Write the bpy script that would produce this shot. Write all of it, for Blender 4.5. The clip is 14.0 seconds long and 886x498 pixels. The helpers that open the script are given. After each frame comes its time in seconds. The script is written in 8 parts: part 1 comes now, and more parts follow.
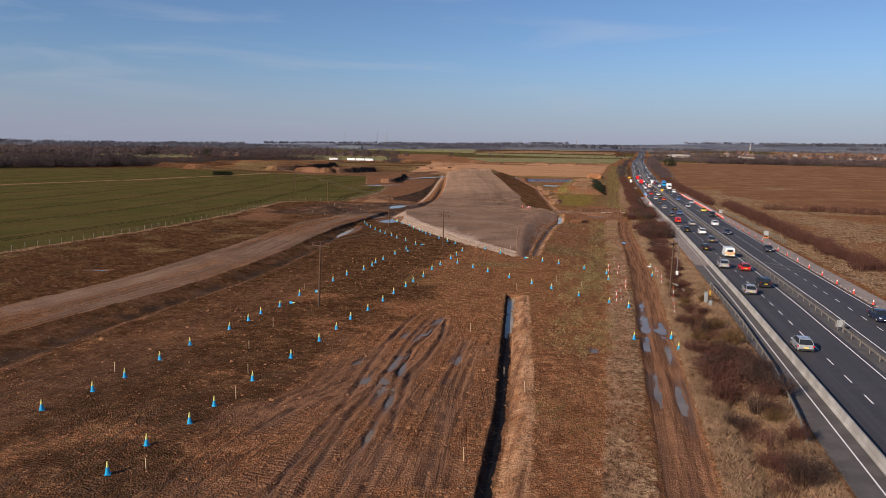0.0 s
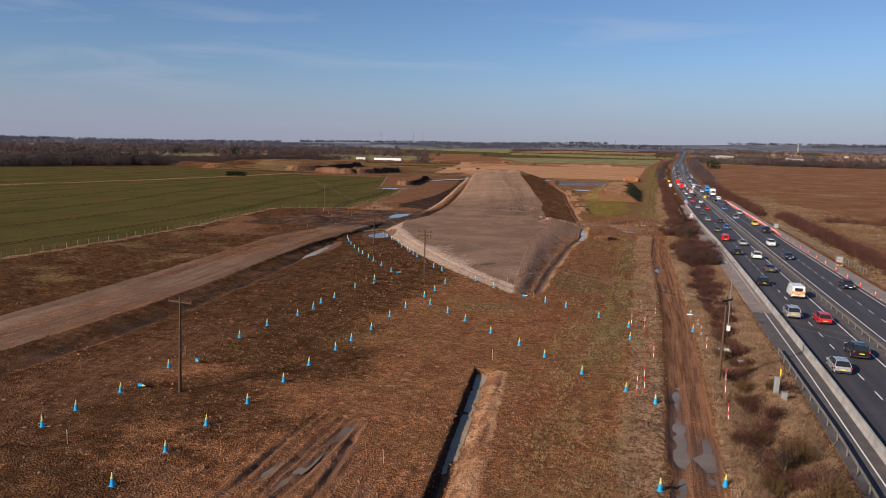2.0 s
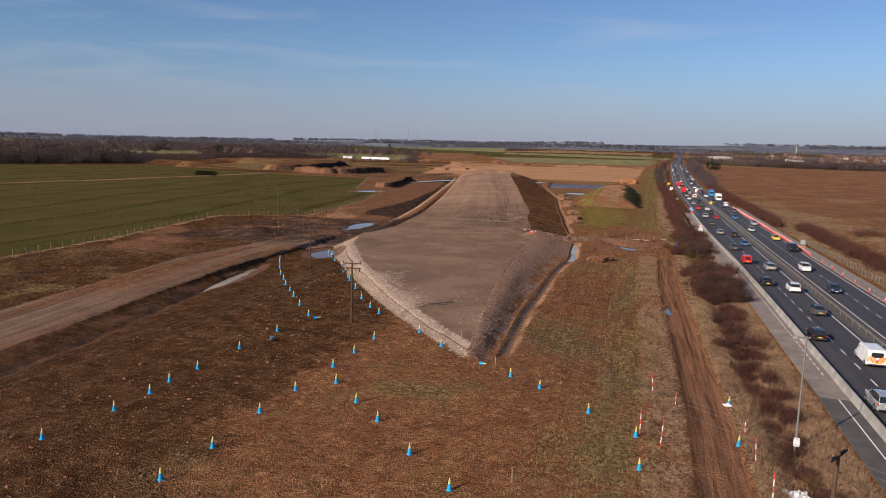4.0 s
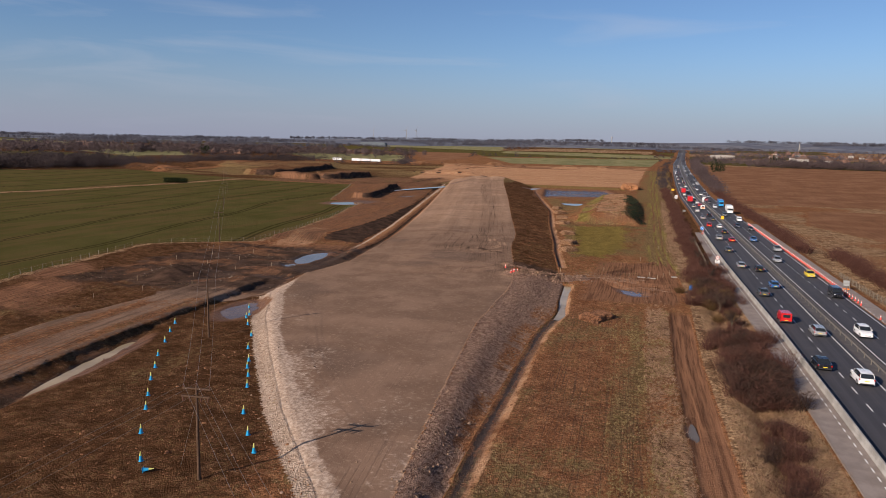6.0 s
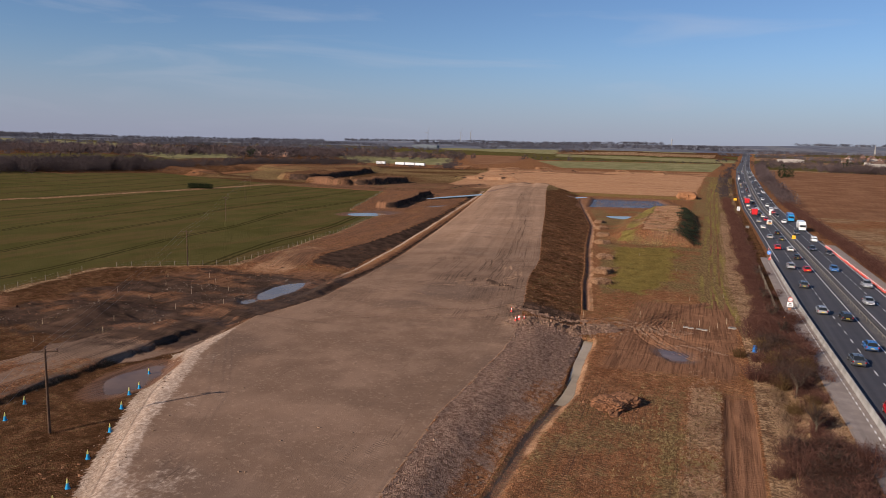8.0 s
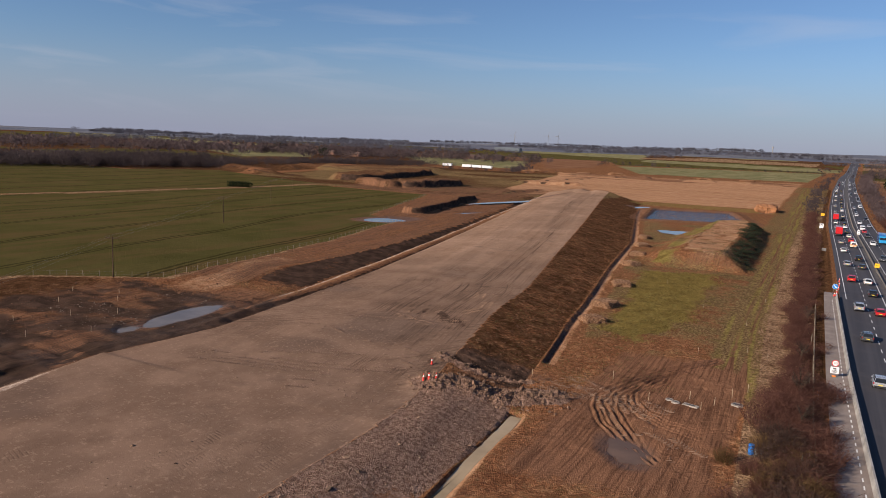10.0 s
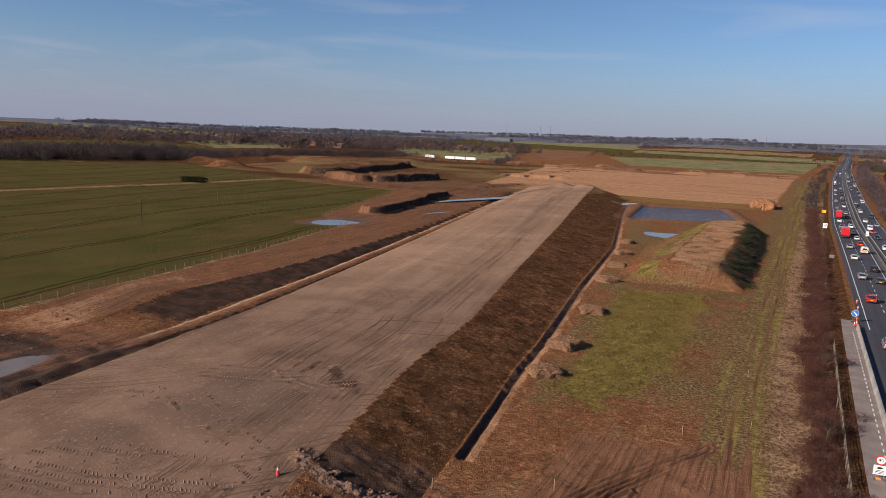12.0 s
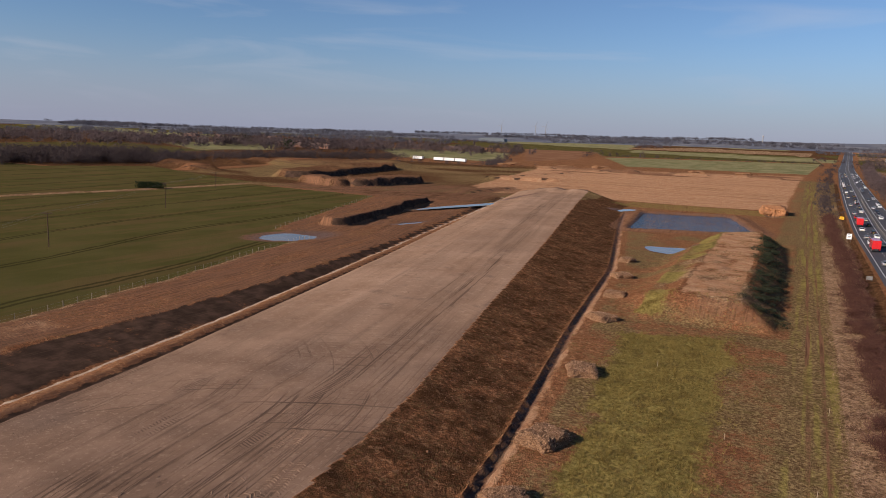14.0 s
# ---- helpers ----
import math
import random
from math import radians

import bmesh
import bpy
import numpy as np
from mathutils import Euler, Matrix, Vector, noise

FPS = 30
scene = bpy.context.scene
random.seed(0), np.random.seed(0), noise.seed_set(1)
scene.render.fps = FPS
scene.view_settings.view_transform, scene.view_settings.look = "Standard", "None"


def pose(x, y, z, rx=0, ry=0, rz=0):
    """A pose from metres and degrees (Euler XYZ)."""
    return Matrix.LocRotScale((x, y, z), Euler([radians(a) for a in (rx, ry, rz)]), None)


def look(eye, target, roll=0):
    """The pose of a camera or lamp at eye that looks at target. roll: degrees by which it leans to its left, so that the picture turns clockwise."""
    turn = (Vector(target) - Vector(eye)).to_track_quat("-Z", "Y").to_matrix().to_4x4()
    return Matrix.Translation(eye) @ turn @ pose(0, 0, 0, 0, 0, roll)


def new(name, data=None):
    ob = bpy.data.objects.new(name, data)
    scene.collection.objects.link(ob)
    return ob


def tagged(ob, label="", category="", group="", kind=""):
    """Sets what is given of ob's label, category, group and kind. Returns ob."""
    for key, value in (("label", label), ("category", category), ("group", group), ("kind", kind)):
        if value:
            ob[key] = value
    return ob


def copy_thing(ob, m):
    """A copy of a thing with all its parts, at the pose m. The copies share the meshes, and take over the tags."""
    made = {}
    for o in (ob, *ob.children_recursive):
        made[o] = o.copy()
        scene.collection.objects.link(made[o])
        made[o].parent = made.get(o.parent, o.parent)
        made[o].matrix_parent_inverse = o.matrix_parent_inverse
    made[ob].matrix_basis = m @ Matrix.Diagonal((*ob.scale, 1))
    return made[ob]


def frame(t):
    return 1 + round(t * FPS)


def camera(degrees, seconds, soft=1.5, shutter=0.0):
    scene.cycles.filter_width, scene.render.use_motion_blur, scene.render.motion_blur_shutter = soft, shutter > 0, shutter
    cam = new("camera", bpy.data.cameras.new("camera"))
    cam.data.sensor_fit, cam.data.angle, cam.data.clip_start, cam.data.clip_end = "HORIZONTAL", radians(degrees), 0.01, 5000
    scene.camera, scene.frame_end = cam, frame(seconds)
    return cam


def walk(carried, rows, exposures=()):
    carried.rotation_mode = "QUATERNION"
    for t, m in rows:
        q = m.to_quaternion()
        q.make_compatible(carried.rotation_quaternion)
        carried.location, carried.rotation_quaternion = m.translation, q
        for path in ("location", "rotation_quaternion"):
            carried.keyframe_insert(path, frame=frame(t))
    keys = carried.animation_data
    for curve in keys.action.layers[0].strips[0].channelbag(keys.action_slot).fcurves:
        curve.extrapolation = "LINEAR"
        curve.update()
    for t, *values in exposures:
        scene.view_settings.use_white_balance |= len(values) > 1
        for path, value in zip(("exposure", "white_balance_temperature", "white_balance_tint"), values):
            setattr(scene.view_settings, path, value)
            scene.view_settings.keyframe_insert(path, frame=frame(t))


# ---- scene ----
cam = camera(64.8, 14.0, soft=0.55)
PATH = [
    (0, (1.106, -1.803, 21.931), (0.632, 0.12, 21.65), 1.0),
    (0.5, (1.826, 7.217, 22.187), (1.246, 9.11, 21.907), 1.2),
    (1, (2.224, 16.227, 22.418), (1.646, 18.121, 22.136), 1.3),
    (1.5, (2.461, 25.312, 22.685), (1.884, 27.206, 22.4), 1.2),
    (2, (2.513, 34.316, 22.851), (1.938, 36.21, 22.566), 1.3),
    (2.5, (2.222, 43.368, 23.015), (1.649, 45.263, 22.729), 1.3),
    (3, (1.813, 52.364, 23.244), (1.24, 54.258, 22.956), 1.3),
    (3.2, (1.498, 56.073, 23.222), (0.927, 57.968, 22.936), 1.4),
    (5.3, (-1.737, 93.411, 23.389), (-2.298, 95.308, 23.095), 1.7),
    (5.5, (-1.855, 97.251, 24.405), (-2.418, 99.147, 24.11), 1.6),
    (6, (-2.139, 106.5, 28.315), (-2.703, 108.396, 28.019), 1.5),
    (6.5, (-2.569, 115.442, 29.798), (-3.132, 117.338, 29.501), 1.5),
    (7, (-2.901, 124.491, 29.96), (-3.462, 126.388, 29.666), 1.5),
    (7.5, (-2.291, 133.46, 30.073), (-2.849, 135.358, 29.777), 1.4),
    (8, (-0.821, 142.49, 30.077), (-1.534, 144.335, 29.783), 1.6),
    (8.2, (0.342, 146.198, 29.982), (-0.513, 147.982, 29.69), 1.7),
    (10.3, (10.833, 186.846, 30.219), (9.894, 188.587, 29.921), 2.6),
    (10.5, (10.751, 190.238, 30.378), (9.814, 191.979, 30.076), 2.6),
    (11, (9.758, 198.7, 30.607), (8.827, 200.443, 30.297), 2.7),
    (11.5, (8.149, 207.289, 30.873), (7.223, 209.033, 30.559), 2.5),
    (12, (5.988, 215.923, 31.264), (5.068, 217.67, 30.942), 2.5),
    (12.5, (3.969, 223.859, 31.284), (3.052, 225.607, 30.964), 2.4),
    (13, (1.551, 232.569, 31.611), (0.637, 234.318, 31.288), 2.4),
    (13.5, (-0.778, 241.243, 31.759), (-1.69, 242.993, 31.435), 2.3),
    (14, (-3.092, 249.948, 31.658), (-4.003, 251.7, 31.337), 2.3),
]
walk(cam, [(t, look(eye, target, roll)) for t, eye, target, roll in PATH], [(0, 0.46, 6500, 16), (14, 0.46, 6500, 16)])

# ---- light ----
SUN_AZ, SUN_EL = 214.0, 24.0          # degrees clockwise from +y, and above the horizon
sun_from = Vector((math.sin(radians(SUN_AZ)) * math.cos(radians(SUN_EL)),
                   math.cos(radians(SUN_AZ)) * math.cos(radians(SUN_EL)), math.sin(radians(SUN_EL))))
sun = new("sun", bpy.data.lights.new("sun", "SUN"))
sun.data.energy, sun.data.angle, sun.data.color = 4.8, radians(0.6), (1.0, 0.88, 0.72)
sun.matrix_world = look(sun_from * 100, (0, 0, 0))

world = bpy.data.worlds.new("sky")
scene.world = world
world.use_nodes = True
wn, wl = world.node_tree.nodes, world.node_tree.links
background = wn["Background"]
sky = wn.new("ShaderNodeTexSky")
sky.sky_type, sky.sun_disc = "NISHITA", False
sky.sun_elevation, sky.sun_rotation = radians(SUN_EL), radians(SUN_AZ)
sky.altitude, sky.air_density, sky.dust_density, sky.ozone_density = 20, 1.0, 0.4, 3.0
coord = wn.new("ShaderNodeTexCoord")
stretch = wn.new("ShaderNodeMapping")
stretch.inputs["Rotation"].default_value = (0, 0, radians(-22))
stretch.inputs["Scale"].default_value = (2.2, 5.0, 26.0)
wisp = wn.new("ShaderNodeTexNoise")
wisp.inputs["Scale"].default_value, wisp.inputs["Detail"].default_value, wisp.inputs["Distortion"].default_value = 1.1, 5, 0.6
fade = wn.new("ShaderNodeMapRange")
fade.inputs["From Min"].default_value, fade.inputs["From Max"].default_value = 0.56, 0.86
fade.inputs["To Max"].default_value = 0.35
cirrus = wn.new("ShaderNodeMix")
cirrus.data_type = "RGBA"
cirrus.inputs[7].default_value = (7.0, 7.2, 7.6, 1)
wl.new(coord.outputs["Generated"], stretch.inputs["Vector"])
wl.new(stretch.outputs["Vector"], wisp.inputs["Vector"])
wl.new(wisp.outputs["Fac"], fade.inputs["Value"])
wl.new(fade.outputs["Result"], cirrus.inputs[0])
deep = wn.new("ShaderNodeMix")
deep.data_type, deep.blend_type = "RGBA", "MULTIPLY"
deep.inputs[0].default_value, deep.inputs[7].default_value = 1.0, (0.82, 0.98, 1.18, 1)
wl.new(sky.outputs["Color"], deep.inputs[6])
wl.new(deep.outputs[2], cirrus.inputs[6])
# pale lavender haze that thickens towards the horizon
parts = wn.new("ShaderNodeSeparateXYZ")
wl.new(coord.outputs["Generated"], parts.inputs[0])
low = wn.new("ShaderNodeMapRange")
low.interpolation_type = "SMOOTHERSTEP"
low.inputs["From Min"].default_value, low.inputs["From Max"].default_value = -0.03, 0.16
low.inputs["To Min"].default_value, low.inputs["To Max"].default_value = 0.80, 0.0
wl.new(parts.outputs["Z"], low.inputs["Value"])
haze = wn.new("ShaderNodeMix")
haze.data_type = "RGBA"
haze.inputs[7].default_value = (3.65, 4.0, 5.5, 1)
wl.new(low.outputs["Result"], haze.inputs[0])
wl.new(cirrus.outputs[2], haze.inputs[6])
wl.new(haze.outputs[2], background.inputs["Color"])
background.inputs["Strength"].default_value = 0.060


# ---- materials ----
def shader(name, rough=0.8, metal=0.0):
    m = bpy.data.materials.new(name)
    m.use_nodes = True
    b = m.node_tree.nodes["Principled BSDF"]
    b.inputs["Roughness"].default_value, b.inputs["Metallic"].default_value = rough, metal
    return m, m.node_tree, b


def socket(nt, node, key, value):
    if isinstance(value, bpy.types.NodeSocket):
        nt.links.new(value, node.inputs[key])
    elif isinstance(value, tuple) and len(value) == 3 and node.inputs[key].type == "RGBA":
        node.inputs[key].default_value = (*value, 1)
    else:
        node.inputs[key].default_value = value


def place(nt, scale=(1, 1, 1), rot=0.0, local=False):
    if local:
        src = nt.nodes.new("ShaderNodeTexCoord").outputs["Object"]
    else:
        src = nt.nodes.new("ShaderNodeNewGeometry").outputs["Position"]
    mp = nt.nodes.new("ShaderNodeMapping")
    mp.inputs["Scale"].default_value, mp.inputs["Rotation"].default_value = scale, (0, 0, radians(rot))
    nt.links.new(src, mp.inputs["Vector"])
    return mp.outputs["Vector"]


def noisy(nt, vec, scale, detail=4.0, rough=0.55, warp=0.0):
    n = nt.nodes.new("ShaderNodeTexNoise")
    for key, value in (("Vector", vec), ("Scale", scale), ("Detail", detail), ("Roughness", rough), ("Distortion", warp)):
        socket(nt, n, key, value)
    return n.outputs["Fac"]


def span(nt, value, lo, hi, a=0.0, b=1.0):
    n = nt.nodes.new("ShaderNodeMapRange")
    n.interpolation_type = "SMOOTHSTEP"
    for key, v in (("Value", value), ("From Min", lo), ("From Max", hi), ("To Min", a), ("To Max", b)):
        socket(nt, n, key, v)
    return n.outputs["Result"]


def blend(nt, fac, a, b):
    n = nt.nodes.new("ShaderNodeMix")
    n.data_type = "RGBA"
    socket(nt, n, 0, fac)
    socket(nt, n, 6, a)
    socket(nt, n, 7, b)
    return n.outputs[2]


def calc(nt, op, a, b=0.0):
    n = nt.nodes.new("ShaderNodeMath")
    n.operation, n.use_clamp = op, op not in ("SINE", "ABSOLUTE", "PINGPONG", "MAXIMUM")
    if op in ("ADD", "SUBTRACT", "MULTIPLY"):
        n.use_clamp = False
    socket(nt, n, 0, a)
    socket(nt, n, 1, b)
    return n.outputs[0]


def relief(nt, bsdf, height, strength=0.5, distance=0.1):
    n = nt.nodes.new("ShaderNodeBump")
    socket(nt, n, "Height", height)
    n.inputs["Strength"].default_value, n.inputs["Distance"].default_value = strength, distance
    nt.links.new(n.outputs["Normal"], bsdf.inputs["Normal"])


def plain(name, colour, rough=0.7, metal=0.0, vary=0.15, scale=6.0, per_object=0.0, bump=0.0):
    """A worn one-colour surface: two scales of variation, and fine relief."""
    m, nt, b = shader(name, rough, metal)
    vec = place(nt, local=True)
    f = calc(nt, "ADD", calc(nt, "MULTIPLY", noisy(nt, vec, scale, 3), 0.6), calc(nt, "MULTIPLY", noisy(nt, vec, scale * 9, 3), 0.4))
    dark, light = tuple(c * (1 - vary) for c in colour), tuple(min(1, c * (1 + vary)) for c in colour)
    col = blend(nt, span(nt, f, 0.3, 0.7), dark, light)
    if rough > 0.8:
        b.inputs["Specular IOR Level"].default_value = 0.1
    if per_object:
        info = nt.nodes.new("ShaderNodeObjectInfo").outputs["Random"]
        col = blend(nt, calc(nt, "MULTIPLY", info, per_object), col, tuple(c * 0.35 for c in colour))
    nt.links.new(col, b.inputs["Base Color"])
    if bump:
        relief(nt, b, f, bump, 0.02)
    return m


def ground_material():
    """Bare soil, sown field, dry grass, placed fill and the rest, laid out by the zone layers of the sheet."""
    m, nt, b = shader("earth", 0.95)

    def layer(name):
        a = nt.nodes.new("ShaderNodeAttribute")
        a.attribute_name = name
        s = nt.nodes.new("ShaderNodeSeparateColor")
        nt.links.new(a.outputs["Color"], s.inputs[0])
        return (*s.outputs, a.outputs["Alpha"])

    def times(*values):
        out = values[0]
        for v in values[1:]:
            out = calc(nt, "MULTIPLY", out, v)
        return out
    green, straw, fill, chalk = layer("zone_a")
    dark, orange, lush, mud = layer("zone_b")
    plough, stubble, wet, clod = layer("zone_c")
    tread, olive, meadow, damp = layer("zone_d")
    lat = nt.nodes.new("ShaderNodeAttribute")
    lat.attribute_name = "lat"
    pos = place(nt)
    big, mid, fine, grit = noisy(nt, pos, 0.045, 4), noisy(nt, pos, 0.35, 5, 0.6), noisy(nt, pos, 2.2, 5, 0.65), noisy(nt, pos, 9.0, 3, 0.7)
    mid2 = noisy(nt, pos, 0.8, 5, 0.65, 0.5)
    # hollows between clods and tufts, their shade painted into the colours below
    clump = span(nt, noisy(nt, pos, 2.4, 3, 0.6, 0.6), 0.42, 0.60)
    # a strip texture that runs along the way of travel
    comb = nt.nodes.new("ShaderNodeCombineXYZ")
    sep = nt.nodes.new("ShaderNodeSeparateXYZ")
    nt.links.new(pos, sep.inputs[0])
    nt.links.new(lat.outputs["Fac"], comb.inputs[0])
    nt.links.new(calc(nt, "MULTIPLY", sep.outputs["Y"], 0.035), comb.inputs[1])
    streak = noisy(nt, comb.outputs[0], 2.4, 4, 0.65)
    broad = noisy(nt, comb.outputs[0], 0.35, 4, 0.6)
    # long wheel lines, ribbed crawler tracks and turning arcs
    far_comb = nt.nodes.new("ShaderNodeCombineXYZ")
    nt.links.new(lat.outputs["Fac"], far_comb.inputs[0])
    nt.links.new(times(sep.outputs["Y"], 0.008), far_comb.inputs[1])
    lines = span(nt, noisy(nt, far_comb.outputs[0], 3.2, 3, 0.7), 0.53, 0.58)
    crawler = span(nt, noisy(nt, far_comb.outputs[0], 0.9, 1, 0.5), 0.53, 0.56)
    wander = times(noisy(nt, pos, 0.6, 2), 5.0)
    ribs = times(span(nt, noisy(nt, pos, 0.09, 3, 0.5), 0.49, 0.55), span(nt, calc(nt, "SINE", calc(nt, "ADD", times(sep.outputs["Y"], 15.0), calc(nt, "ADD", wander, times(lat.outputs["Fac"], 4.0)))), 0.0, 0.7))
    arcs = None
    for centre, size in (((-88.0, 296.0, 0.0), 1.5), ((-8.0, 232.0, 0.0), 1.9)):
        gap = nt.nodes.new("ShaderNodeVectorMath")
        gap.operation = "DISTANCE"
        flat = nt.nodes.new("ShaderNodeCombineXYZ")
        nt.links.new(sep.outputs["X"], flat.inputs[0])
        nt.links.new(sep.outputs["Y"], flat.inputs[1])
        nt.links.new(flat.outputs[0], gap.inputs[0])
        gap.inputs[1].default_value = centre
        ring = nt.nodes.new("ShaderNodeCombineXYZ")
        nt.links.new(gap.outputs["Value"], ring.inputs[0])
        arc = span(nt, noisy(nt, ring.outputs[0], size, 2, 0.6), 0.56, 0.60)
        arc = times(arc, span(nt, noisy(nt, pos, 0.05, 3, 0.5), 0.50, 0.58))
        arcs = arc if arcs is None else calc(nt, "MAXIMUM", arcs, arc)
    arcs = times(arcs, span(nt, sep.outputs["Y"], 244.0, 262.0), span(nt, sep.outputs["Y"], 300.0, 345.0, 1.0, 0.25))
    cell = nt.nodes.new("ShaderNodeTexVoronoi")
    cell.inputs["Scale"].default_value = 6.0
    nt.links.new(pos, cell.inputs["Vector"])
    crumb = span(nt, cell.outputs["Distance"], 0.12, 0.62, 1.0, 0.0)
    # bare soil
    soil = blend(nt, span(nt, mid, 0.3, 0.72), SOIL[0], SOIL[1])
    soil = blend(nt, span(nt, big, 0.35, 0.7, 0.0, 0.6), soil, SOIL[2])
    soil = blend(nt, span(nt, mid2, 0.52, 0.68, 0.0, 0.45), soil, (0.105, 0.046, 0.021))
    soil = blend(nt, span(nt, grit, 0.50, 0.62, 0.0, 0.7), soil, (0.060, 0.024, 0.012))
    soil = blend(nt, calc(nt, "MULTIPLY", clump, 0.66), soil, (0.100, 0.043, 0.023))
    soil = blend(nt, times(span(nt, fine, 0.56, 0.64), 0.3), soil, (0.42, 0.225, 0.118))
    # creases between crumbs darkened in the colour as well, like small shade
    soil = blend(nt, span(nt, crumb, 0.0, 0.45, 0.4, 0.0), soil, (0.110, 0.050, 0.024))
    lumpy = noisy(nt, pos, 1.1, 4, 0.7)
    soil = blend(nt, span(nt, lumpy, 0.54, 0.62, 0.0, 0.55), soil, (0.120, 0.052, 0.024))
    soil = blend(nt, span(nt, lumpy, 0.44, 0.36, 0.0, 0.45), soil, (0.50, 0.270, 0.140))
    # stubble and weeds over soil
    tuft = calc(nt, "MULTIPLY", span(nt, fine, 0.50, 0.60), span(nt, mid, 0.35, 0.6))
    soil = blend(nt, times(tuft, stubble, 0.45), soil, (0.27, 0.165, 0.080))
    weeds = calc(nt, "MULTIPLY", span(nt, noisy(nt, pos, 0.12, 5, 0.6), 0.48, 0.68), span(nt, fine, 0.42, 0.6))
    soil = blend(nt, times(weeds, stubble, 0.55), soil, (0.165, 0.122, 0.045))
    # damp topsoil
    moist = blend(nt, span(nt, mid, 0.35, 0.65), (0.084, 0.038, 0.018), (0.165, 0.078, 0.038))
    moist = blend(nt, times(tuft, 0.5), moist, (0.22, 0.150, 0.062))
    moist = blend(nt, times(clump, 0.5), moist, (0.048, 0.022, 0.011))
    moist = blend(nt, span(nt, crumb, 0.0, 0.45, 0.4, 0.0), moist, (0.052, 0.026, 0.013))
    moist = blend(nt, span(nt, lumpy, 0.54, 0.62, 0.0, 0.6), moist, (0.046, 0.022, 0.011))
    moist = blend(nt, span(nt, lumpy, 0.44, 0.36, 0.0, 0.5), moist, (0.245, 0.135, 0.070))
    # rows of young corn
    crop = blend(nt, span(nt, big, 0.3, 0.7), (0.076, 0.068, 0.021), (0.100, 0.083, 0.029))
    crop = blend(nt, span(nt, noisy(nt, place(nt, (1, 0.12, 1), TRAMLINE), 0.16, 4), 0.44, 0.66, 0, 0.75), crop, (0.122, 0.080, 0.034))
    crop = blend(nt, span(nt, noisy(nt, place(nt, (1, 0.05, 1), TRAMLINE), 1.6, 3), 0.5, 0.75, 0, 0.4), crop, (0.064, 0.062, 0.020))
    # wheelings of the sprayer
    side = nt.nodes.new("ShaderNodeSeparateXYZ")
    nt.links.new(place(nt, (1, 1, 1), TRAMLINE), side.inputs[0])
    bend = calc(nt, "ADD", side.outputs["X"], times(noisy(nt, pos, 0.006, 1), 40.0))
    gap = calc(nt, "PINGPONG", bend, 15.0)
    line = calc(nt, "ABSOLUTE", calc(nt, "SUBTRACT", gap, 1.0))
    crop = blend(nt, span(nt, line, 0.25, 0.7, 0.72, 0.0), crop, (0.034, 0.030, 0.012))
    # tall dry grass
    dry = blend(nt, span(nt, fine, 0.35, 0.7), (0.30, 0.175, 0.092), (0.56, 0.37, 0.215))
    dry = blend(nt, span(nt, mid, 0.42, 0.66, 0, 0.75), dry, (0.115, 0.056, 0.032))
    dry = blend(nt, calc(nt, "MULTIPLY", clump, 0.65), dry, (0.060, 0.032, 0.018))
    # thin grass over brown ground
    sward = blend(nt, span(nt, fine, 0.40, 0.62), (0.160, 0.096, 0.045), (0.330, 0.225, 0.105))
    sward = blend(nt, span(nt, mid, 0.48, 0.66, 0, 0.6), sward, (0.180, 0.134, 0.048))
    sward = blend(nt, times(clump, 0.55), sward, (0.060, 0.030, 0.013))
    # placed fill, rolled smooth
    roll = blend(nt, span(nt, calc(nt, "ADD", times(broad, 0.35), times(noisy(nt, pos, 0.09, 5, 0.65), 0.65)), 0.38, 0.62), (0.268, 0.162, 0.104), (0.368, 0.234, 0.156))
    roll = blend(nt, span(nt, big, 0.44, 0.62, 0, 0.45), roll, (0.215, 0.132, 0.086))
    roll = blend(nt, span(nt, noisy(nt, pos, 0.16, 5, 0.7), 0.55, 0.72, 0, 0.5), roll, (0.128, 0.088, 0.068))
    roll = blend(nt, span(nt, mid2, 0.54, 0.66, 0, 0.45), roll, (0.410, 0.280, 0.190))
    # the fill is darker at the near end and paler further up
    up_pad = span(nt, calc(nt, "ADD", sep.outputs["Y"], times(noisy(nt, pos, 0.05, 4), 70.0)), 318.0, 415.0)
    near_fill = blend(nt, span(nt, noisy(nt, pos, 0.11, 4, 0.6), 0.4, 0.62), (0.140, 0.088, 0.061), (0.215, 0.136, 0.094))
    near_fill = blend(nt, span(nt, noisy(nt, pos, 0.03, 3, 0.5), 0.54, 0.64, 0, 0.7), near_fill, (0.090, 0.064, 0.052))
    roll = blend(nt, calc(nt, "SUBTRACT", 0.72, times(up_pad, 0.72)), roll, near_fill)
    roll = blend(nt, times(span(nt, fine, 0.56, 0.64), 0.4), roll, (0.37, 0.245, 0.168))
    roll = blend(nt, span(nt, grit, 0.56, 0.68, 0, 0.45), roll, (0.125, 0.076, 0.048))
    roll = blend(nt, times(arcs, 0.5), roll, (0.105, 0.067, 0.046))
    marks = calc(nt, "MAXIMUM", times(lines, 0.9), calc(nt, "MAXIMUM", times(crawler, ribs), arcs))
    pale = blend(nt, span(nt, fine, 0.35, 0.65), (0.36, 0.250, 0.180), (0.54, 0.415, 0.32))
    pale = blend(nt, times(clump, 0.5), pale, (0.20, 0.135, 0.095))
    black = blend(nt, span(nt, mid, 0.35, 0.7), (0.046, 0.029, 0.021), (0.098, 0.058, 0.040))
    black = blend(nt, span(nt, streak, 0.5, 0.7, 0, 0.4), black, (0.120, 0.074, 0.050))
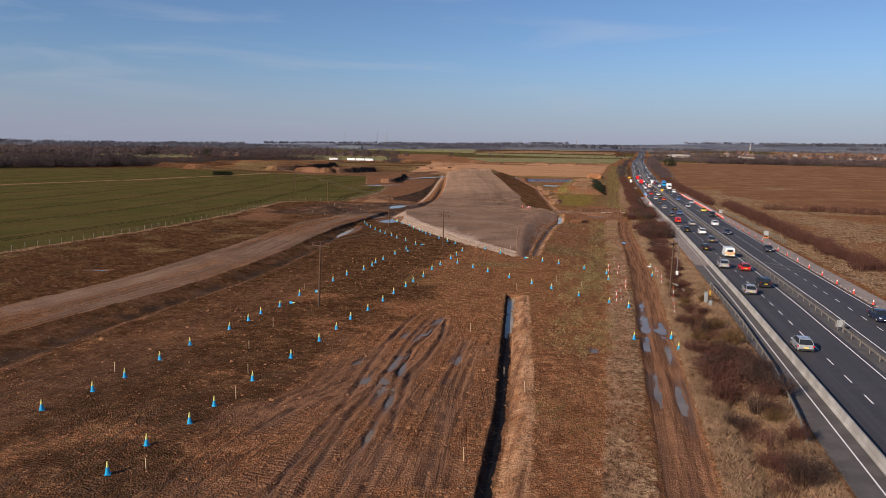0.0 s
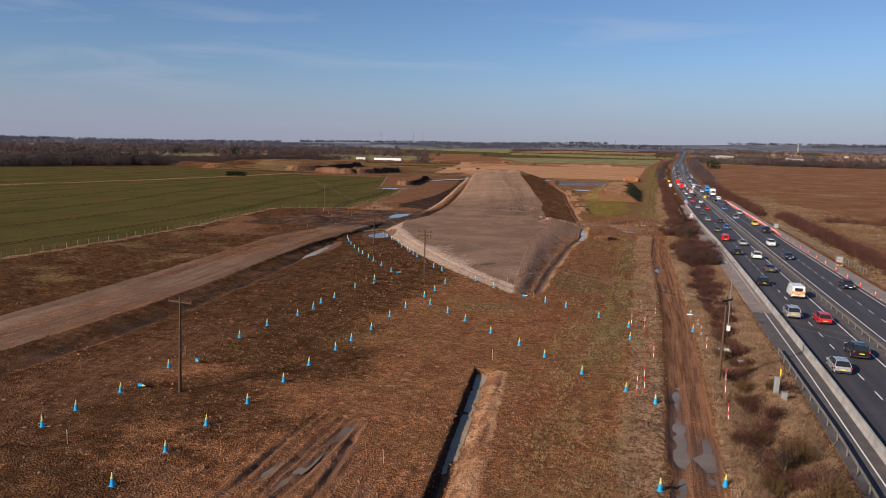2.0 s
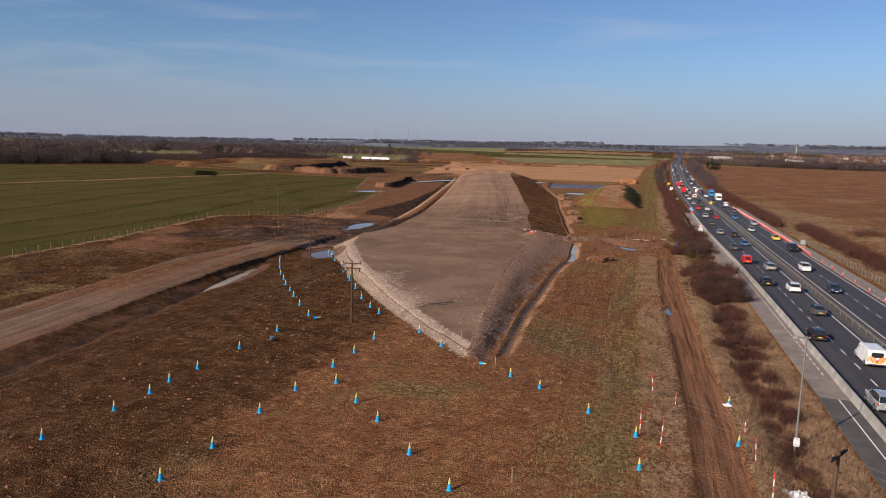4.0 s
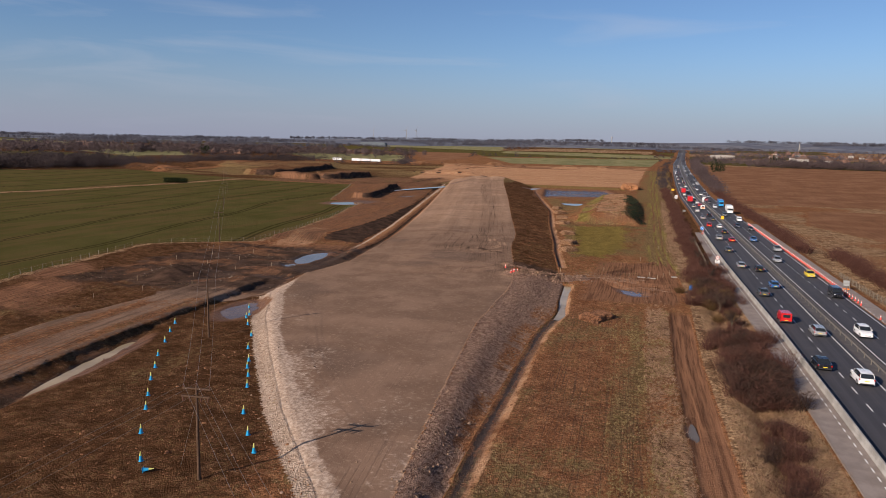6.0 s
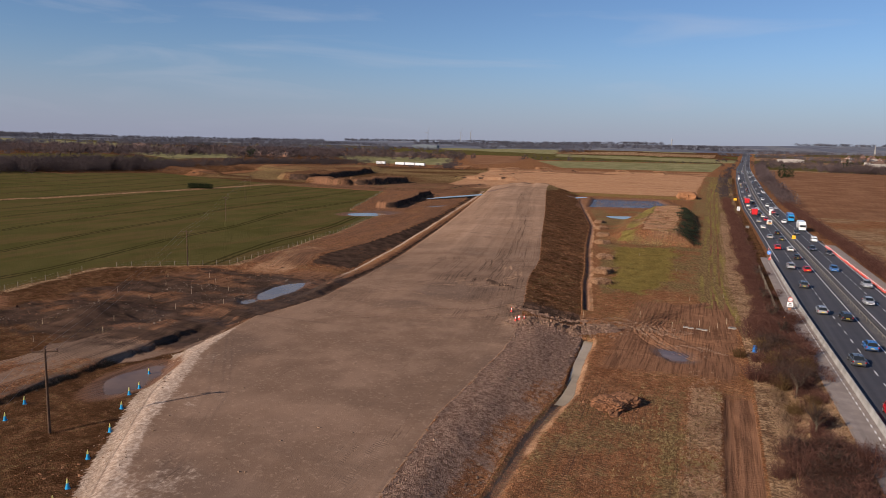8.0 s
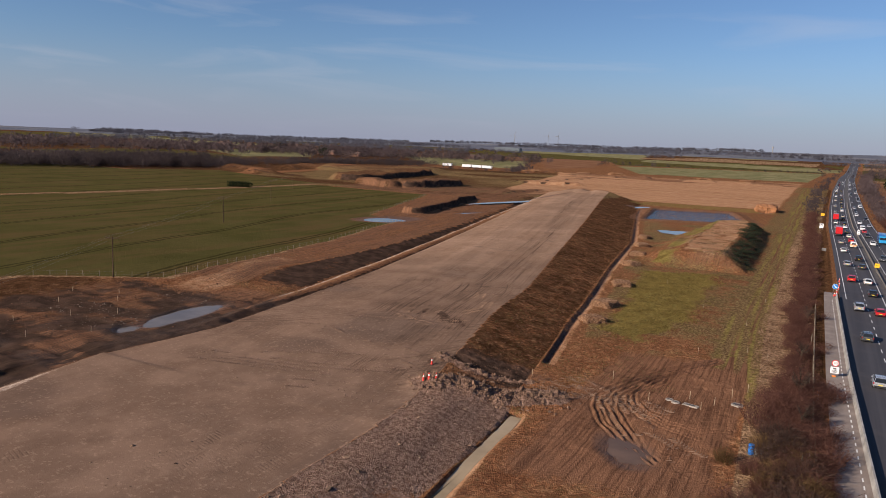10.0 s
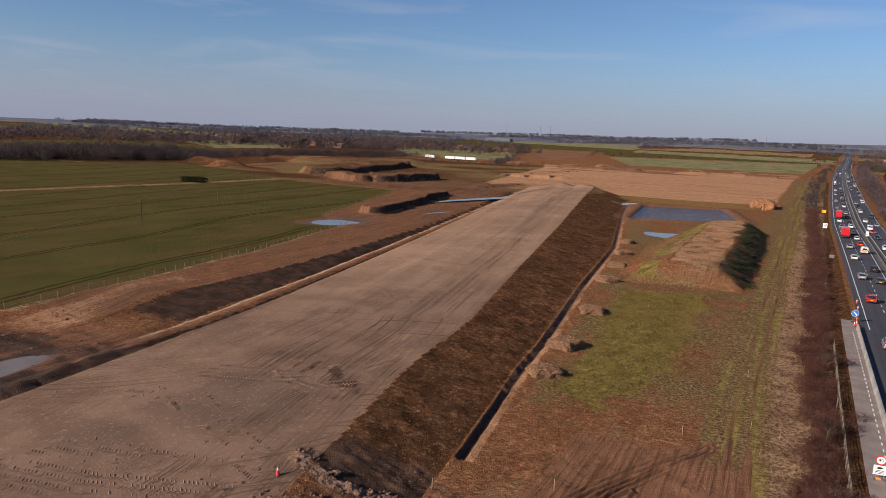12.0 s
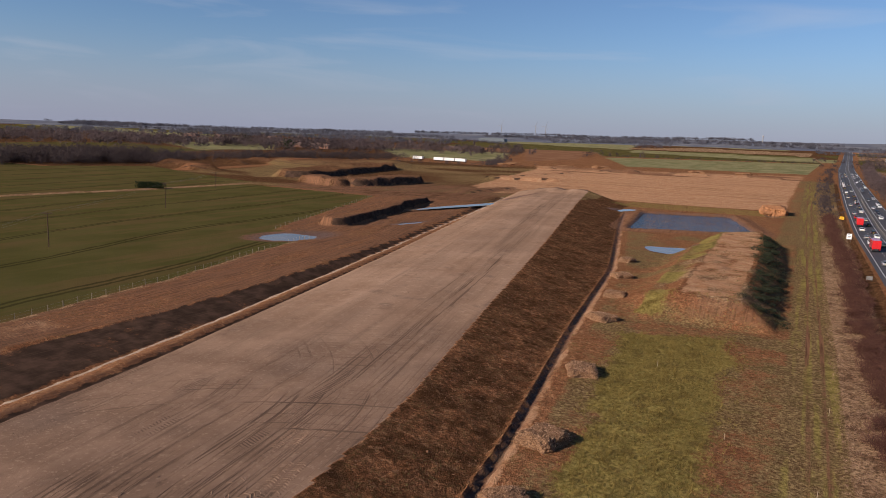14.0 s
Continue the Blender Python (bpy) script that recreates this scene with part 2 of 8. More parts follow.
    sand = blend(nt, span(nt, mid, 0.3, 0.7), (0.42, 0.205, 0.102), (0.54, 0.315, 0.178))
    sand = blend(nt, span(nt, noisy(nt, place(nt, (0.05, 1, 1)), 0.22, 5, 0.65), 0.5, 0.68, 0, 0.6), sand, (0.25, 0.128, 0.064))
    sand = blend(nt, times(clump, 0.35), sand, (0.15, 0.070, 0.034))
    fresh = blend(nt, span(nt, fine, 0.35, 0.65), (0.165, 0.128, 0.036), (0.320, 0.240, 0.078))
    fresh = blend(nt, span(nt, mid, 0.48, 0.66, 0, 0.8), fresh, (0.13, 0.090, 0.032))
    slop = blend(nt, span(nt, streak, 0.4, 0.65), (0.235, 0.116, 0.064), (0.125, 0.060, 0.034))
    slop = blend(nt, span(nt, fine, 0.55, 0.75, 0, 0.5), slop, (0.20, 0.118, 0.068))
    till = blend(nt, span(nt, big, 0.35, 0.7), (0.20, 0.096, 0.052), (0.27, 0.140, 0.078))
    till = blend(nt, span(nt, noisy(nt, place(nt, (1, 0.06, 1), 74), 0.9, 3), 0.45, 0.7, 0, 0.35), till, (0.10, 0.055, 0.03))
    lea = blend(nt, span(nt, big, 0.35, 0.65), (0.165, 0.160, 0.075), (0.265, 0.230, 0.115))
    lea = blend(nt, span(nt, noisy(nt, place(nt, (1, 0.04, 1), 76), 0.5, 3), 0.48, 0.7, 0, 0.45), lea, (0.15, 0.115, 0.045))
    lump = blend(nt, span(nt, fine, 0.4, 0.62), (0.175, 0.103, 0.073), (0.335, 0.214, 0.158))
    lump = blend(nt, span(nt, grit, 0.5, 0.66, 0, 0.45), lump, (0.110, 0.068, 0.047))
    col = soil
    jitter = times(calc(nt, "SUBTRACT", calc(nt, "ADD", times(mid2, 0.6), times(fine, 0.4)), 0.5), 1.1)
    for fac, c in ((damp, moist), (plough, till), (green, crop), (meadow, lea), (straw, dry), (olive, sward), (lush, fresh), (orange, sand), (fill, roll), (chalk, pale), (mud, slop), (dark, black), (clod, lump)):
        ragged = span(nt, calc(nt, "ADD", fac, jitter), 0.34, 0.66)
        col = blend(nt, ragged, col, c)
    col = blend(nt, times(tread, calc(nt, "ADD", times(marks, 0.66), 0.16)), col, (0.082, 0.052, 0.037))
    col = blend(nt, times(wet, 0.75), col, (0.035, 0.024, 0.018))
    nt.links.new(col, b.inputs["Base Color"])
    nt.links.new(calc(nt, "SUBTRACT", 0.96, calc(nt, "MULTIPLY", wet, 0.62)), b.inputs["Roughness"])
    nt.links.new(times(wet, 0.4), b.inputs["Specular IOR Level"])
    loose = times(calc(nt, "SUBTRACT", 1.0, times(span(nt, fill, 0.3, 0.75), 0.94)), calc(nt, "SUBTRACT", 1.0, times(span(nt, mud, 0.3, 0.8), 0.55)))
    high = times(calc(nt, "SUBTRACT", calc(nt, "ADD", times(fine, 0.9), times(grit, 0.6)), times(clump, 0.32)), loose)
    high = calc(nt, "ADD", high, times(streak, calc(nt, "ADD", times(fill, 0.06), times(mud, 0.5))))
    high = calc(nt, "ADD", high, times(crumb, loose, calc(nt, "SUBTRACT", 0.5, times(orange, 0.4))))
    high = calc(nt, "SUBTRACT", high, times(tread, marks, 0.34))
    high = calc(nt, "SUBTRACT", high, times(arcs, fill, 0.12))
    high = calc(nt, "ADD", high, times(noisy(nt, pos, 4.5, 4, 0.7), clod, 1.3))
    relief(nt, b, high, 1.0, 0.18)
    return m


TRAMLINE = -8.0
SOIL = ((0.285, 0.114, 0.051), (0.48, 0.214, 0.100), (0.385, 0.172, 0.076))
EARTH = ground_material()


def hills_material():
    m, nt, b = shader("hazed_hills", 1.0)
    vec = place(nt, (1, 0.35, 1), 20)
    # distance haze is painted into these pale blue-grey tones
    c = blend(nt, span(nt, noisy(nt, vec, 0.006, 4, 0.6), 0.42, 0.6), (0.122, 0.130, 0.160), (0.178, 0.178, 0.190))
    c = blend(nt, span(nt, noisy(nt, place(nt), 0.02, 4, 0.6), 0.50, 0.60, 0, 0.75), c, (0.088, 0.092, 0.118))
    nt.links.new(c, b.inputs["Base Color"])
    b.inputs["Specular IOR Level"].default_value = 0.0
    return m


HAZED_HILLS = hills_material()


def asphalt_material():
    m, nt, b = shader("asphalt", 0.85)
    pos = place(nt)
    lanes = noisy(nt, place(nt, (1, 0.012, 1)), 0.9, 4, 0.6)
    c = blend(nt, span(nt, lanes, 0.35, 0.7), (0.030, 0.028, 0.034), (0.050, 0.047, 0.052))
    c = blend(nt, span(nt, noisy(nt, pos, 0.3, 5), 0.5, 0.75, 0, 0.5), c, (0.062, 0.056, 0.056))
    c = blend(nt, span(nt, noisy(nt, pos, 14, 3, 0.8), 0.5, 0.8, 0, 0.4), c, (0.066, 0.061, 0.060))
    nt.links.new(c, b.inputs["Base Color"])
    relief(nt, b, noisy(nt, pos, 20, 3), 0.3, 0.01)
    return m


ASPHALT = asphalt_material()


def paving_material(name, a, c2):
    m, nt, b = shader(name, 0.9)
    pos = place(nt)
    c = blend(nt, span(nt, noisy(nt, pos, 0.5, 5), 0.35, 0.7), a, c2)
    c = blend(nt, span(nt, noisy(nt, pos, 7, 4, 0.7), 0.5, 0.8, 0, 0.5), c, tuple(v * 0.55 for v in a))
    c = blend(nt, span(nt, noisy(nt, place(nt, (1, 0.03, 1)), 1.2, 4), 0.5, 0.75, 0, 0.4), c, tuple(v * 0.6 for v in a))
    nt.links.new(c, b.inputs["Base Color"])
    relief(nt, b, noisy(nt, pos, 12, 3), 0.4, 0.01)
    return m


FOOTWAY = paving_material("worn_footway", (0.205, 0.162, 0.136), (0.275, 0.224, 0.190))
HARDSTRIP = paving_material("hard_strip", (0.070, 0.060, 0.055), (0.105, 0.092, 0.084))
CONCRETE = paving_material("concrete", (0.25, 0.232, 0.21), (0.37, 0.35, 0.32))


def paint_material(name, colour):
    m, nt, b = shader(name, 0.6)
    pos = place(nt)
    c = blend(nt, span(nt, noisy(nt, pos, 3.0, 5, 0.7), 0.55, 0.78, 0, 0.6), colour, (0.2, 0.19, 0.18))
    nt.links.new(c, b.inputs["Base Color"])
    return m


ROAD_PAINT = paint_material("road_paint", (0.72, 0.71, 0.68))


def water_material(name, tint, chop=0.12, deep=0.05, gloss=0.5):
    m, nt, b = shader(name, 0.06)
    pos = place(nt)
    c = blend(nt, span(nt, noisy(nt, pos, 0.15, 4), 0.35, 0.7), tint, tuple(v * 1.5 for v in tint))
    nt.links.new(c, b.inputs["Base Color"])
    b.inputs["IOR"].default_value = 1.33
    b.inputs["Specular IOR Level"].default_value = gloss
    relief(nt, b, noisy(nt, place(nt, (1, 2.2, 1), 25), 1.1, 4, 0.6), chop, deep)
    return m


MUDDY_WATER = water_material("muddy_water", (0.135, 0.105, 0.074), gloss=0.4)
SILT_WATER = water_material("silty_water", (0.255, 0.195, 0.122), gloss=0.14)
POND_WATER = water_material("pond_water", (0.018, 0.034, 0.052), 0.9, 0.35)
THIN_WATER = water_material("brown_water", (0.115, 0.070, 0.042), gloss=0.3)


def foliage_material(name, a, c2, scale=1.5):
    m, nt, b = shader(name, 0.9)
    pos = place(nt)
    geo = nt.nodes.new("ShaderNodeNewGeometry")
    isl = geo.outputs["Random Per Island"]
    c = blend(nt, isl, a, c2)
    c = blend(nt, span(nt, noisy(nt, pos, scale * 0.2, 3), 0.4, 0.65, 0, 0.5), c, tuple(v * 0.6 for v in a))
    nt.links.new(c, b.inputs["Base Color"])
    thin, both = nt.nodes.new("ShaderNodeBsdfTranslucent"), nt.nodes.new("ShaderNodeMixShader")
    nt.links.new(c, thin.inputs["Color"])
    both.inputs[0].default_value = 0.4
    nt.links.new(b.outputs[0], both.inputs[1])
    nt.links.new(thin.outputs[0], both.inputs[2])
    nt.links.new(both.outputs[0], nt.nodes["Material Output"].inputs["Surface"])
    b.inputs["Specular IOR Level"].default_value = 0.05
    return m


DRY_GRASS = foliage_material("dry_grass", (0.24, 0.145, 0.080), (0.54, 0.385, 0.23))
RUSSET = foliage_material("russet_grass", (0.26, 0.140, 0.086), (0.56, 0.365, 0.235))
GREEN_GRASS = foliage_material("green_grass", (0.165, 0.118, 0.032), (0.34, 0.245, 0.080))
TWIG_RED = foliage_material("red_twigs", (0.088, 0.039, 0.030), (0.200, 0.098, 0.070))
TWIG_GREY = foliage_material("grey_twigs", (0.058, 0.036, 0.029), (0.130, 0.082, 0.062))
TWIG_TAN = foliage_material("tan_twigs", (0.12, 0.070, 0.032), (0.24, 0.150, 0.065))
EVERGREEN = foliage_material("evergreen_leaves", (0.016, 0.026, 0.012), (0.045, 0.058, 0.026))
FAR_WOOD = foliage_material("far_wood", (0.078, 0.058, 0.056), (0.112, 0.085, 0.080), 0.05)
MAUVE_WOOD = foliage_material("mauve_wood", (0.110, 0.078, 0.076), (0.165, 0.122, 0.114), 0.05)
# far trees: grey-blue haze mixed into the twig colour
HAZED_WOOD = foliage_material("hazed_wood", (0.115, 0.110, 0.128), (0.145, 0.138, 0.155), 0.05)
BARK = plain("bark", (0.09, 0.07, 0.05), 0.9, vary=0.3)

BLUE_PLASTIC = plain("blue_plastic", (0.0, 0.28, 0.52), 0.45, vary=0.12, per_object=0.12)
YELLOW_BAND = plain("yellow_sleeve", (0.50, 0.47, 0.13), 0.45, vary=0.12)
WHITE_BAND = plain("white_sleeve", (0.72, 0.72, 0.70), 0.4, vary=0.1)
RED_PLASTIC = plain("red_plastic", (0.62, 0.05, 0.03), 0.45, vary=0.12)
BLACK_RUBBER = plain("black_rubber", (0.018, 0.018, 0.018), 0.8, vary=0.2)
POLE_WOOD = plain("creosoted_timber", (0.085, 0.052, 0.034), 0.9, vary=0.3, scale=3, bump=0.3)
FENCE_WOOD = plain("weathered_timber", (0.20, 0.165, 0.125), 0.9, vary=0.3, scale=3, per_object=0.35, bump=0.3)
STAKE_WOOD = plain("pale_stake", (0.42, 0.33, 0.22), 0.85, vary=0.2, per_object=0.3)
STEEL = plain("galvanised_steel", (0.17, 0.16, 0.15), 0.7, 0.2, vary=0.2, scale=2)
DULL_STEEL = plain("weathered_rail", (0.20, 0.175, 0.145), 0.6, 0.35, vary=0.3, scale=2)
PORCELAIN = plain("brown_insulator", (0.10, 0.05, 0.035), 0.25)
WIRE = plain("wire", (0.16, 0.15, 0.145), 0.5, 0.5)
GREY_BOX = plain("grey_cabinet_paint", (0.25, 0.26, 0.255), 0.5, vary=0.12)
WHITE_SHEET = plain("white_plastic", (0.68, 0.68, 0.66), 0.5, vary=0.15)
SIGN_WHITE = plain("sign_white", (0.78, 0.78, 0.77), 0.4, vary=0.05)
SIGN_RED = plain("sign_red", (0.62, 0.02, 0.02), 0.4, vary=0.05)
SIGN_BLUE = plain("sign_blue", (0.01, 0.16, 0.52), 0.4, vary=0.05)
SIGN_YELLOW = plain("sign_yellow", (0.90, 0.48, 0.02), 0.4, vary=0.06)
SIGN_BLACK = plain("sign_black", (0.015, 0.015, 0.015), 0.5, vary=0.05)
ORANGE_PLASTIC = plain("orange_plastic", (0.82, 0.24, 0.02), 0.45, vary=0.12)
BRICK_WALL = plain("brick_wall", (0.24, 0.13, 0.09), 0.9, vary=0.25)
RENDER_WALL = plain("pale_wall", (0.34, 0.31, 0.28), 0.9, vary=0.12)
SLATE_ROOF = plain("roof_tiles", (0.13, 0.085, 0.07), 0.85, vary=0.25)
SHED_SHEET = plain("white_sheeting", (0.60, 0.60, 0.60), 0.5, vary=0.06)
DARK_SHEET = plain("dark_sheeting", (0.10, 0.12, 0.14), 0.6, vary=0.15)
WINDOW_DARK = plain("dark_glazing", (0.02, 0.025, 0.03), 0.1, vary=0.1)
GREY_STONE = plain("grey_masonry", (0.24, 0.23, 0.22), 0.9, vary=0.12)


def straw_material():
    m, nt, b = shader("matted_straw", 0.95)
    vec = place(nt, local=True)
    c = blend(nt, span(nt, noisy(nt, vec, 9.0, 4, 0.7, 1.5), 0.42, 0.58), (0.085, 0.044, 0.025), (0.34, 0.198, 0.112))
    c = blend(nt, span(nt, noisy(nt, vec, 1.4, 3), 0.4, 0.65, 0, 0.5), c, (0.20, 0.105, 0.058))
    nt.links.new(c, b.inputs["Base Color"])
    b.inputs["Specular IOR Level"].default_value = 0.05
    relief(nt, b, noisy(nt, vec, 7.0, 4, 0.7, 1.2), 1.0, 0.12)
    return m


CLAY_STRAW = straw_material()
RED_SPOIL = plain("red_spoil", (0.24, 0.125, 0.065), 0.95, vary=0.35, scale=1.0, bump=0.8)
STONE = plain("broken_stone", (0.165, 0.100, 0.066), 0.95, vary=0.5, scale=2.0, bump=0.6)


# ---- mesh helpers ----
def part(name, bm, material, parent=None, label=""):
    """Links a bmesh as one mesh object, under a thing or a part where one is given."""
    me = bpy.data.meshes.new(name)
    bm.to_mesh(me)
    bm.free()
    me.materials.append(material)
    ob = new(name, me)
    if parent is not None:
        ob.parent = parent
    return tagged(ob, label) if label else ob


def raw(name, verts, faces, material, parent=None):
    me = bpy.data.meshes.new(name)
    me.from_pydata(verts, [], faces)
    me.update()
    me.materials.append(material)
    ob = new(name, me)
    if parent is not None:
        ob.parent = parent
    return ob


def empty(name, label, category, group="", kind=""):
    ob = new(name)
    ob.empty_display_size = 0.3
    return tagged(ob, label, category, group, kind)


def add_box(bm, x0, y0, z0, x1, y1, z1, bevel=0.0):
    got = bmesh.ops.create_cube(bm, size=1, matrix=Matrix.LocRotScale(((x0 + x1) / 2, (y0 + y1) / 2, (z0 + z1) / 2), None, (x1 - x0, y1 - y0, z1 - z0)))
    if bevel:
        edges = list({e for v in got["verts"] for e in v.link_edges})
        bmesh.ops.bevel(bm, geom=edges, offset=bevel, segments=1, affect="EDGES")
    return got["verts"]


def add_tube(bm, p, q, r0, r1=None, n=8, caps=True):
    p, q = Vector(p), Vector(q)
    r1 = r0 if r1 is None else r1
    way = q - p
    m = Matrix.Translation((p + q) / 2) @ way.to_track_quat("Z", "Y").to_matrix().to_4x4()
    bmesh.ops.create_cone(bm, cap_ends=caps, segments=n, radius1=r0, radius2=r1, depth=way.length, matrix=m)


def box_part(name, dims, material, parent, bevel=0.0, label=""):
    bm = bmesh.new()
    add_box(bm, *dims, bevel)
    return part(name, bm, material, parent, label)


def tube_part(name, p, q, r0, material, parent, r1=None, n=8, label=""):
    bm = bmesh.new()
    add_tube(bm, p, q, r0, r1, n)
    return part(name, bm, material, parent, label)


# ---- lie of the land ----
def ip(v, *pairs):
    return np.interp(v, [p[0] for p in pairs], [p[1] for p in pairs])


def step(v, lo, hi):
    k = np.clip((v - lo) / (hi - lo), 0, 1)
    return k * k * (3 - 2 * k)


def lattice(ix, iy, seed):
    n = (ix.astype(np.int64) * 374761393 + iy.astype(np.int64) * 668265263 + seed * 974711) & 0x7FFFFFFF
    n = ((n ^ (n >> 13)) * 1274126177) & 0x7FFFFFFF
    return ((n ^ (n >> 16)) & 0xFFFF) / 65535.0


def grain(x, y, size, seed=0):
    """Smooth value noise from -1 to 1."""
    u, v = x / size, y / size
    i, j = np.floor(u), np.floor(v)
    a, b = u - i, v - j
    a, b = a * a * (3 - 2 * a), b * b * (3 - 2 * b)
    f = lambda p, q: lattice(i + p, j + q, seed)
    return 2 * ((f(0, 0) * (1 - a) + f(1, 0) * a) * (1 - b) + (f(0, 1) * (1 - a) + f(1, 1) * a) * b) - 1


def inside(x, y, ring):
    """Signed distance to a ring of corners, positive within."""
    d = np.full(np.shape(x), 1e9)
    odd = np.zeros(np.shape(x), bool)
    for (ax, ay), (bx, by) in zip(ring, ring[1:] + ring[:1]):
        ex, ey = bx - ax, by - ay
        k = np.clip(((x - ax) * ex + (y - ay) * ey) / (ex * ex + ey * ey), 0, 1)
        d = np.minimum(d, np.hypot(x - ax - k * ex, y - ay - k * ey))
        cross = (ay > y) != (by > y)
        odd ^= cross & (x < ax + (y - ay) * ex / (ey if abs(ey) > 1e-9 else 1e-9))
    return np.where(odd, d, -d)


def along(x, y, line):
    """Distance to an open line of corners."""
    d = np.full(np.shape(x), 1e9)
    for (ax, ay), (bx, by) in zip(line, line[1:]):
        ex, ey = bx - ax, by - ay
        k = np.clip(((x - ax) * ex + (y - ay) * ey) / (ex * ex + ey * ey), 0, 1)
        d = np.minimum(d, np.hypot(x - ax - k * ex, y - ay - k * ey))
    return d


# lines that run up the site, as x at y
def lane_line(y):
    return ip(y, (-300, 25.0), (110, 24.4), (185, 23.2), (235, 22.5), (295, 21.8), (345, 21.3), (388, 20.9), (455, 20.3), (560, 19.0), (700, 19.6), (900, 22), (1300, 31), (2500, 75))


def wall_line(y):
    return ip(y, (-60, 20.6), (113, 20.5), (150, 20.0), (190, 19.4), (227, 18.7), (263, 17.5), (293, 16.6), (358, 15.6))


def trench_mid(y):
    return ip(y, (-60, 3.0), (0, -1.6), (39.5, -5.7), (54, -7.0), (103, -13.6))


def haul_near(y):
    return ip(y, (-150, -72), (60, -65.4), (72, -64.7), (87, -63.6), (98, -63.2), (113, -64.0), (135, -67.0), (160, -71.2), (184, -74.2), (212, -75.5), (240, -77))


def haul_far(y):
    return ip(y, (-150, -88), (72, -78.1), (92, -76.5), (132, -80.3), (186, -88.6), (221, -86.4), (240, -84))


def ditch_edge(y):
    return ip(y, (-150, -62), (52, -55.5), (80, -56.7), (101, -56.8), (121, -58.6), (141, -61.8), (159, -65.4), (171, -68.2), (185, -71.0), (200, -74.2))


def pad_west(y):
    return ip(y, (145, -19.8), (154, -28.5), (169, -40.4), (188.5, -53.8), (203, -63.2), (218, -70.8), (240, -74.0), (258, -72.0), (290, -76.0), (316, -80.5), (373, -93.0), (430, -106), (600, -146.5), (640, -155))


def pad_east(y):
    return ip(y, (145, -19.2), (151, -20.0), (174, -23.1), (211, -27.6), (243, -28.3), (258, -30.5), (289, -37.5), (318, -42), (366, -53), (383, -56.7), (450, -71.5), (563, -97.5), (602, -106), (640, -112))


def drain_line(y):
    return ip(y, (148, -16.2), (171, -17.6), (213, -18.4), (228, -17.1), (240, -18.2), (254, -19), (262, -21), (274, -22.9), (303, -28.0), (317, -29.8), (365, -38.0), (429, -47.4), (497, -62.5), (540, -72), (600, -84))


def pad_height(y):
    return ip(y, (144, -0.1), (150, 0.3), (170, 0.6), (195, 0.75), (250, 0.6), (262, 1.0), (285, 1.5), (340, 1.8), (386, 2.0), (500, 3.2), (590, 4.0), (612, 4.0))


def west_drain(y):
    return ip(y, (262, -78), (294, -82.8), (323, -88), (385, -101.3), (540, -135.5), (610, -152))


def black_top(y):
    return ip(y, (285, -93), (304, -100.7), (333, -99.9), (367, -103.5), (433, -115), (540, -140), (600, -154))


def track_mid(y):
    return ip(y, (-150, 8), (43, 6.9), (95, 6.5), (133, 6.4), (170, 5.2), (206, 4.0), (250, 3.9), (320, 0.8), (381, 0.4), (585, -1.7), (700, -2.5))


def field_edge(y):
    """East side of the sown field."""
    return ip(y, (-200, -121), (111, -118.5), (144, -118.4), (204, -123.3), (262, -134), (266, -131), (282, -110.5), (312, -114.0), (331, -117.5), (351, -120.4), (392, -131), (421, -137), (424, -156), (552, -202), (560, -285))


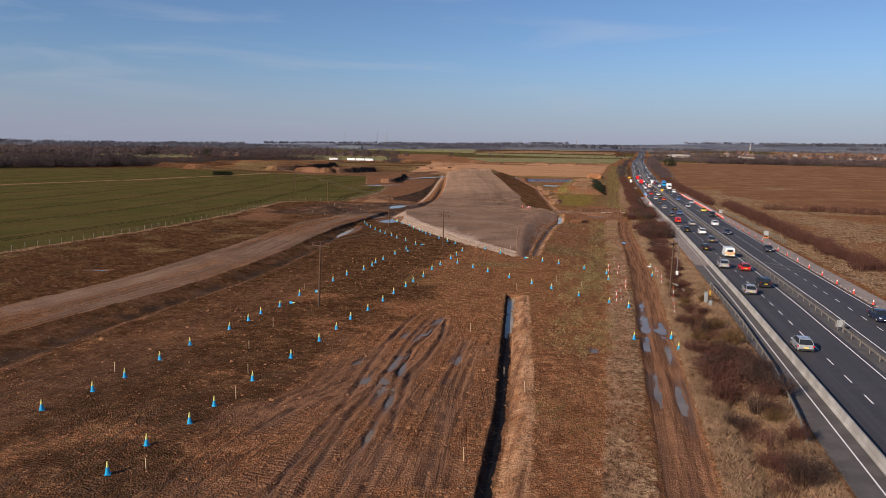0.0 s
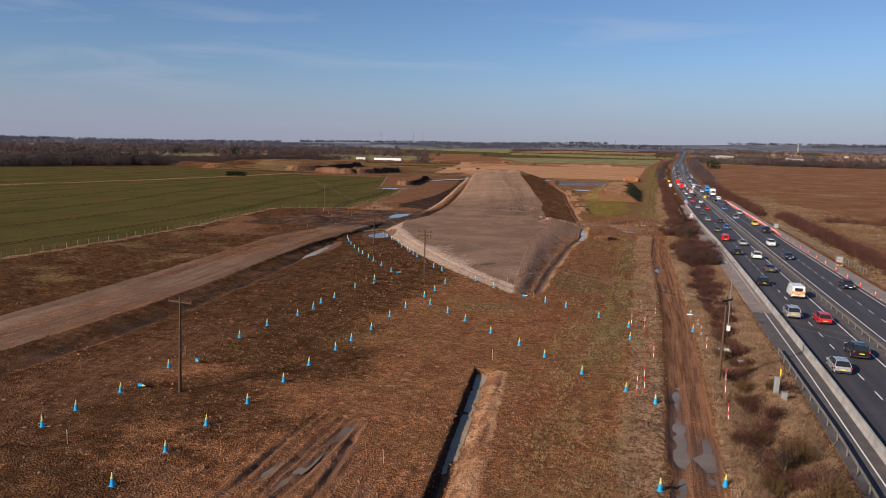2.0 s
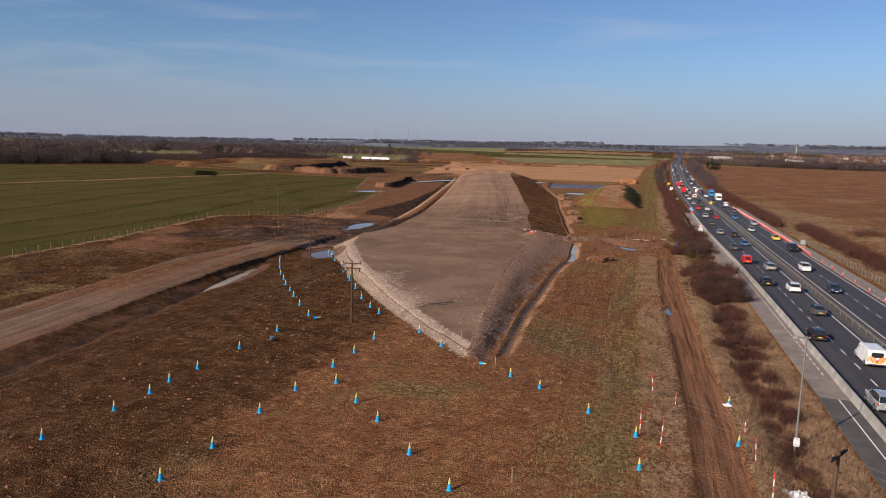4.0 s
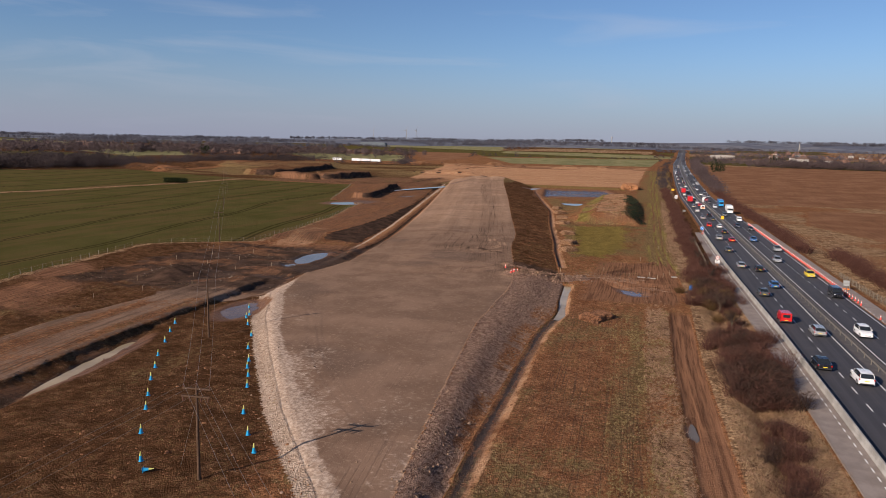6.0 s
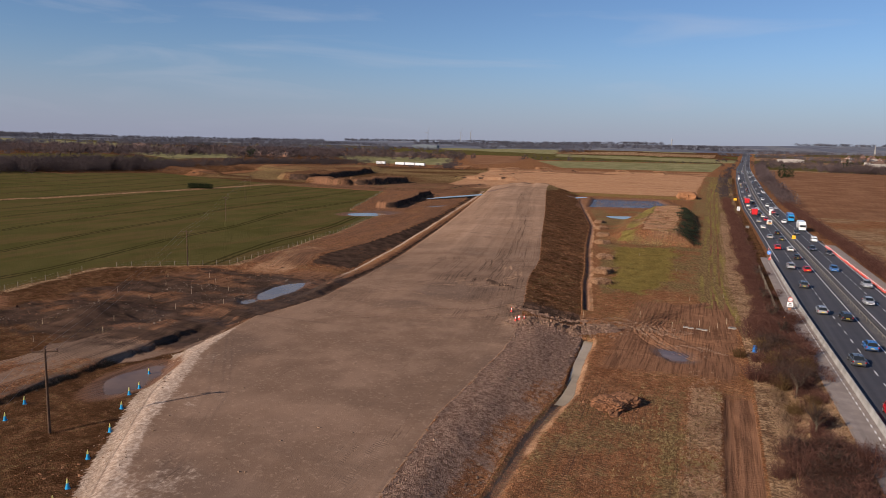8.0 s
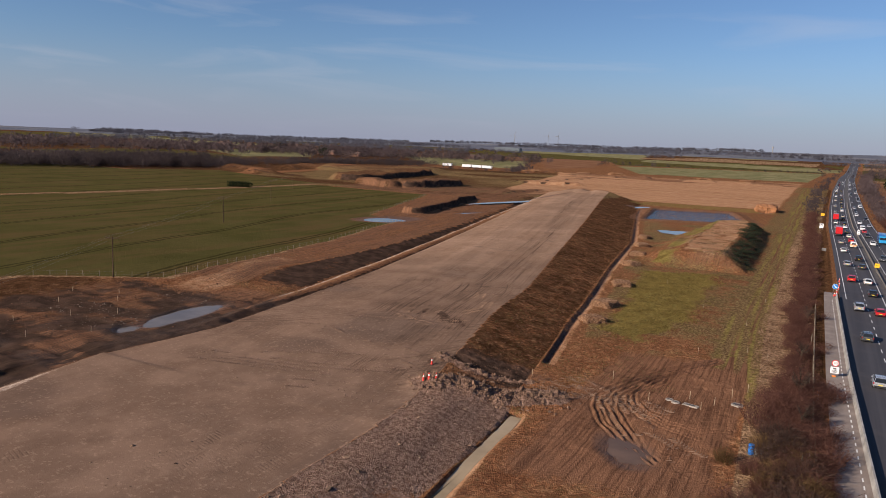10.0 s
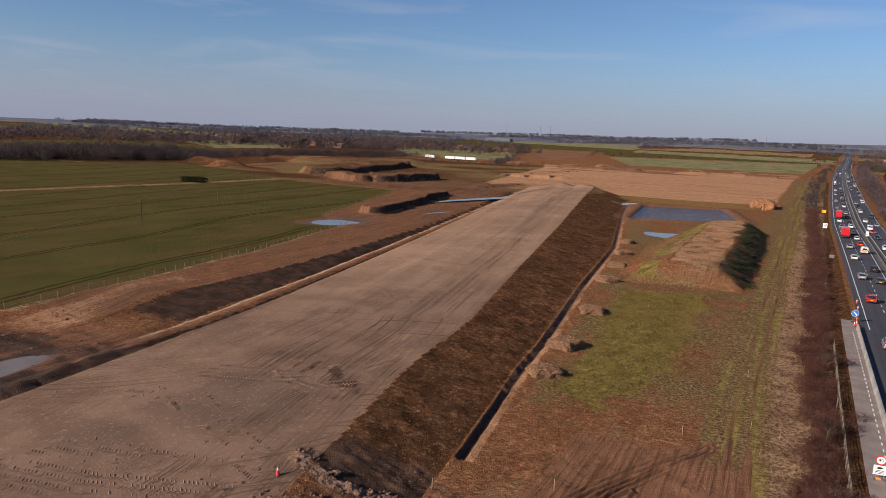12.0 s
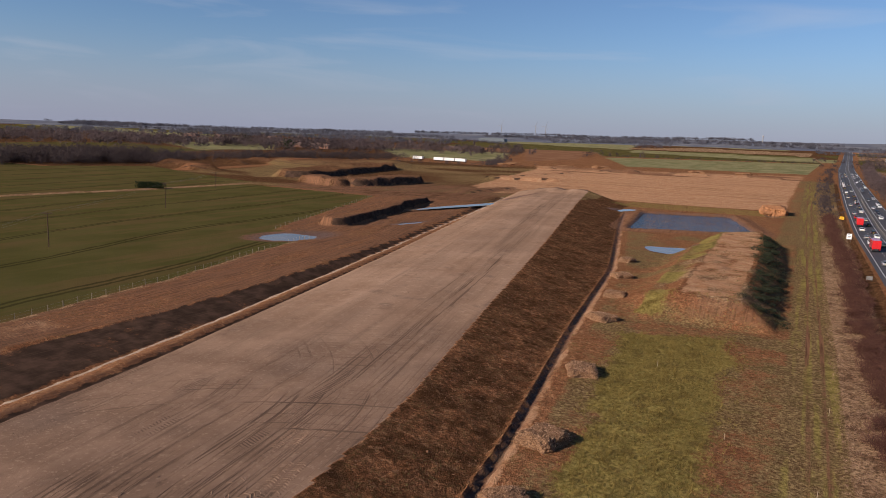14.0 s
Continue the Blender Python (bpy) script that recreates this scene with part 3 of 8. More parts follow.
POND = [(-62.5, 519), (-71.5, 587), (-35, 600), (-20, 539)]
MOUND = [(-30, 381), (-6, 383), (-7, 470), (-9.5, 507), (-18, 515), (-34, 500)]
RUTS = [  # wheel ruts through the wet soil: soaked ones first, then the turning marks
    [(-20.0, 86), (-19.8, 77), (-19.8, 70), (-19.0, 62.7), (-17.8, 57), (-17.0, 51.5), (-16.4, 46.5), (-15, 36)],
    [(-21.7, 86), (-21.4, 75.7), (-20.3, 65.2), (-19.4, 55.6), (-19.2, 50.7), (-18.6, 45), (-17, 34)],
    [(-24.0, 86), (-23.4, 72), (-22.4, 63.3), (-21.4, 57.3), (-20.5, 51), (-20.2, 44.7), (-19, 34)],
    [(-19.6, 85), (-17.7, 74.4), (-17.4, 67.3), (-17.7, 62.2), (-16.7, 56.6), (-15.8, 51.3), (-14.8, 47), (-13.5, 36)],
    [(-14.9, 75.5), (-14.1, 67.5), (-13.7, 60)],
    [(-25.0, 45.7), (-24.3, 50.2), (-23.1, 53.5), (-20.6, 55.6), (-17.9, 57.3), (-15.3, 57.1), (-13.1, 55), (-11.8, 52.2), (-11.2, 48.4)],
    [(-26.3, 47.6), (-25.8, 53.3), (-22.8, 56.8), (-19.1, 57.3), (-16.1, 56), (-14.5, 53.1)],
    [(-12.8, 70), (-12.0, 58), (-11.0, 48), (-10.2, 40)],
    [(-0.9, 292.6), (-5.4, 285.4), (-8.4, 278.9), (-11.2, 271.7), (-12.0, 266.9), (-11.1, 262.7), (-9.1, 258.3), (-4.5, 253.2), (-1.5, 250.7)],
    [(-0.8, 292), (-5.8, 283.4), (-8.9, 276.4), (-10.8, 269.5), (-10.6, 264.5), (-8.3, 259.5), (-5.8, 255.8), (-1.9, 251)],
    [(-0.7, 291.2), (-6.2, 281.2), (-9.1, 273.8), (-10.0, 267.8), (-9.0, 263.1), (-7.2, 259.6), (-4.7, 255.3), (-2.2, 251.2)],
    [(-0.4, 292.2), (-4.5, 283.1), (-7.4, 276.3), (-8.2, 270.7), (-7.5, 267.3), (-5.5, 264.5), (-2.8, 262.6), (1.1, 261.8), (3.8, 264)],
    [(-6.0, 278), (-7.9, 272.2), (-8.5, 268.8), (-7.6, 265.6), (-5.4, 262.7), (-2.7, 260.9), (1.3, 259.4)],
]
BASIN = (-83.2, 263.5)
RIDGE = [(-29.5, 254.6), (-26.5, 257.0), (-22.0, 257.6), (-18.5, 260.2), (-16.6, 261.6)]
CREST = [(-34.2, 264.9), (-31.6, 263.2), (-28.9, 262.2), (-24.3, 263.8), (-20.6, 265.6)]
POOLS = [  # x, y, half length, half width, turn, name
    (5.5, 92, 5.5, 0.8, 0, 0.02), (7.5, 88.5, 4.0, 0.8, 0, 0.02), (5.6, 66, 4.0, 0.55, 0, 0.02), (8.0, 62, 7.0, 0.5, 0, 0.02),
    (-69.4, 177, 10.5, 1.6, 9, 0.0), (-68.3, 208.5, 6.5, 3.2, 8, 0.0), (-83.2, 263.5, 9.0, 2.9, 6, 0.0), (-83.0, 251.5, 2.2, 1.7, 30, 0.0),
    (-4.7, 252, 4.2, 2.6, 30, 0.0), (-38.5, 472, 6.0, 6.5, 0, 0.0), (-142, 417, 12.0, 8.0, -25, 0.0), (-82, 588, 9.0, 3.0, -20, 0.0),
    (-140, 548, 36.0, 2.6, -15.5, 0.0), (-132, 470, 8.0, 2.0, -14, 0.0), (-17.5, 622, 6.0, 3.0, 0, 0.0), (-125, 668, 5.0, 7.0, 0, 0.0),
    (-86.5, 101, 1.2, 2.2, 10, 0.0), (-18.9, 56.5, 3.5, 0.33, 8, 0.0), (-19.9, 65, 2.6, 0.3, 3, 0.0), (-20.4, 75, 2.4, 0.3, -3, 0.0), (-20.4, 83, 2.2, 0.42, -3, 0.0), (-17.1, 53.5, 2.6, 0.3, 10, 0.0),
    (-18.6, 62.5, 2.2, 0.3, 12, 0.0), (-21.2, 59.5, 1.8, 0.26, 6, 0.0), (-22.3, 75, 1.6, 0.28, 0, 0.0), (-16.2, 46, 1.8, 0.26, 6, 0.0), (-14.5, 68, 1.6, 0.5, 0, 0.0), (-24.0, 64, 1.2, 0.3, -4, 0.0),
    (5.2, 80, 3.0, 0.4, 0, 0.0), (7.9, 77, 3.5, 0.4, 0, 0.0), (5.4, 101, 3.0, 0.5, 0, 0.0), (-0.5, 76, 1.0, 0.6, 0, 0.0), (3.2, 180, 1.6, 0.5, 0, 0.0),
]


def turned(x, y, px, py, turn):
    c, s = math.cos(radians(turn)), math.sin(radians(turn))
    u, v = x - px, y - py
    return c * u + s * v, -s * u + c * v


def land(x, y):
    """Height and zone layers of the ground at arrays of x and y."""
    z = ip(y, (-300, 0.3), (100, 0.1), (190, -0.5), (300, -0.5), (420, -0.7), (520, -0.8), (650, -0.3), (850, 4.0), (1200, 7.0), (1600, 9.0))
    z = z - 0.5 * step(-x, 150, 290) * step(y, 120, 330) * (1 - step(y, 700, 900))
    r, az = np.hypot(x, y), np.degrees(np.arctan2(x, np.maximum(y, 1)))
    z = z + ip(az, (-60, 16), (-38, 20), (-30, 26), (-22, 35), (-14, 44), (-6, 54), (2, 60), (10, 68), (40, 78)) * step(r, 1500, 4200)
    z = z + grain(x, y, 420, 3) * 3.5 * step(r, 1300, 2200)
    Z = {k: np.zeros(np.shape(x)) for k in ("green", "straw", "fill", "chalk", "dark", "orange", "lush", "mud", "plough", "stubble", "wet", "clod", "tread", "olive", "meadow", "damp")}
    lat = x * 1.0
    site = (1 - step(r, 640, 700))
    fine = np.where(r < 700, 1.0, 0.0)
    z = z + fine * (grain(x, y, 9, 1) * 0.10 + grain(x, y, 2.1, 2) * 0.08 + grain(x, y, 1.0, 4) * 0.06 + grain(x, y, 0.45, 5) * 0.03)
    Z["stubble"] += 1.0
    L, W, FE = lane_line(y), wall_line(y), field_edge(y)
    # sown field to the west
    g = step(FE - x, -0.8, 0.8) * (1 - step(y, 556, 566)) * step(y, -400, -380)
    g = np.maximum(g, step(inside(x, y, [(-304, 400), (-301, 576), (-330, 583), (-405, 609), (-458, 628), (-487, 575), (-505, 515), (-540, 380)]), -2, 2))
    Z["green"] = g
    lane2 = along(x, y, [(-335, 250), (-314, 374), (-306, 440), (-302, 500), (-299, 570)])
    Z["green"] *= 1 - (1 - step(lane2, 1.5, 4.0)) * 0.9
    Z["straw"] += (1 - step(lane2, 1.5, 4.5)) * 0.9
    Z["straw"] += (1 - step(np.abs(x - FE - 1.0), 0.5, 2.0)) * (y < 420) * 0.8
    # rough band between field and haul road
    rough = step(x - FE, 0.5, 2.5) * step(haul_far(y) - x, 0, 2) * (1 - step(y, 225, 290))
    z += rough * (grain(x, y, 4, 7) * 0.22 + grain(x, y, 1.3, 8) * 0.12)
    Z["mud"] += rough * (0.35 + 0.4 * step(grain(x, y, 14, 9), -0.2, 0.4)) * step(y, 150, 210)
    Z["dark"] += rough * 0.25 * step(grain(x, y, 11, 12), -0.1, 0.4)
    Z["olive"] += rough * (0.24 + 0.36 * grain(x, y, 6, 11)) * (1 - step(y, 190, 230))
    z += rough * grain(x, y, 2.2, 10) * 0.10
    Z["damp"] += rough * (0.48 + 0.3 * grain(x, y, 8, 119))
    z += 1.6 * np.exp(-(((x + 99) / 5) ** 2 + ((y - 231) / 7) ** 2))
    Z["dark"] += 0.5 * np.exp(-(((x + 99) / 5) ** 2 + ((y - 231) / 7) ** 2))
    Z["damp"] += step(-x, 27, 42) * step(y, 92, 120) * (1 - step(y, 250, 290)) * (0.98 + 0.25 * grain(x, y, 9, 14))
    Z["dark"] += step(-x, 46, 58) * step(y, 125, 150) * (1 - step(y, 195, 215)) * (0.10 + 0.3 * grain(x, y, 6, 20))
    Z["damp"] += step(-x, 17, 33) * (1 - step(y, 92, 135)) * (0.66 + 0.30 * grain(x, y, 7, 14) + 0.15 * grain(x, y, 2.2, 15))
    Z["olive"] += np.exp(-(((x + 60) / 5) ** 2 + ((y - 178) / 22) ** 2)) * 0.45 + np.exp(-(((x + 48) / 6) ** 2 + ((y - 142) / 12) ** 2)) * 0.4
    # haul road and the ditch beside it
    hn, hf, de = haul_near(y), haul_far(y), ditch_edge(y)
    end = 1 - step(y, 226, 240)
    hr = step(hn - x, -0.4, 0.6) * step(x - hf, -0.6, 0.6) * end
    z = np.where(hr > 0, z * (1 - hr) + hr * (0.35 + fine * (grain(x - hn, y * 0.05, 0.9, 5) * 0.10 + grain(x, y, 2, 6) * 0.03)), z)
    Z["fill"] = np.maximum(Z["fill"], hr * (0.54 + 0.30 * grain(x - hn, y * 0.08, 2.2, 15)))
    Z["orange"] = np.maximum(Z["orange"], hr * 0.36)
    Z["mud"] = np.maximum(Z["mud"] * (1 - hr), hr * (0.22 + 0.3 * grain(x - hn, y * 0.06, 1.6, 13)))
    Z["chalk"] += hr * (1 - step(x - hf, 0.3, 1.6)) * 0.45
    Z["tread"] += hr * (0.72 + 0.4 * grain(x - hn, y * 0.05, 2.6, 16))
    for q in ("damp", "dark", "olive", "straw"):
        Z[q] = Z[q] * (1 - hr)
    lat = np.where(hr > 0.1, x - hn, lat)
    k = np.clip((de - x) / np.maximum(de - hn, 0.5), 0, 1)
    dt = (x < de + 0.2) * (x > hn - 0.3) * (1 - step(y, 186, 200))
    z = z + dt * (1 - hr) * np.where(k < 0.3, -0.55 * step(k, 0, 0.3), -0.55 + 0.85 * (np.clip(k - 0.36, 0, 1) / 0.64)) + dt * fine * grain(x, y, 1.2, 19) * 0.07
    Z["dark"] = np.maximum(Z["dark"], dt * step(k, 0.05, 0.2) * (0.30 + 0.25 * (1 - step(k, 0.4, 0.7)) + 0.2 * grain(x, y, 2.4, 18)))
    Z["damp"] += dt * 0.9
    Z["mud"] += dt * (0.3 + 0.3 * grain(x, y * 0.2, 1.5, 17))
    Z["olive"] *= 1 - dt
    field = step(x, -62, -56) * (1 - step(x, -1, 2)) * (1 - step(y, 225, 240))
    Z["tread"] += field * 0.42 * step(grain((x - 0.10 * y) * 1.3, y * 0.02, 1, 27), 0.25, 0.8) * step(grain(x, y, 20, 28), -0.2, 0.4)
    Z["tread"] += field * 0.35 * step(grain((x + 0.45 * y) * 0.9, (y - 0.45 * x) * 0.02, 1, 29), 0.35, 0.8) * step(grain(x, y, 24, 30), -0.1, 0.4)
    Z["damp"] += field * 0.22 * step(grain(x, y, 17, 34) + 0.5 * grain(x, y, 6, 35), -0.2, 0.7)
    Z["olive"] += field * step(x, -42, -30) * step(y, 80, 120) * (0.28 + 0.32 * grain(x, y, 11, 36) + 0.2 * grain(x, y, 3, 37))
    # working area beside the ditch, scored by tracks
    scored = step(x, -60, -52) * (1 - step(x, -44, -40)) * (1 - step(y, 100, 150))
    Z["mud"] += scored * 0.45
    z += scored * fine * grain((x + 0.05 * y) * 2.6, y * 0.10, 1, 24) * 0.06
    near = step(x, -34, -28) * (1 - step(x, -9, -4)) * (1 - step(y, 70, 100))
    Z["mud"] += near * (0.38 + 0.25 * grain(x, y, 6, 21))
    z += near * fine * (grain((x + 0.1 * y) * 3.0, y * 0.12, 1, 23) * 0.07)
    Z["stubble"] *= 1 - 0.7 * near
    lat = np.where((near > 0.05) | (scored > 0.05), x + 0.11 * y + 1.5 * np.sin(y / 21), lat)
    # wheelings that fan out from the soaked ruts
    fan = step(x, -60, -48) * (1 - step(x, -9.5, -7.5)) * (1 - step(y, 58, 68)) * step(y, -20, 0)
    lat = np.where(fan > 0.02, 27 * np.arctan2(x + 16.5, 84 - y) + 0.35 * (y - 40) * step(-x, 22, 40), lat)
    Z["tread"] += fan * (0.62 + 0.35 * grain(x, y, 9, 38))
    for i, line in enumerate(RUTS):
        d = along(x, y, line) + 0.04 * grain(x, y, 1.6, 32)
        deep = 0.14 if i < 5 else 0.07 if i < 8 else 0.15
        dip = np.exp(-(d / 0.24) ** 2)
        lip = np.exp(-((d - 0.48) / 0.18) ** 2)
        if i > 7:
            dip, lip = np.exp(-(d / 0.17) ** 2) + 0.8 * np.exp(-((d - 0.72) / 0.15) ** 2), np.exp(-((d - 0.36) / 0.14) ** 2)
        z -= (dip * deep - lip * deep * 0.55) * (0.6 + 0.4 * step(grain(x, y, 9, 33), -0.6, 0.3))
        Z["mud"] += (1 - step(d, 0.4, 1.3)) * 0.22
        Z["wet"] += (1 - step(d, 0.08, 0.30)) * (0.32 if i < 5 else 0.08) * step(grain(x, y, 4, 31), -0.5, 0.3)
        # rut bottoms painted darker, shade put into the colour
        Z["dark"] += np.clip(dip - 0.35, 0, 1) * (0.55 if i > 7 else 0.16)
    swirl = np.exp(-(((x + 3) / 9) ** 2 + ((y - 270) / 16) ** 2))
    Z["mud"] += swirl * 0.25
    Z["damp"] += swirl * 0.75
    Z["mud"] += step(x, -18, -12) * (1 - step(x, 2, 7)) * step(y, 234, 246) * (1 - step(y, 282, 296)) * (0.82 + 0.25 * grain(x, y, 8, 113))
    Z["stubble"] *= 1 - 0.8 * swirl
    # furrows of the worked strip beside the track
    rows = step(x, -17, -13) * (1 - step(x, -1.5, 1.0)) * step(y, 128, 150) * (1 - step(y, 228, 240))
    Z["tread"] += rows * (0.55 + 0.3 * grain(x, y, 12, 39))
    lat = np.where(rows > 0.02, x * 1.5 + 0.05 * y, lat)
    z += rows * fine * 0.05 * np.sin((x + 0.03 * y) * 7.5)
    # trench with its sandy batter; shade of the left wall painted dark
    tm = trench_mid(y)
    tr = (1 - step(y, 103.0, 103.7))
    z = z - tr * 0.72 * step(x - tm, -1.05, -0.65) * (1 - step(x - tm, 0.0, 1.9))
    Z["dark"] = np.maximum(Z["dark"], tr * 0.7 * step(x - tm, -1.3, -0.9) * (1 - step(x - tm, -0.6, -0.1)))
    Z["orange"] = np.maximum(Z["orange"], tr * step(x - tm, 0.0, 0.35) * (1 - step(x - tm, 2.2, 3.1)) * (0.66 + 0.25 * grain(x, y, 3, 26)))
    Z["wet"] += tr * (1 - step(np.abs(x - tm + 0.3), 0.2, 0.5)) * 0.3
    Z["mud"] = np.maximum(Z["mud"] * (1 - tr * step(x - tm, 0.0, 0.35) * (1 - step(x - tm, 2.2, 3.1))), tr * step(x - tm, 0.0, 0.35) * (1 - step(x - tm, 2.0, 2.6)) * (0.46 + 0.25 * grain(x * 2, y * 0.3, 1, 22)))
    # grass strips beside the farm track
    tk = track_mid(y)
    on = step(y, -300, -290) * (1 - step(y, 900, 950))
    ontrack = (1 - step(np.abs(x - tk), 1.5, 2.1)) * (1 - step(y, 226, 246)) * on
    side = x - tk
    s1 = step(side, -6.4, -5.2) * (1 - step(side, -2.3, -1.7)) * (1 - step(y, 226, 250)) * on
    Z["straw"] = np.maximum(Z["straw"], s1 * (0.62 + 0.3 * grain(x, y, 5, 41)))
    s1b = step(side, -12, -8) * (1 - step(side, -6, -5)) * (1 - step(y, 226, 250)) * step(y, 95, 130) * on
    Z["olive"] = np.maximum(Z["olive"], s1b * (0.52 + 0.4 * grain(x * 2.5, y * 0.2, 4, 42)))
    verge = step(side, 1.7, 2.4) * step(W - 3.4 - x, -0.3, 0.6) * on
    Z["straw"] = np.maximum(Z["straw"], verge * 0.95 * (1 - 0.6 * step(y, 250, 300) * step(x, 9, 12)))
    z += ontrack * (-0.18 - 0.16 * np.exp(-((np.abs(side) - 0.85) / 0.28) ** 2) + 0.06 * grain(side * 3, y * 0.12, 1, 51) * fine)
    z += s1 * 0.12 + verge * 0.10
    Z["mud"] = np.maximum(Z["mud"], ontrack * 0.98)
    lat = np.where(np.abs(side) < 2.3, side, lat)
    dm = ip(y, (-60, 13.2), (110, 12.2), (180, 11.0), (250, 10.0))
    z -= 0.9 * np.exp(-((x - dm) / 1.3) ** 2) * (1 - step(y, 240, 262)) * on
    # grass track further up
    late = step(y, 262, 285) * on
    band = late * step(side, -4.5, -3.0) * (1 - step(side, 2.6, 3.6))
    Z["olive"] += band * 0.85
    Z["lush"] += band * (0.40 + 0.45 * grain(side * 1.4, y * 0.05, 1, 55))
    Z["mud"] += late * (1 - step(np.abs(np.abs(side) - 1.0), 0.25, 0.6)) * (0.5 + 0.3 * grain(side, y * 0.1, 2, 56))
    Z["straw"] = np.maximum(Z["straw"], late * step(side, 2.4, 3.2) * (1 - step(side, 4.6, 6.4)) * (0.62 + 0.3 * grain(side, y * 0.2, 2, 57)))
    Z["straw"] = np.maximum(Z["straw"], late * step(side, -2.8, -2.4) * (1 - step(side, -1.5, -1.2)) * 0.6 * step(grain(side, y * 0.08, 1, 58), -0.3, 0.4))
    Z["damp"] += late * step(x, 7, 9) * step(L - 5 - x, 0, 1.5) * 0.75
    Z["olive"] += step(x, -16, -10) * (1 - step(x - L + 7, -2, 0)) * step(y, 500, 525) * (1 - step(y, 930, 960)) * (0.55 + 0.2 * grain(x, y, 12, 63))
    rest = step(x - drain_line(y), 2.0, 5.0) * (1 - step(side, -4.5, -3.0)) * step(y, 268, 300) * (1 - step(y, 505, 530))
    Z["olive"] += rest * (0.52 + 0.28 * grain(x, y, 8, 59) + 0.15 * grain(x, y, 2.5, 60))
    Z["stubble"] *= 1 - 0.5 * rest
    patch = inside(x, y, [(-29, 366), (-12.4, 374), (-10.2, 340), (-9.6, 316), (-14, 296), (-20, 300), (-22.5, 323)])
    Z["lush"] += step(patch + 1.6 * grain(x, y, 4, 62), -3.5, 2.5) * (0.84 + 0.22 * grain(x, y, 5, 61))
    # mound of topsoil
    md = inside(x, y, MOUND)
    lift = np.clip((md + 1) * 0.62, 0, 4.5)
    lift = lift * step(md, -1.5, 0.5)
    z += lift * (1 - 0.10 * step(grain(x, y, 16, 66), -0.2, 0.8)) + (lift > 0) * fine * grain(x, y, 2.4, 67) * 0.10
    Z["stubble"] *= 1 - step(md, -1, 1)
    Z["lush"] += step(md, -1, 1) * (0.12 + 0.75 * step(-x, 22, 28)) * (0.6 + 0.5 * grain(x, y, 7, 68))
    Z["orange"] += step(md, 6, 7.5) * (0.62 + 0.3 * grain(x, y, 3, 69))
    Z["mud"] += step(md, -1, 1) * (1 - step(md, 5.5, 7)) * step(x, -25, -20) * 0.5
    Z["damp"] += step(md, -1, 0.5) * (1 - step(md, 5.5, 7)) * step(x, -27, -23) * 0.40
    Z["olive"] *= 1 - 0.6 * step(md, 2, 6)
    Z["straw"] += step(md, -1, 2) * 0.60 * step(y, 380, 384) * step(grain(x, y, 8, 65), -0.6, 0.4)
    z += 2.0 * np.exp(-(along(x, y, [(-31, 392), (-33, 470)]) / 3.2) ** 2)
    # raised pad: a wedge that climbs away
    pw, pe, dl, ph = pad_west(y), pad_east(y), drain_line(y), pad_height(y)
    onpad = step(y, 144.5, 146.5) * (1 - step(y, 606, 618))
    cross = np.clip((x - pw) / np.maximum(pe - pw, 1), 0, 1)
    top = ph * (0.45 + 0.55 * step(cross, 0.0, 0.45)) + fine * (grain(x - pe, y * 0.05, 1.4, 71) * 0.035 + grain(x, y, 12, 72) * 0.07)
    top = np.where(y < 240, ph * (0.85 + 0.15 * cross) + fine * (grain(x, y, 6, 73) * 0.05 + grain(x, y, 1.2, 74) * 0.02), top)
    wskirt = ip(y, (145, 3.0), (210, 4.5), (240, 2.2), (640, 2.2))
    rise = step((x - pw) / wskirt, 0, 1)
    body = onpad * (x > pw) * (x <= pe)
    z = np.where(body > 0, z * (1 - rise) + rise * top, z)
    z += body * (rise > 0) * (1 - rise) * fine * (y < 235) * grain(x, y, 1.1, 75) * 0.16
    Z["fill"] = np.where(body > 0, np.maximum(Z["fill"], step(rise, 0.5, 0.95)), Z["fill"])
    Z["chalk"] = np.where(body > 0, np.maximum(Z["chalk"], (1 - step((x - pw) / wskirt, 0.8, 1.5)) * (1 - step(y, 222, 240)) * 0.95), Z["chalk"])
    for q in ("mud", "straw", "stubble", "lush", "orange", "green", "olive", "damp", "dark"):
        Z[q] = np.where(body > 0, Z[q] * (1 - rise), Z[q])
    lat = np.where(body > 0, x - pe, lat)
    for off, wide, amount in ((-8.3, 2.3, 1.0), (-11.6, 1.8, 0.9), (-4.6, 1.0, 0.5), (-15.6, 0.8, 0.5), (-24, 1.8, 0.5), (-31, 1.6, 0.5), (-36, 1.2, 0.5)):
        d = np.abs(x - pe - off - 1.2 * np.sin(y * 0.021))
        t = body * (1 - step(d, wide * 0.5, wide)) * step(y, 276, 292)
        Z["tread"] += t * amount * (0.55 + 0.45 * grain((x - pe) * 1.5, y * 0.05, 1, 76))
        z += t * fine * grain((x - pe) * 4, y * 0.06, 1, 76) * 0.05
    Z["chalk"] += body * rise * (1 - step(y, 205, 240)) * (0.30 * (1 - step(cross, 0.2, 0.6)) + 0.26 * (1 - step(y, 165, 200)) + 0.22 * grain(x, y, 7, 109))
    Z["tread"] += body * (0.10 + 0.28 * step(y, 262, 285)) * step(grain((x - pe) * 0.6, y * 0.02, 2, 86), 0.0, 0.6)
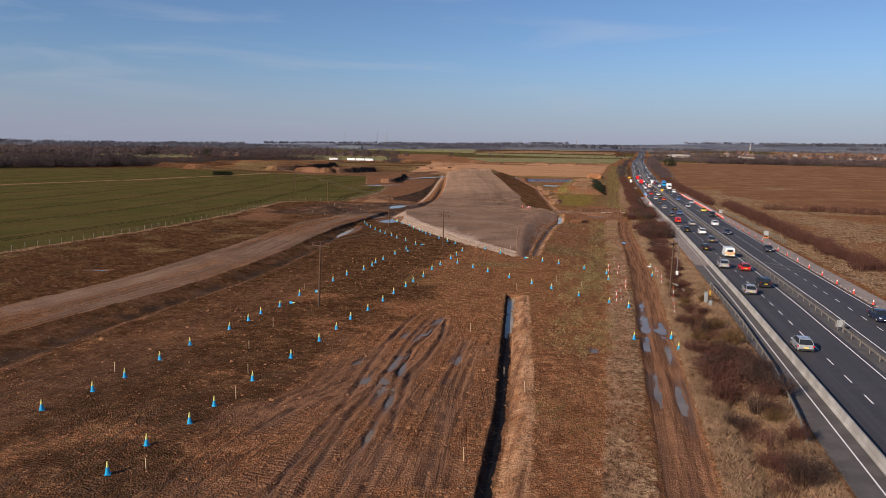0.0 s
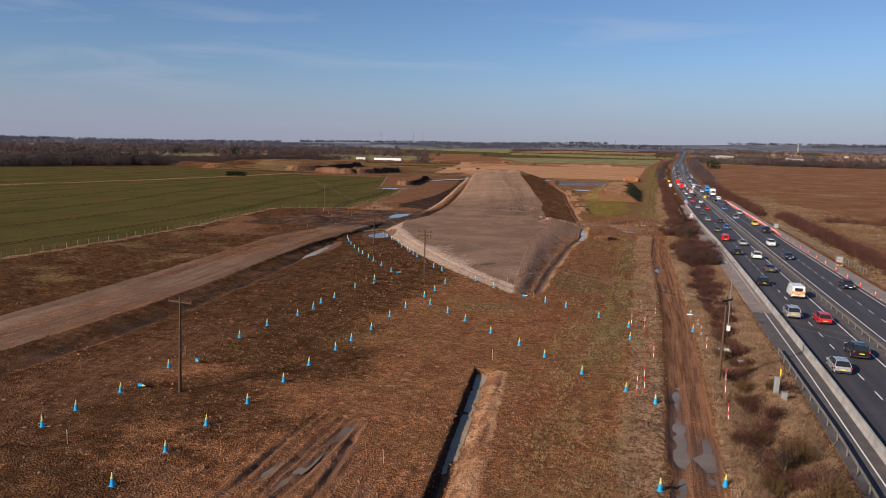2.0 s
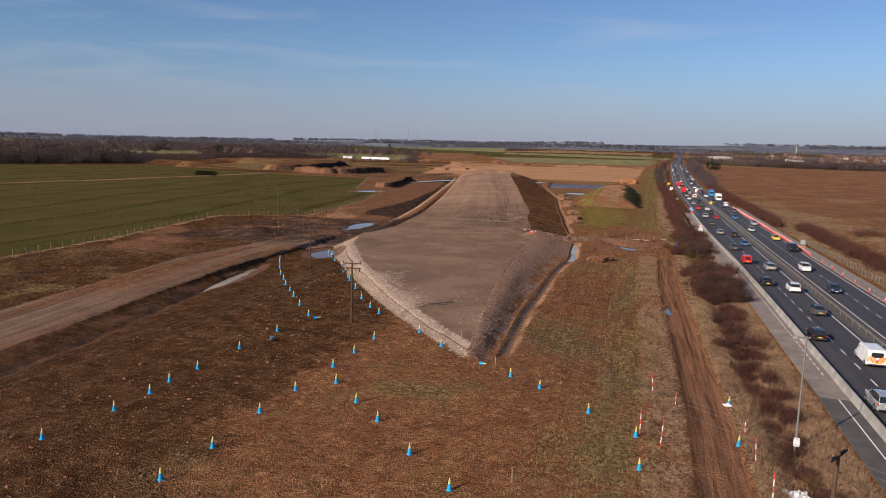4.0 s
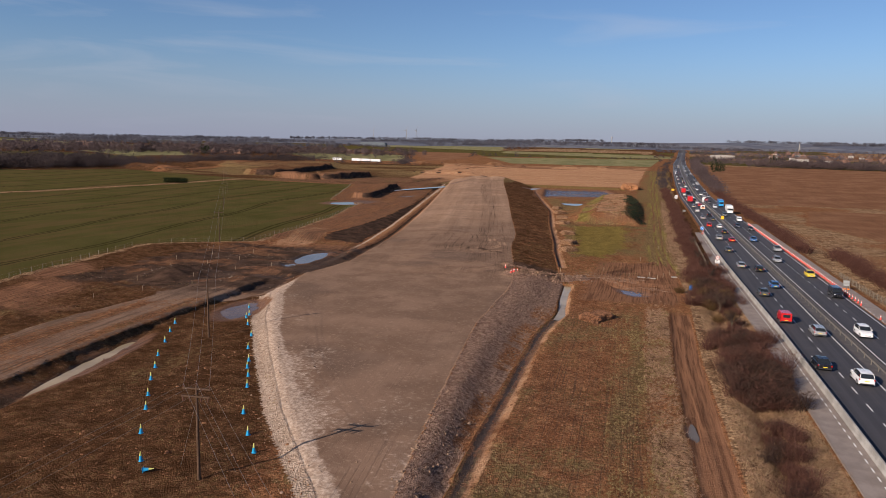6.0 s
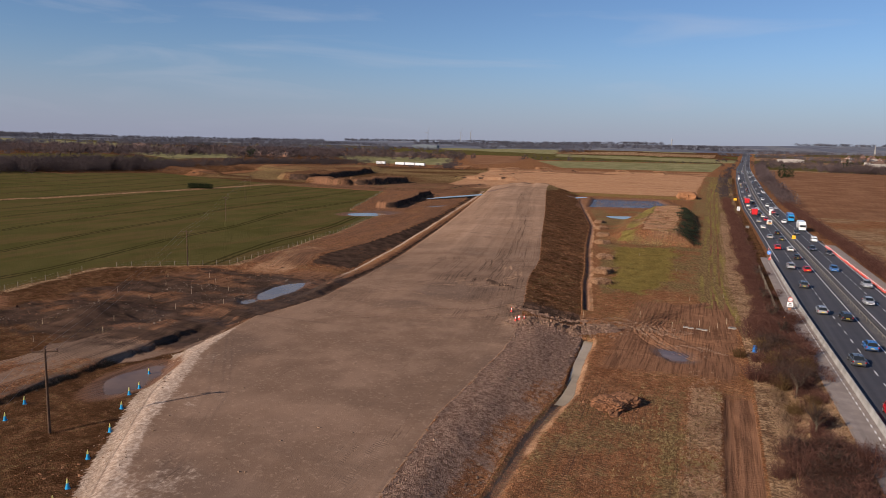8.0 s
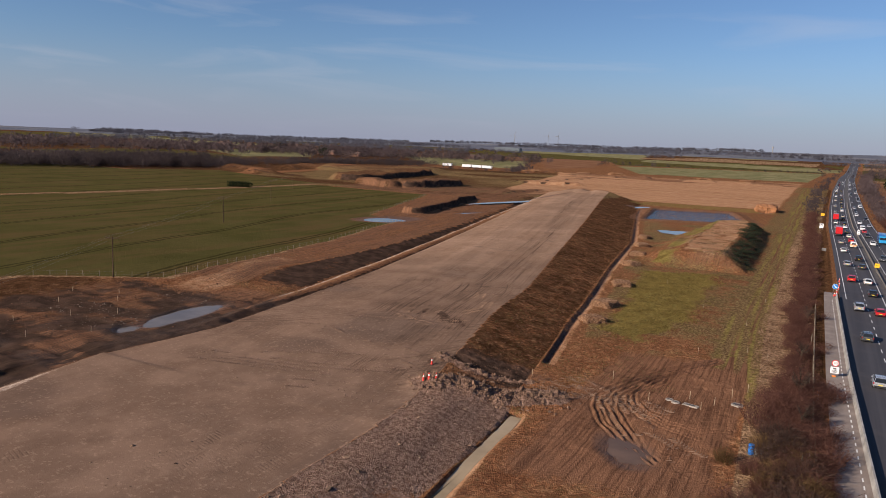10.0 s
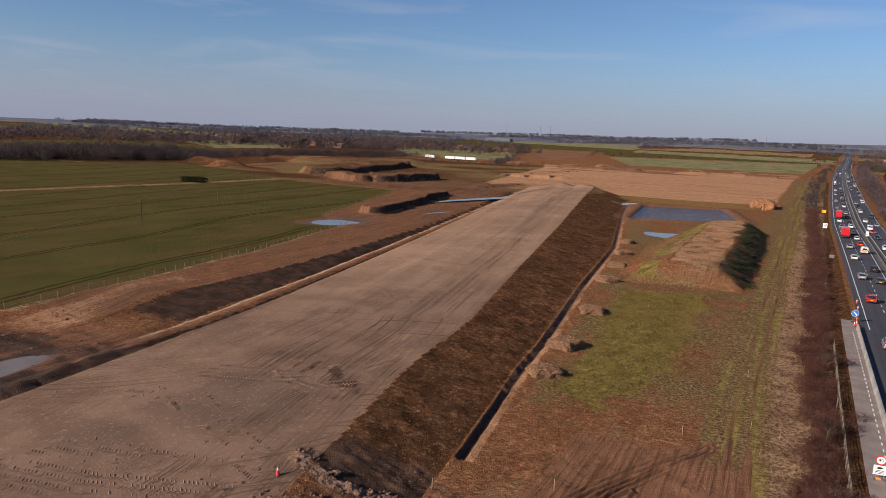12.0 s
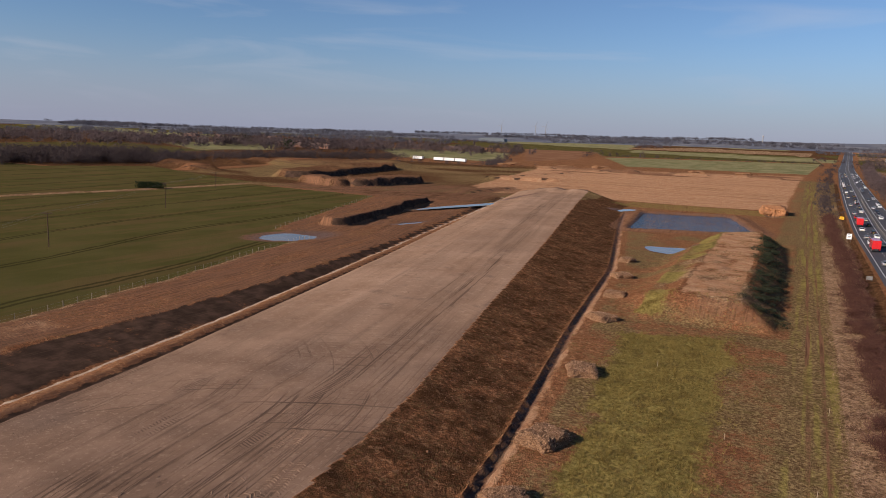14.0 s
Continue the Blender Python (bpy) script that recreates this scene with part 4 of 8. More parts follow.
    for px, py, rx, ry, amount in ((-46, 189, 5, 6, 0.2), (-51, 287, 8, 7, 0.95), (-40, 284, 5, 10, 0.95), (-46, 280, 7, 5, 1.1), (-44, 269, 6, 4, 0.7), (-40, 256, 8, 3.0, 0.85), (-33, 262, 4, 5, 0.7), (-62, 300, 5, 14, 0.5), (-30, 205, 3, 12, 0.4),
                                   (-64, 262, 6, 6, 0.45), (-24, 158, 3.0, 6, 0.3), (-50, 228, 12, 6, 0.15), (-34, 240, 6, 12, 0.3), (-40, 175, 6, 10, 0.12)):
        e = ((x - px) / rx) ** 2 + ((y - py) / ry) ** 2
        k = body * np.exp(-e) * step(grain(x, y, 3.2, 77) + grain(x, y, 1.2, 78) * 0.6, -0.6, 0.5)
        Z["tread"] += k * amount
        Z["dark"] += k * amount * 0.42 * (0.7 + 0.8 * grain((x - pe) * 1.5, y * 0.05, 1, 76))
        z += k * fine * grain((x - y) * 1.5, (x + y) * 0.3, 1, 79) * 0.06
    # east side: rough clod slope near, brown slope further up
    slope = onpad * (x > pe) * (x < dl)
    k = np.clip((x - pe) / np.maximum(dl - pe, 0.5), 0, 1)
    foot = -0.75
    near_part = 1 - step(y, 250, 264)
    shape = np.where(y < 256, ph * (1 - step(k, 0.25, 1.0)) + foot * step(k, 0.25, 1.0) - 0.12 * np.exp(-((k - 0.1) / 0.06) ** 2), ph * (1 - k) + foot * k)
    z = np.where(slope > 0, shape + fine * (grain(x, y, 1.5, 81) * (0.10 - 0.03 * near_part) + grain(x, y, 0.8, 82) * 0.06 + grain(x, y * 0.3, 1.1, 87) * 0.06 + (1 - near_part) * grain(x * 0.25, y, 0.9, 87) * 0.07), z)
    for q in ("mud", "straw", "stubble", "lush", "orange", "green", "fill", "olive", "damp", "tread"):
        Z[q] = np.where(slope > 0, Z[q] * 0.0, Z[q])
    Z["clod"] = np.where(slope > 0, near_part * (0.85 - 0.45 * (1 - step(y, 226, 238)) * step(k, 0.5, 0.75) * step(grain(x, y, 5, 84), -0.8, 0.2)), Z["clod"])
    Z["chalk"] = np.where(slope > 0, near_part * (0.42 * step(k, 0.50, 0.8) * step(grain(x, y, 6, 83), -0.8, 0.2) + 0.6 * (1 - step(k, 0.05, 0.2))), Z["chalk"])
    Z["mud"] = np.where(slope > 0, (1 - near_part) * (0.12 + 0.10 * grain(x * 0.4, y, 2, 85)), Z["mud"])
    Z["damp"] = np.where(slope > 0, (1 - near_part) * (0.60 + 0.12 * grain(x, y, 3, 88)) + near_part * 0.1, Z["damp"])
    Z["dark"] = np.where(slope > 0, (1 - near_part) * np.exp(-((y - 266) / 7) ** 2) * 0.75, Z["dark"])
    lat = np.where(slope > 0, x - pe, lat)
    # drain at its foot, wall shade painted in as a dark strip
    dr = onpad * step(y, 146, 149) * (1 - step(y, 560, 590)) * (1 - (y > 255) * (y < 275))
    z -= dr * np.where(y < 262, 0.35 + 0.5 * step(y, 215, 232), 0.62) * np.exp(-((x - dl - 0.9) / np.where(y < 262, 0.9, 0.48)) ** 4)
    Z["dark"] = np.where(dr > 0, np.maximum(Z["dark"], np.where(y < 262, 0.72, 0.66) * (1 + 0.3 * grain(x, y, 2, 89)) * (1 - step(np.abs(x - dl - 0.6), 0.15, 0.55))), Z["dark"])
    Z["wet"] += dr * (1 - step(np.abs(x - dl - 0.9), 0.4, 0.9)) * 0.5
    Z["orange"] = np.where(dr > 0, np.maximum(Z["orange"], step(x - dl, 1.0, 1.4) * (1 - step(x - dl, 2.0, 2.9)) * (0.62 + 0.30 * grain(x, y, 3.5, 90))), Z["orange"])
    # west side further up: bund, drain, black slope
    wd, bt = west_drain(y), black_top(y)
    up = step(y, 256, 268) * (1 - step(y, 600, 612))
    bund = up * (x < pw + 0.6) * (x > wd)
    z += bund * (0.5 + 0.08 * grain(x, y, 2.5, 92)) * np.exp(-((x - pw + 2.4) / 1.2) ** 2)
    z -= bund * 0.16 * np.exp(-((x - pw + 0.9) / 0.5) ** 2)
    Z["mud"] *= 1 - bund
    Z["orange"] = np.maximum(Z["orange"], bund * 0.42)
    Z["mud"] = np.maximum(Z["mud"], bund * 0.5)
    Z["fill"] = np.maximum(Z["fill"], bund * 0.2)
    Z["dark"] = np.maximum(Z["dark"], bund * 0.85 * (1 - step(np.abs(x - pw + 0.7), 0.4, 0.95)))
    z -= up * 0.42 * np.exp(-((x - wd) / 1.0) ** 2)
    Z["chalk"] = np.maximum(Z["chalk"], up * (1 - step(np.abs(x - wd - 0.6), 0.5, 1.3)) * (0.75 + 0.2 * grain(x, y * 0.3, 2, 96)))
    Z["mud"] *= 1 - up * (1 - step(np.abs(x - wd - 0.6), 0.8, 1.6))
    bs = step(y, 284, 300) * (1 - step(y, 600, 612)) * (x < wd) * (x > bt)
    k = np.clip((wd - x) / np.maximum(wd - bt, 0.5), 0, 1)
    z += bs * (-0.9 + 1.3 * k)
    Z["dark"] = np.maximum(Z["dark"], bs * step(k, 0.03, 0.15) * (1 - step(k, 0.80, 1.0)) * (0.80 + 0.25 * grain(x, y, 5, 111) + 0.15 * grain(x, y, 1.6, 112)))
    bare = step(y, 278, 292) * (x < bt + 1) * (x > FE) * (1 - step(y, 640, 700)) * (x > -300)
    Z["orange"] = np.maximum(Z["orange"], bare * 0.34 * step(grain(x - bt, y * 0.06, 3, 91), -0.5, 0.6))
    Z["mud"] = np.maximum(Z["mud"], bare * (0.55 + 0.2 * grain(x - bt, y * 0.08, 2.2, 122)))
    Z["tread"] += bare * 0.5
    lat = np.where(bare > 0.5, x - bt, lat)
    z += bare * 0.3
    turn_in = along(x, y, [(-78, 240), (-92, 262), (-98, 276), (-101, 292), (-108, 312)])
    Z["orange"] = np.maximum(Z["orange"], (1 - step(turn_in, 4, 8)) * 0.62)
    Z["tread"] += (1 - step(turn_in, 3, 7)) * 0.4
    # gap where the haul road meets the pad
    meet = step(x, -100, -88) * (1 - step(x, -75, -70)) * step(y, 212, 224) * (1 - step(y, 278, 296))
    Z["mud"] = np.maximum(Z["mud"], meet * 0.7)
    Z["tread"] += meet * 0.5
    Z["wet"] += meet * 0.15 * step(grain(x, y, 5, 93), 0.0, 0.5)
    Z["orange"] = np.maximum(Z["orange"], meet * (0.45 + 0.3 * grain(x, y, 6, 107)))
    z += meet * (grain(x * 0.4, y * 1.5, 2.2, 94) * 0.14)
    churn = step(x, -122, -112) * step(x - FE, 0.5, 3) * (1 - step(x - pw, -1.5, 0.5)) * step(y, 205, 225) * (1 - step(y, 268, 286))
    Z["dark"] += churn * (0.62 + 0.45 * grain(x * 0.6, y * 1.3, 5, 114) + 0.25 * grain(x, y, 1.8, 115))
    Z["orange"] *= 1 - 0.65 * churn
    Z["mud"] = np.maximum(Z["mud"], churn * 0.55)
    z += churn * fine * (grain(x * 0.5, y * 1.4, 1.7, 116) * 0.12 + grain(x, y, 0.9, 117) * 0.06)
    ledge = step(y, 218, 232) * (1 - step(y, 284, 296)) * np.exp(-((x - pw + 2.6) / 2.4) ** 2)
    Z["dark"] += ledge * (0.5 + 0.5 * grain((x - pw) * 2.2, y * 0.15, 1, 118))
    z += ledge * fine * (0.10 + grain((x - pw) * 1.6, y * 0.25, 1, 119) * 0.16)
    fork = inside(x, y, [(-73, 214), (-84, 204), (-90, 214), (-84, 232), (-75, 240), (-70, 224)])
    fk = step(fork, -1.5, 1.5)
    Z["fill"] = np.maximum(Z["fill"], fk * 0.85)
    # berm and stockpiles, with shade painted dark on one flank
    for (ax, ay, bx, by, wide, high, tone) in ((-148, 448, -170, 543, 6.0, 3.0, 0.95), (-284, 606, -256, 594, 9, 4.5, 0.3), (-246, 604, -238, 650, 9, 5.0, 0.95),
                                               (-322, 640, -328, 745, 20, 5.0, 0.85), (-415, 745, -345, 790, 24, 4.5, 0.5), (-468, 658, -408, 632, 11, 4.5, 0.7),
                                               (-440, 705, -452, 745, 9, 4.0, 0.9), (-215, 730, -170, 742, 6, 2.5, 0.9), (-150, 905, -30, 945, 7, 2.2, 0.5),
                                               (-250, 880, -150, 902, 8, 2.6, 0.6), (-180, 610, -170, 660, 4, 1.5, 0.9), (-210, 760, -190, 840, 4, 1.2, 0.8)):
        d = along(x, y, [(ax, ay), (bx, by)])
        f = np.clip((wide - d + 1.2 * grain(x, y, 7, 103)) / (wide * 0.30), 0, 1)
        z += 0.95 * high * step(f, 0, 1) * (1 + 0.2 * grain(x, y, 9, 95)) * (d < wide)
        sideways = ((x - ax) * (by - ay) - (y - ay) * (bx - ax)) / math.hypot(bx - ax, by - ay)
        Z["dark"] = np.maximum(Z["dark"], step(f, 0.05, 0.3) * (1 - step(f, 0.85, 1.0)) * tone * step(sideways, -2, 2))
        Z["mud"] = np.maximum(Z["mud"], step(f, 0, 0.3) * 0.45)
        Z["green"] *= 1 - step(f, 0, 0.2)
    # worked ground past the field, sandy ground past the pad
    past = step(y, 556, 566) * step(x, -420, -400) * (1 - step(y, 860, 900)) * (x < -100)
    Z["damp"] = np.maximum(Z["damp"], past * 0.9)
    Z["olive"] = np.maximum(Z["olive"], past * (0.48 + 0.35 * grain(x * 0.4, y, 22, 97)))
    Z["mud"] = np.maximum(Z["mud"], past * (0.12 + 0.35 * grain(x * 0.5, y, 30, 108)))
    sandy = inside(x, y, [(-168, 622), (-110, 640), (-60, 640), (-12, 650), (-10, 960), (-120, 930), (-238, 900), (-200, 660)])
    Z["orange"] = np.maximum(Z["orange"], step(sandy, -4, 6) * (0.80 + 0.2 * grain(x * 0.3, y, 16, 98)))
    Z["lush"] += step(inside(x, y, [(-95, 606), (-10, 612), (-12, 646), (-90, 642)]), -4, 4) * 0.5
    # ridge of clods across the drain
    ridge = np.exp(-(along(x, y, RIDGE) / 2.5) ** 2)
    crest = np.exp(-(along(x, y, CREST) / 0.8) ** 2)
    churned = inside(x, y, [(-34, 264), (-30, 257), (-18, 261), (-14, 264), (-19, 270), (-25, 272), (-31, 269)])
    churned = step(churned, -1.2, 1.2) * (1 - ridge)
    Z["mud"] = np.maximum(Z["mud"], churned * (0.5 + 0.3 * grain(x, y, 2, 114)))
    Z["dark"] = np.maximum(Z["dark"], churned * (0.30 + 0.45 * grain(x, y, 1.6, 115)))
    z += churned * fine * 0.10 * grain(x * 0.5 + y * 0.2, y * 1.6, 0.8, 116)
    z += ridge * (0.65 + 0.35 * grain(x, y, 1.3, 105) + 0.30 * grain(x, y, 0.7, 106) + 0.16 * grain(x, y, 0.35, 110))
    z += crest * (0.22 + 0.20 * grain(x, y, 0.9, 117) + 0.14 * grain(x, y, 0.45, 118))
    Z["clod"] = np.maximum(Z["clod"], np.maximum(step(ridge, 0.15, 0.5) * 0.95, step(crest, 0.3, 0.7) * 0.7))
    # end of the pad
    z += 2.2 * np.exp(-(((x + 122) / 20) ** 2 + ((y - 618) / 8) ** 2)) * (1 + 0.5 * grain(x, y, 5, 99))
    # pond and its rim
    pd = inside(x, y, POND)
    z += 0.6 * np.exp(-((pd + 3.0) / 2.2) ** 2) - 2.0 * step(pd, -1.5, 3.0)
    z = np.maximum(z, np.where(along(x, y, [(-67, 552), (-27, 570)]) < 0.9, -0.90, -9))
    Z["mud"] = np.maximum(Z["mud"], (1 - step(np.abs(pd + 3.5), 3.5, 6)) * 0.85)
    Z["wet"] += (1 - step(np.abs(pd), 0.5, 2.0)) * 0.5
    # pools: hollows that hold water
    for (px, py, ln, wd2, turn, _) in POOLS:
        u, v = turned(x, y, px, py, turn)
        e = np.sqrt((v / ln) ** 2 + (u / wd2) ** 2)
        if (px, py) == BASIN:
            e = e + 0.14 * grain(x, y, 3.5, 120) + 0.07 * grain(x, y, 1.2, 121)
            z = z + (-0.5 - z) * (1 - step(e, 1.3, 1.9)) - 0.55 * (1 - step(e, 0.8, 1.25))
        else:
            z -= (1 - step(e, 0.5, 1.4)) * (0.42 if wd2 > 1.2 else 0.14)
        Z["wet"] += (1 - step(e, 0.9, 1.45)) * 0.5
        Z["green"] *= step(e, 0.9, 1.3)
        Z["mud"] = np.maximum(Z["mud"], (1 - step(e, 1.0, 1.8)) * 0.8)
    # bed of the road, and what lies east of it
    bed = step(x - (W - 3.2), -1.5, 0.0) * (1 - step(x - (L + 18.5), 0, 2.0))
    bed = np.where(y > 358, step(x - (L - 6.2), -1.5, 0) * (1 - step(x - (L + 18.5), 0, 2.0)), bed)
    zr = ip(y, (0, 0), (600, 0), (850, 4.0), (1200, 7.0), (1600, 9.0)) + np.where(r > 1500, z - ip(y, (1200, 7.0), (1600, 9.0)), 0) * 1.0
    z = z * (1 - bed) + (np.where(r > 1500, z, zr) - 0.12) * bed
    Z["dark"] *= 1 - bed
    east = step(x - (L + 18.5), 0, 2.0) * step(y, -400, -390)
    Z["straw"] = np.maximum(Z["straw"], east * (1 - step(x - L, 26, 30)) * 0.8 * (1 - step(y, 1100, 1200)))
    scrub = east * step(x - L, 26, 30) * (1 - step(y - 0.10 * x, 520, 530))
    Z["straw"] = np.maximum(Z["straw"], scrub * (0.52 + 0.3 * grain(x, y, 18, 101)))
    till = east * step(x - L, 26, 30) * np.maximum(step(y - 0.10 * x, 524, 532) * (1 - step(y, 1180, 1200)), step(inside(x, y, [(95, 310), (60, 420), (75, 505), (900, 560), (900, 250)]), -3, 3))
    Z["plough"] = till
    Z["straw"] *= 1 - till
    Z["straw"] += east * np.exp(-((y - 0.10 * x - 528) / 2.0) ** 2)
    # the country beyond
    for ring, key, amount in (([(-293, 1338), (-187, 1038), (-7, 1078), (9, 1610)], "meadow", 1.0), ([(-492, 1926), (-310, 1404), (14, 1636), (-5, 2011), (-228, 2091)], "green", 1.0),
                              ([(-472, 2148), (-231, 2115), (-11, 2052), (-6, 2286), (-306, 2405)], "straw", 0.85), ([(-592, 1760), (-429, 1754), (-285, 1181), (-302, 1023)], "plough", 0.9),
                              ([(-660, 1252), (-438, 1310), (-315, 978), (-430, 955)], "meadow", 1.0), ([(-867, 1468), (-695, 1945), (-457, 1357), (-608, 1163)], "plough", 0.9),
                              ([(-864, 988), (-900, 1287), (-624, 952), (-637, 842)], "meadow", 1.0), ([(-392, 661), (-446, 774), (-325, 625), (-334, 608)], "olive", 0.9)):
        d = inside(x, y, ring)
        Z[key] = np.maximum(Z[key], step(d, -3, 3) * amount)
        if key == "green":
            Z["straw"] = np.maximum(Z["straw"], (1 - step(np.abs(d), 1, 5)) * 0.7)
    strip = np.floor((y + 0.25 * x - 980) / 240)
    tone = lattice(np.floor((x + 0.2 * y) / 430) + 50, strip + 10, 5)
    deep = step(r, 1700, 1760) * (x < L - 14)
    Z["green"] = np.maximum(Z["green"], deep * (tone < 0.25))
    Z["meadow"] = np.maximum(Z["meadow"], deep * (tone > 0.80))
    Z["damp"] = np.maximum(Z["damp"], deep * 0.9)
    raked = inside(x, y, [(-241, 897), (-160, 950), (-7, 1042), (-8, 930), (-224, 829)])
    Z["orange"] = np.maximum(Z["orange"], step(raked, -6, 6) * 0.55)
    Z["mud"] = np.maximum(Z["mud"], step(raked, -6, 6) * (0.45 + 0.4 * grain(x * 0.3, y, 12, 104)))
    wside = step(y, 566, 580) * (x < -430)
    tone = lattice(np.floor((x - 0.2 * y) / 260) + 90, np.floor((y + 0.3 * x) / 220) + 40, 9)
    Z["green"] = np.where((wside > 0) & (tone < 0.22) & (r < 1750) & (Z["meadow"] < 0.5) & (Z["plough"] < 0.5), 1.0, Z["green"])
    Z["damp"] = np.where((wside > 0) & (tone >= 0.22) & (r < 1750), 0.9, Z["damp"])
    eside = step(y, 1200, 1220) * (x > L + 24)
    Z["green"] = np.maximum(Z["green"], eside * (tone < 0.6))
    Z["straw"] = np.maximum(Z["straw"], eside * (tone > 0.8) * 0.7)
    for q in Z:
        Z[q] = np.clip(Z[q], 0, 1)
    return z, Z, lat


def graded(stops):
    """Grid lines whose spacing changes from stop to stop."""
    out = [stops[0][0]]
    for (a, da), (b, db) in zip(stops, stops[1:]):
        v = a
        while True:
            k = (v - a) / (b - a)
            v += da * (1 - k) + db * k
            if v >= b - 0.5 * db:
                break
            out.append(v)
        out.append(b)
    return np.array(out)


GX = graded([(-3900, 120), (-900, 30), (-300, 6), (-130, 1.8), (-95, 0.62), (-60, 0.52), (-34, 0.42), (16, 0.42), (24, 1.0), (55, 1.2), (130, 8), (500, 40), (3200, 120)])
GY = graded([(-420, 30), (10, 2.0), (28, 0.45), (110, 0.45), (300, 0.6), (420, 1.3), (700, 4), (1300, 22), (4700, 110)])
MX, MY = np.meshgrid(GX, GY)


def snap_rows():
    """Slides the nearest grid point of each row onto the edges that cross it, so that crests and banks run clean."""
    for j, y in enumerate(GY):
        if 240 < y < 302 or y < 0 or y > 640:
            continue
        edges = [field_edge(y), float(ip(y, (250, -335), (374, -314), (440, -306), (500, -302), (570, -299)))]
        if y >= 147:
            edges += [pad_west(y), pad_east(y), drain_line(y)]
        if y > 302:
            edges += [west_drain(y), black_top(y)]
        if y < 225:
            edges += [haul_near(y), haul_far(y)]
        if y < 190:
            edges += [ditch_edge(y)]
        taken = set()
        for e in edges:
            if -190 < e < -130 and 432 < y < 558 or e < -210 and y > 572:
                continue
            i = int(np.argmin(np.abs(GX - e)))
            if i not in taken:
                MX[j, i] = e
                taken.add(i)


snap_rows()
MZ, ZONES, LAT = land(MX, MY)


def ground_z(x, y):
    """Height of the ground sheet, between its grid points."""
    i = int(np.clip(np.searchsorted(GX, x) - 1, 0, len(GX) - 2))
    j = int(np.clip(np.searchsorted(GY, y) - 1, 0, len(GY) - 2))
    a, b = (x - GX[i]) / (GX[i + 1] - GX[i]), (y - GY[j]) / (GY[j + 1] - GY[j])
    return float((MZ[j, i] * (1 - a) + MZ[j, i + 1] * a) * (1 - b) + (MZ[j + 1, i] * (1 - a) + MZ[j + 1, i + 1] * a) * b)


def build_ground():
    def sheet(mx, my, mz, first, keep=None):
        ny, nx = mx.shape
        idx = np.arange(nx * ny).reshape(ny, nx) + first
        quad = np.stack([idx[:-1, :-1], idx[:-1, 1:], idx[1:, 1:], idx[1:, :-1]], -1).reshape(-1, 4)
        keep = np.ones(len(quad), bool) if keep is None else keep.ravel()
        return np.stack([mx, my, mz], -1).reshape(-1, 3), quad[keep], ((mx[:-1, :-1] + mx[1:, 1:]).ravel() / 2)[keep], ((my[:-1, :-1] + my[1:, 1:]).ravel() / 2)[keep]

    keep = np.ones((len(GY) - 1, len(GX) - 1), bool)
    fine_sheets = []
    # closer mesh where wheels and diggers have cut the soil
    for x0, x1, y0, y1, gap in ((-33.0, 6.5, 248, 295, 0.15), (-28, -3.5, 36, 106, 0.17), (-182, -138, 438, 552, 0.6), (-345, -222, 580, 760, 1.3)):
        i0, i1 = np.searchsorted(GX, (x0, x1))
        j0, j1 = np.searchsorted(GY, (y0, y1))
        keep[j0:j1, i0:i1] = False
        xs = np.linspace(GX[i0], GX[i1], int((x1 - x0) / gap))
        ys = np.linspace(GY[j0], GY[j1], int((y1 - y0) / gap))
        fx, fy = np.meshgrid(xs, ys)
        fz, zones, lat = land(fx, fy)
        fz[0], fz[-1] = np.interp(xs, GX, MZ[j0]), np.interp(xs, GX, MZ[j1])
        fz[:, 0], fz[:, -1] = np.interp(ys, GY, MZ[:, i0]), np.interp(ys, GY, MZ[:, i1])
        fine_sheets.append((fx, fy, fz, zones, lat))
    packs_in = [(sheet(MX, MY, MZ, 0, keep), ZONES, LAT)]
    total = MX.size
    for fx, fy, fz, zones, lat in fine_sheets:
        packs_in.append((sheet(fx, fy, fz, total), zones, lat))
        total += fx.size
    co, quads, cx, cy = [np.concatenate([s[0][k] for s in packs_in]) for k in range(4)]
    kind = np.zeros(len(cx), int)
    kind[(cx < field_edge(cy)) & (cy < 562) & (cx > -480)] = 1
    kind[(cx > pad_west(cy)) & (cx < drain_line(cy)) & (cy > 145.5) & (cy < 615)] = 2
    kind[(cx < haul_near(cy)) & (cx > haul_far(cy)) & (cy < 232)] = 3
    kind[(np.abs(cx - track_mid(cy)) < 1.9) & (cy < 250)] = 4
    kind[(cx > lane_line(cy) + 28) & (cy > 330) & (cy < 1190)] = 5
    kind[inside(cx, cy, MOUND) > -2] = 6
    kind[(np.hypot(cx, cy) > 2550) & (cy > 0)] = 7
    names = (("ground", "churned brown earth with stubble and dry grass"), ("crop_field", "sown field of short dull green cereal"),
             ("embankment", "raised wedge of rolled beige fill with earth slopes"), ("haul_road", "rutted beige earth haul road beside a dark ditch"),
             ("farm_track", "muddy rutted brown farm track with puddles"), ("ploughed_field", "bare brown ploughed field with rough grass"),
             ("soil_mound", "long grassed mound of stored topsoil"), ("backdrop", "hills along the horizon with pale blue-grey haze painted in"))
    packs = (("zone_a", ("green", "straw", "fill", "chalk")), ("zone_b", ("dark", "orange", "lush", "mud")), ("zone_c", ("plough", "stubble", "wet", "clod")), ("zone_d", ("tread", "olive", "meadow", "damp")))
    layers = {n: np.stack([np.concatenate([s[1][k].ravel() for s in packs_in]) for k in keys], -1) for n, keys in packs}
    flat = np.concatenate([s[2].ravel() for s in packs_in])
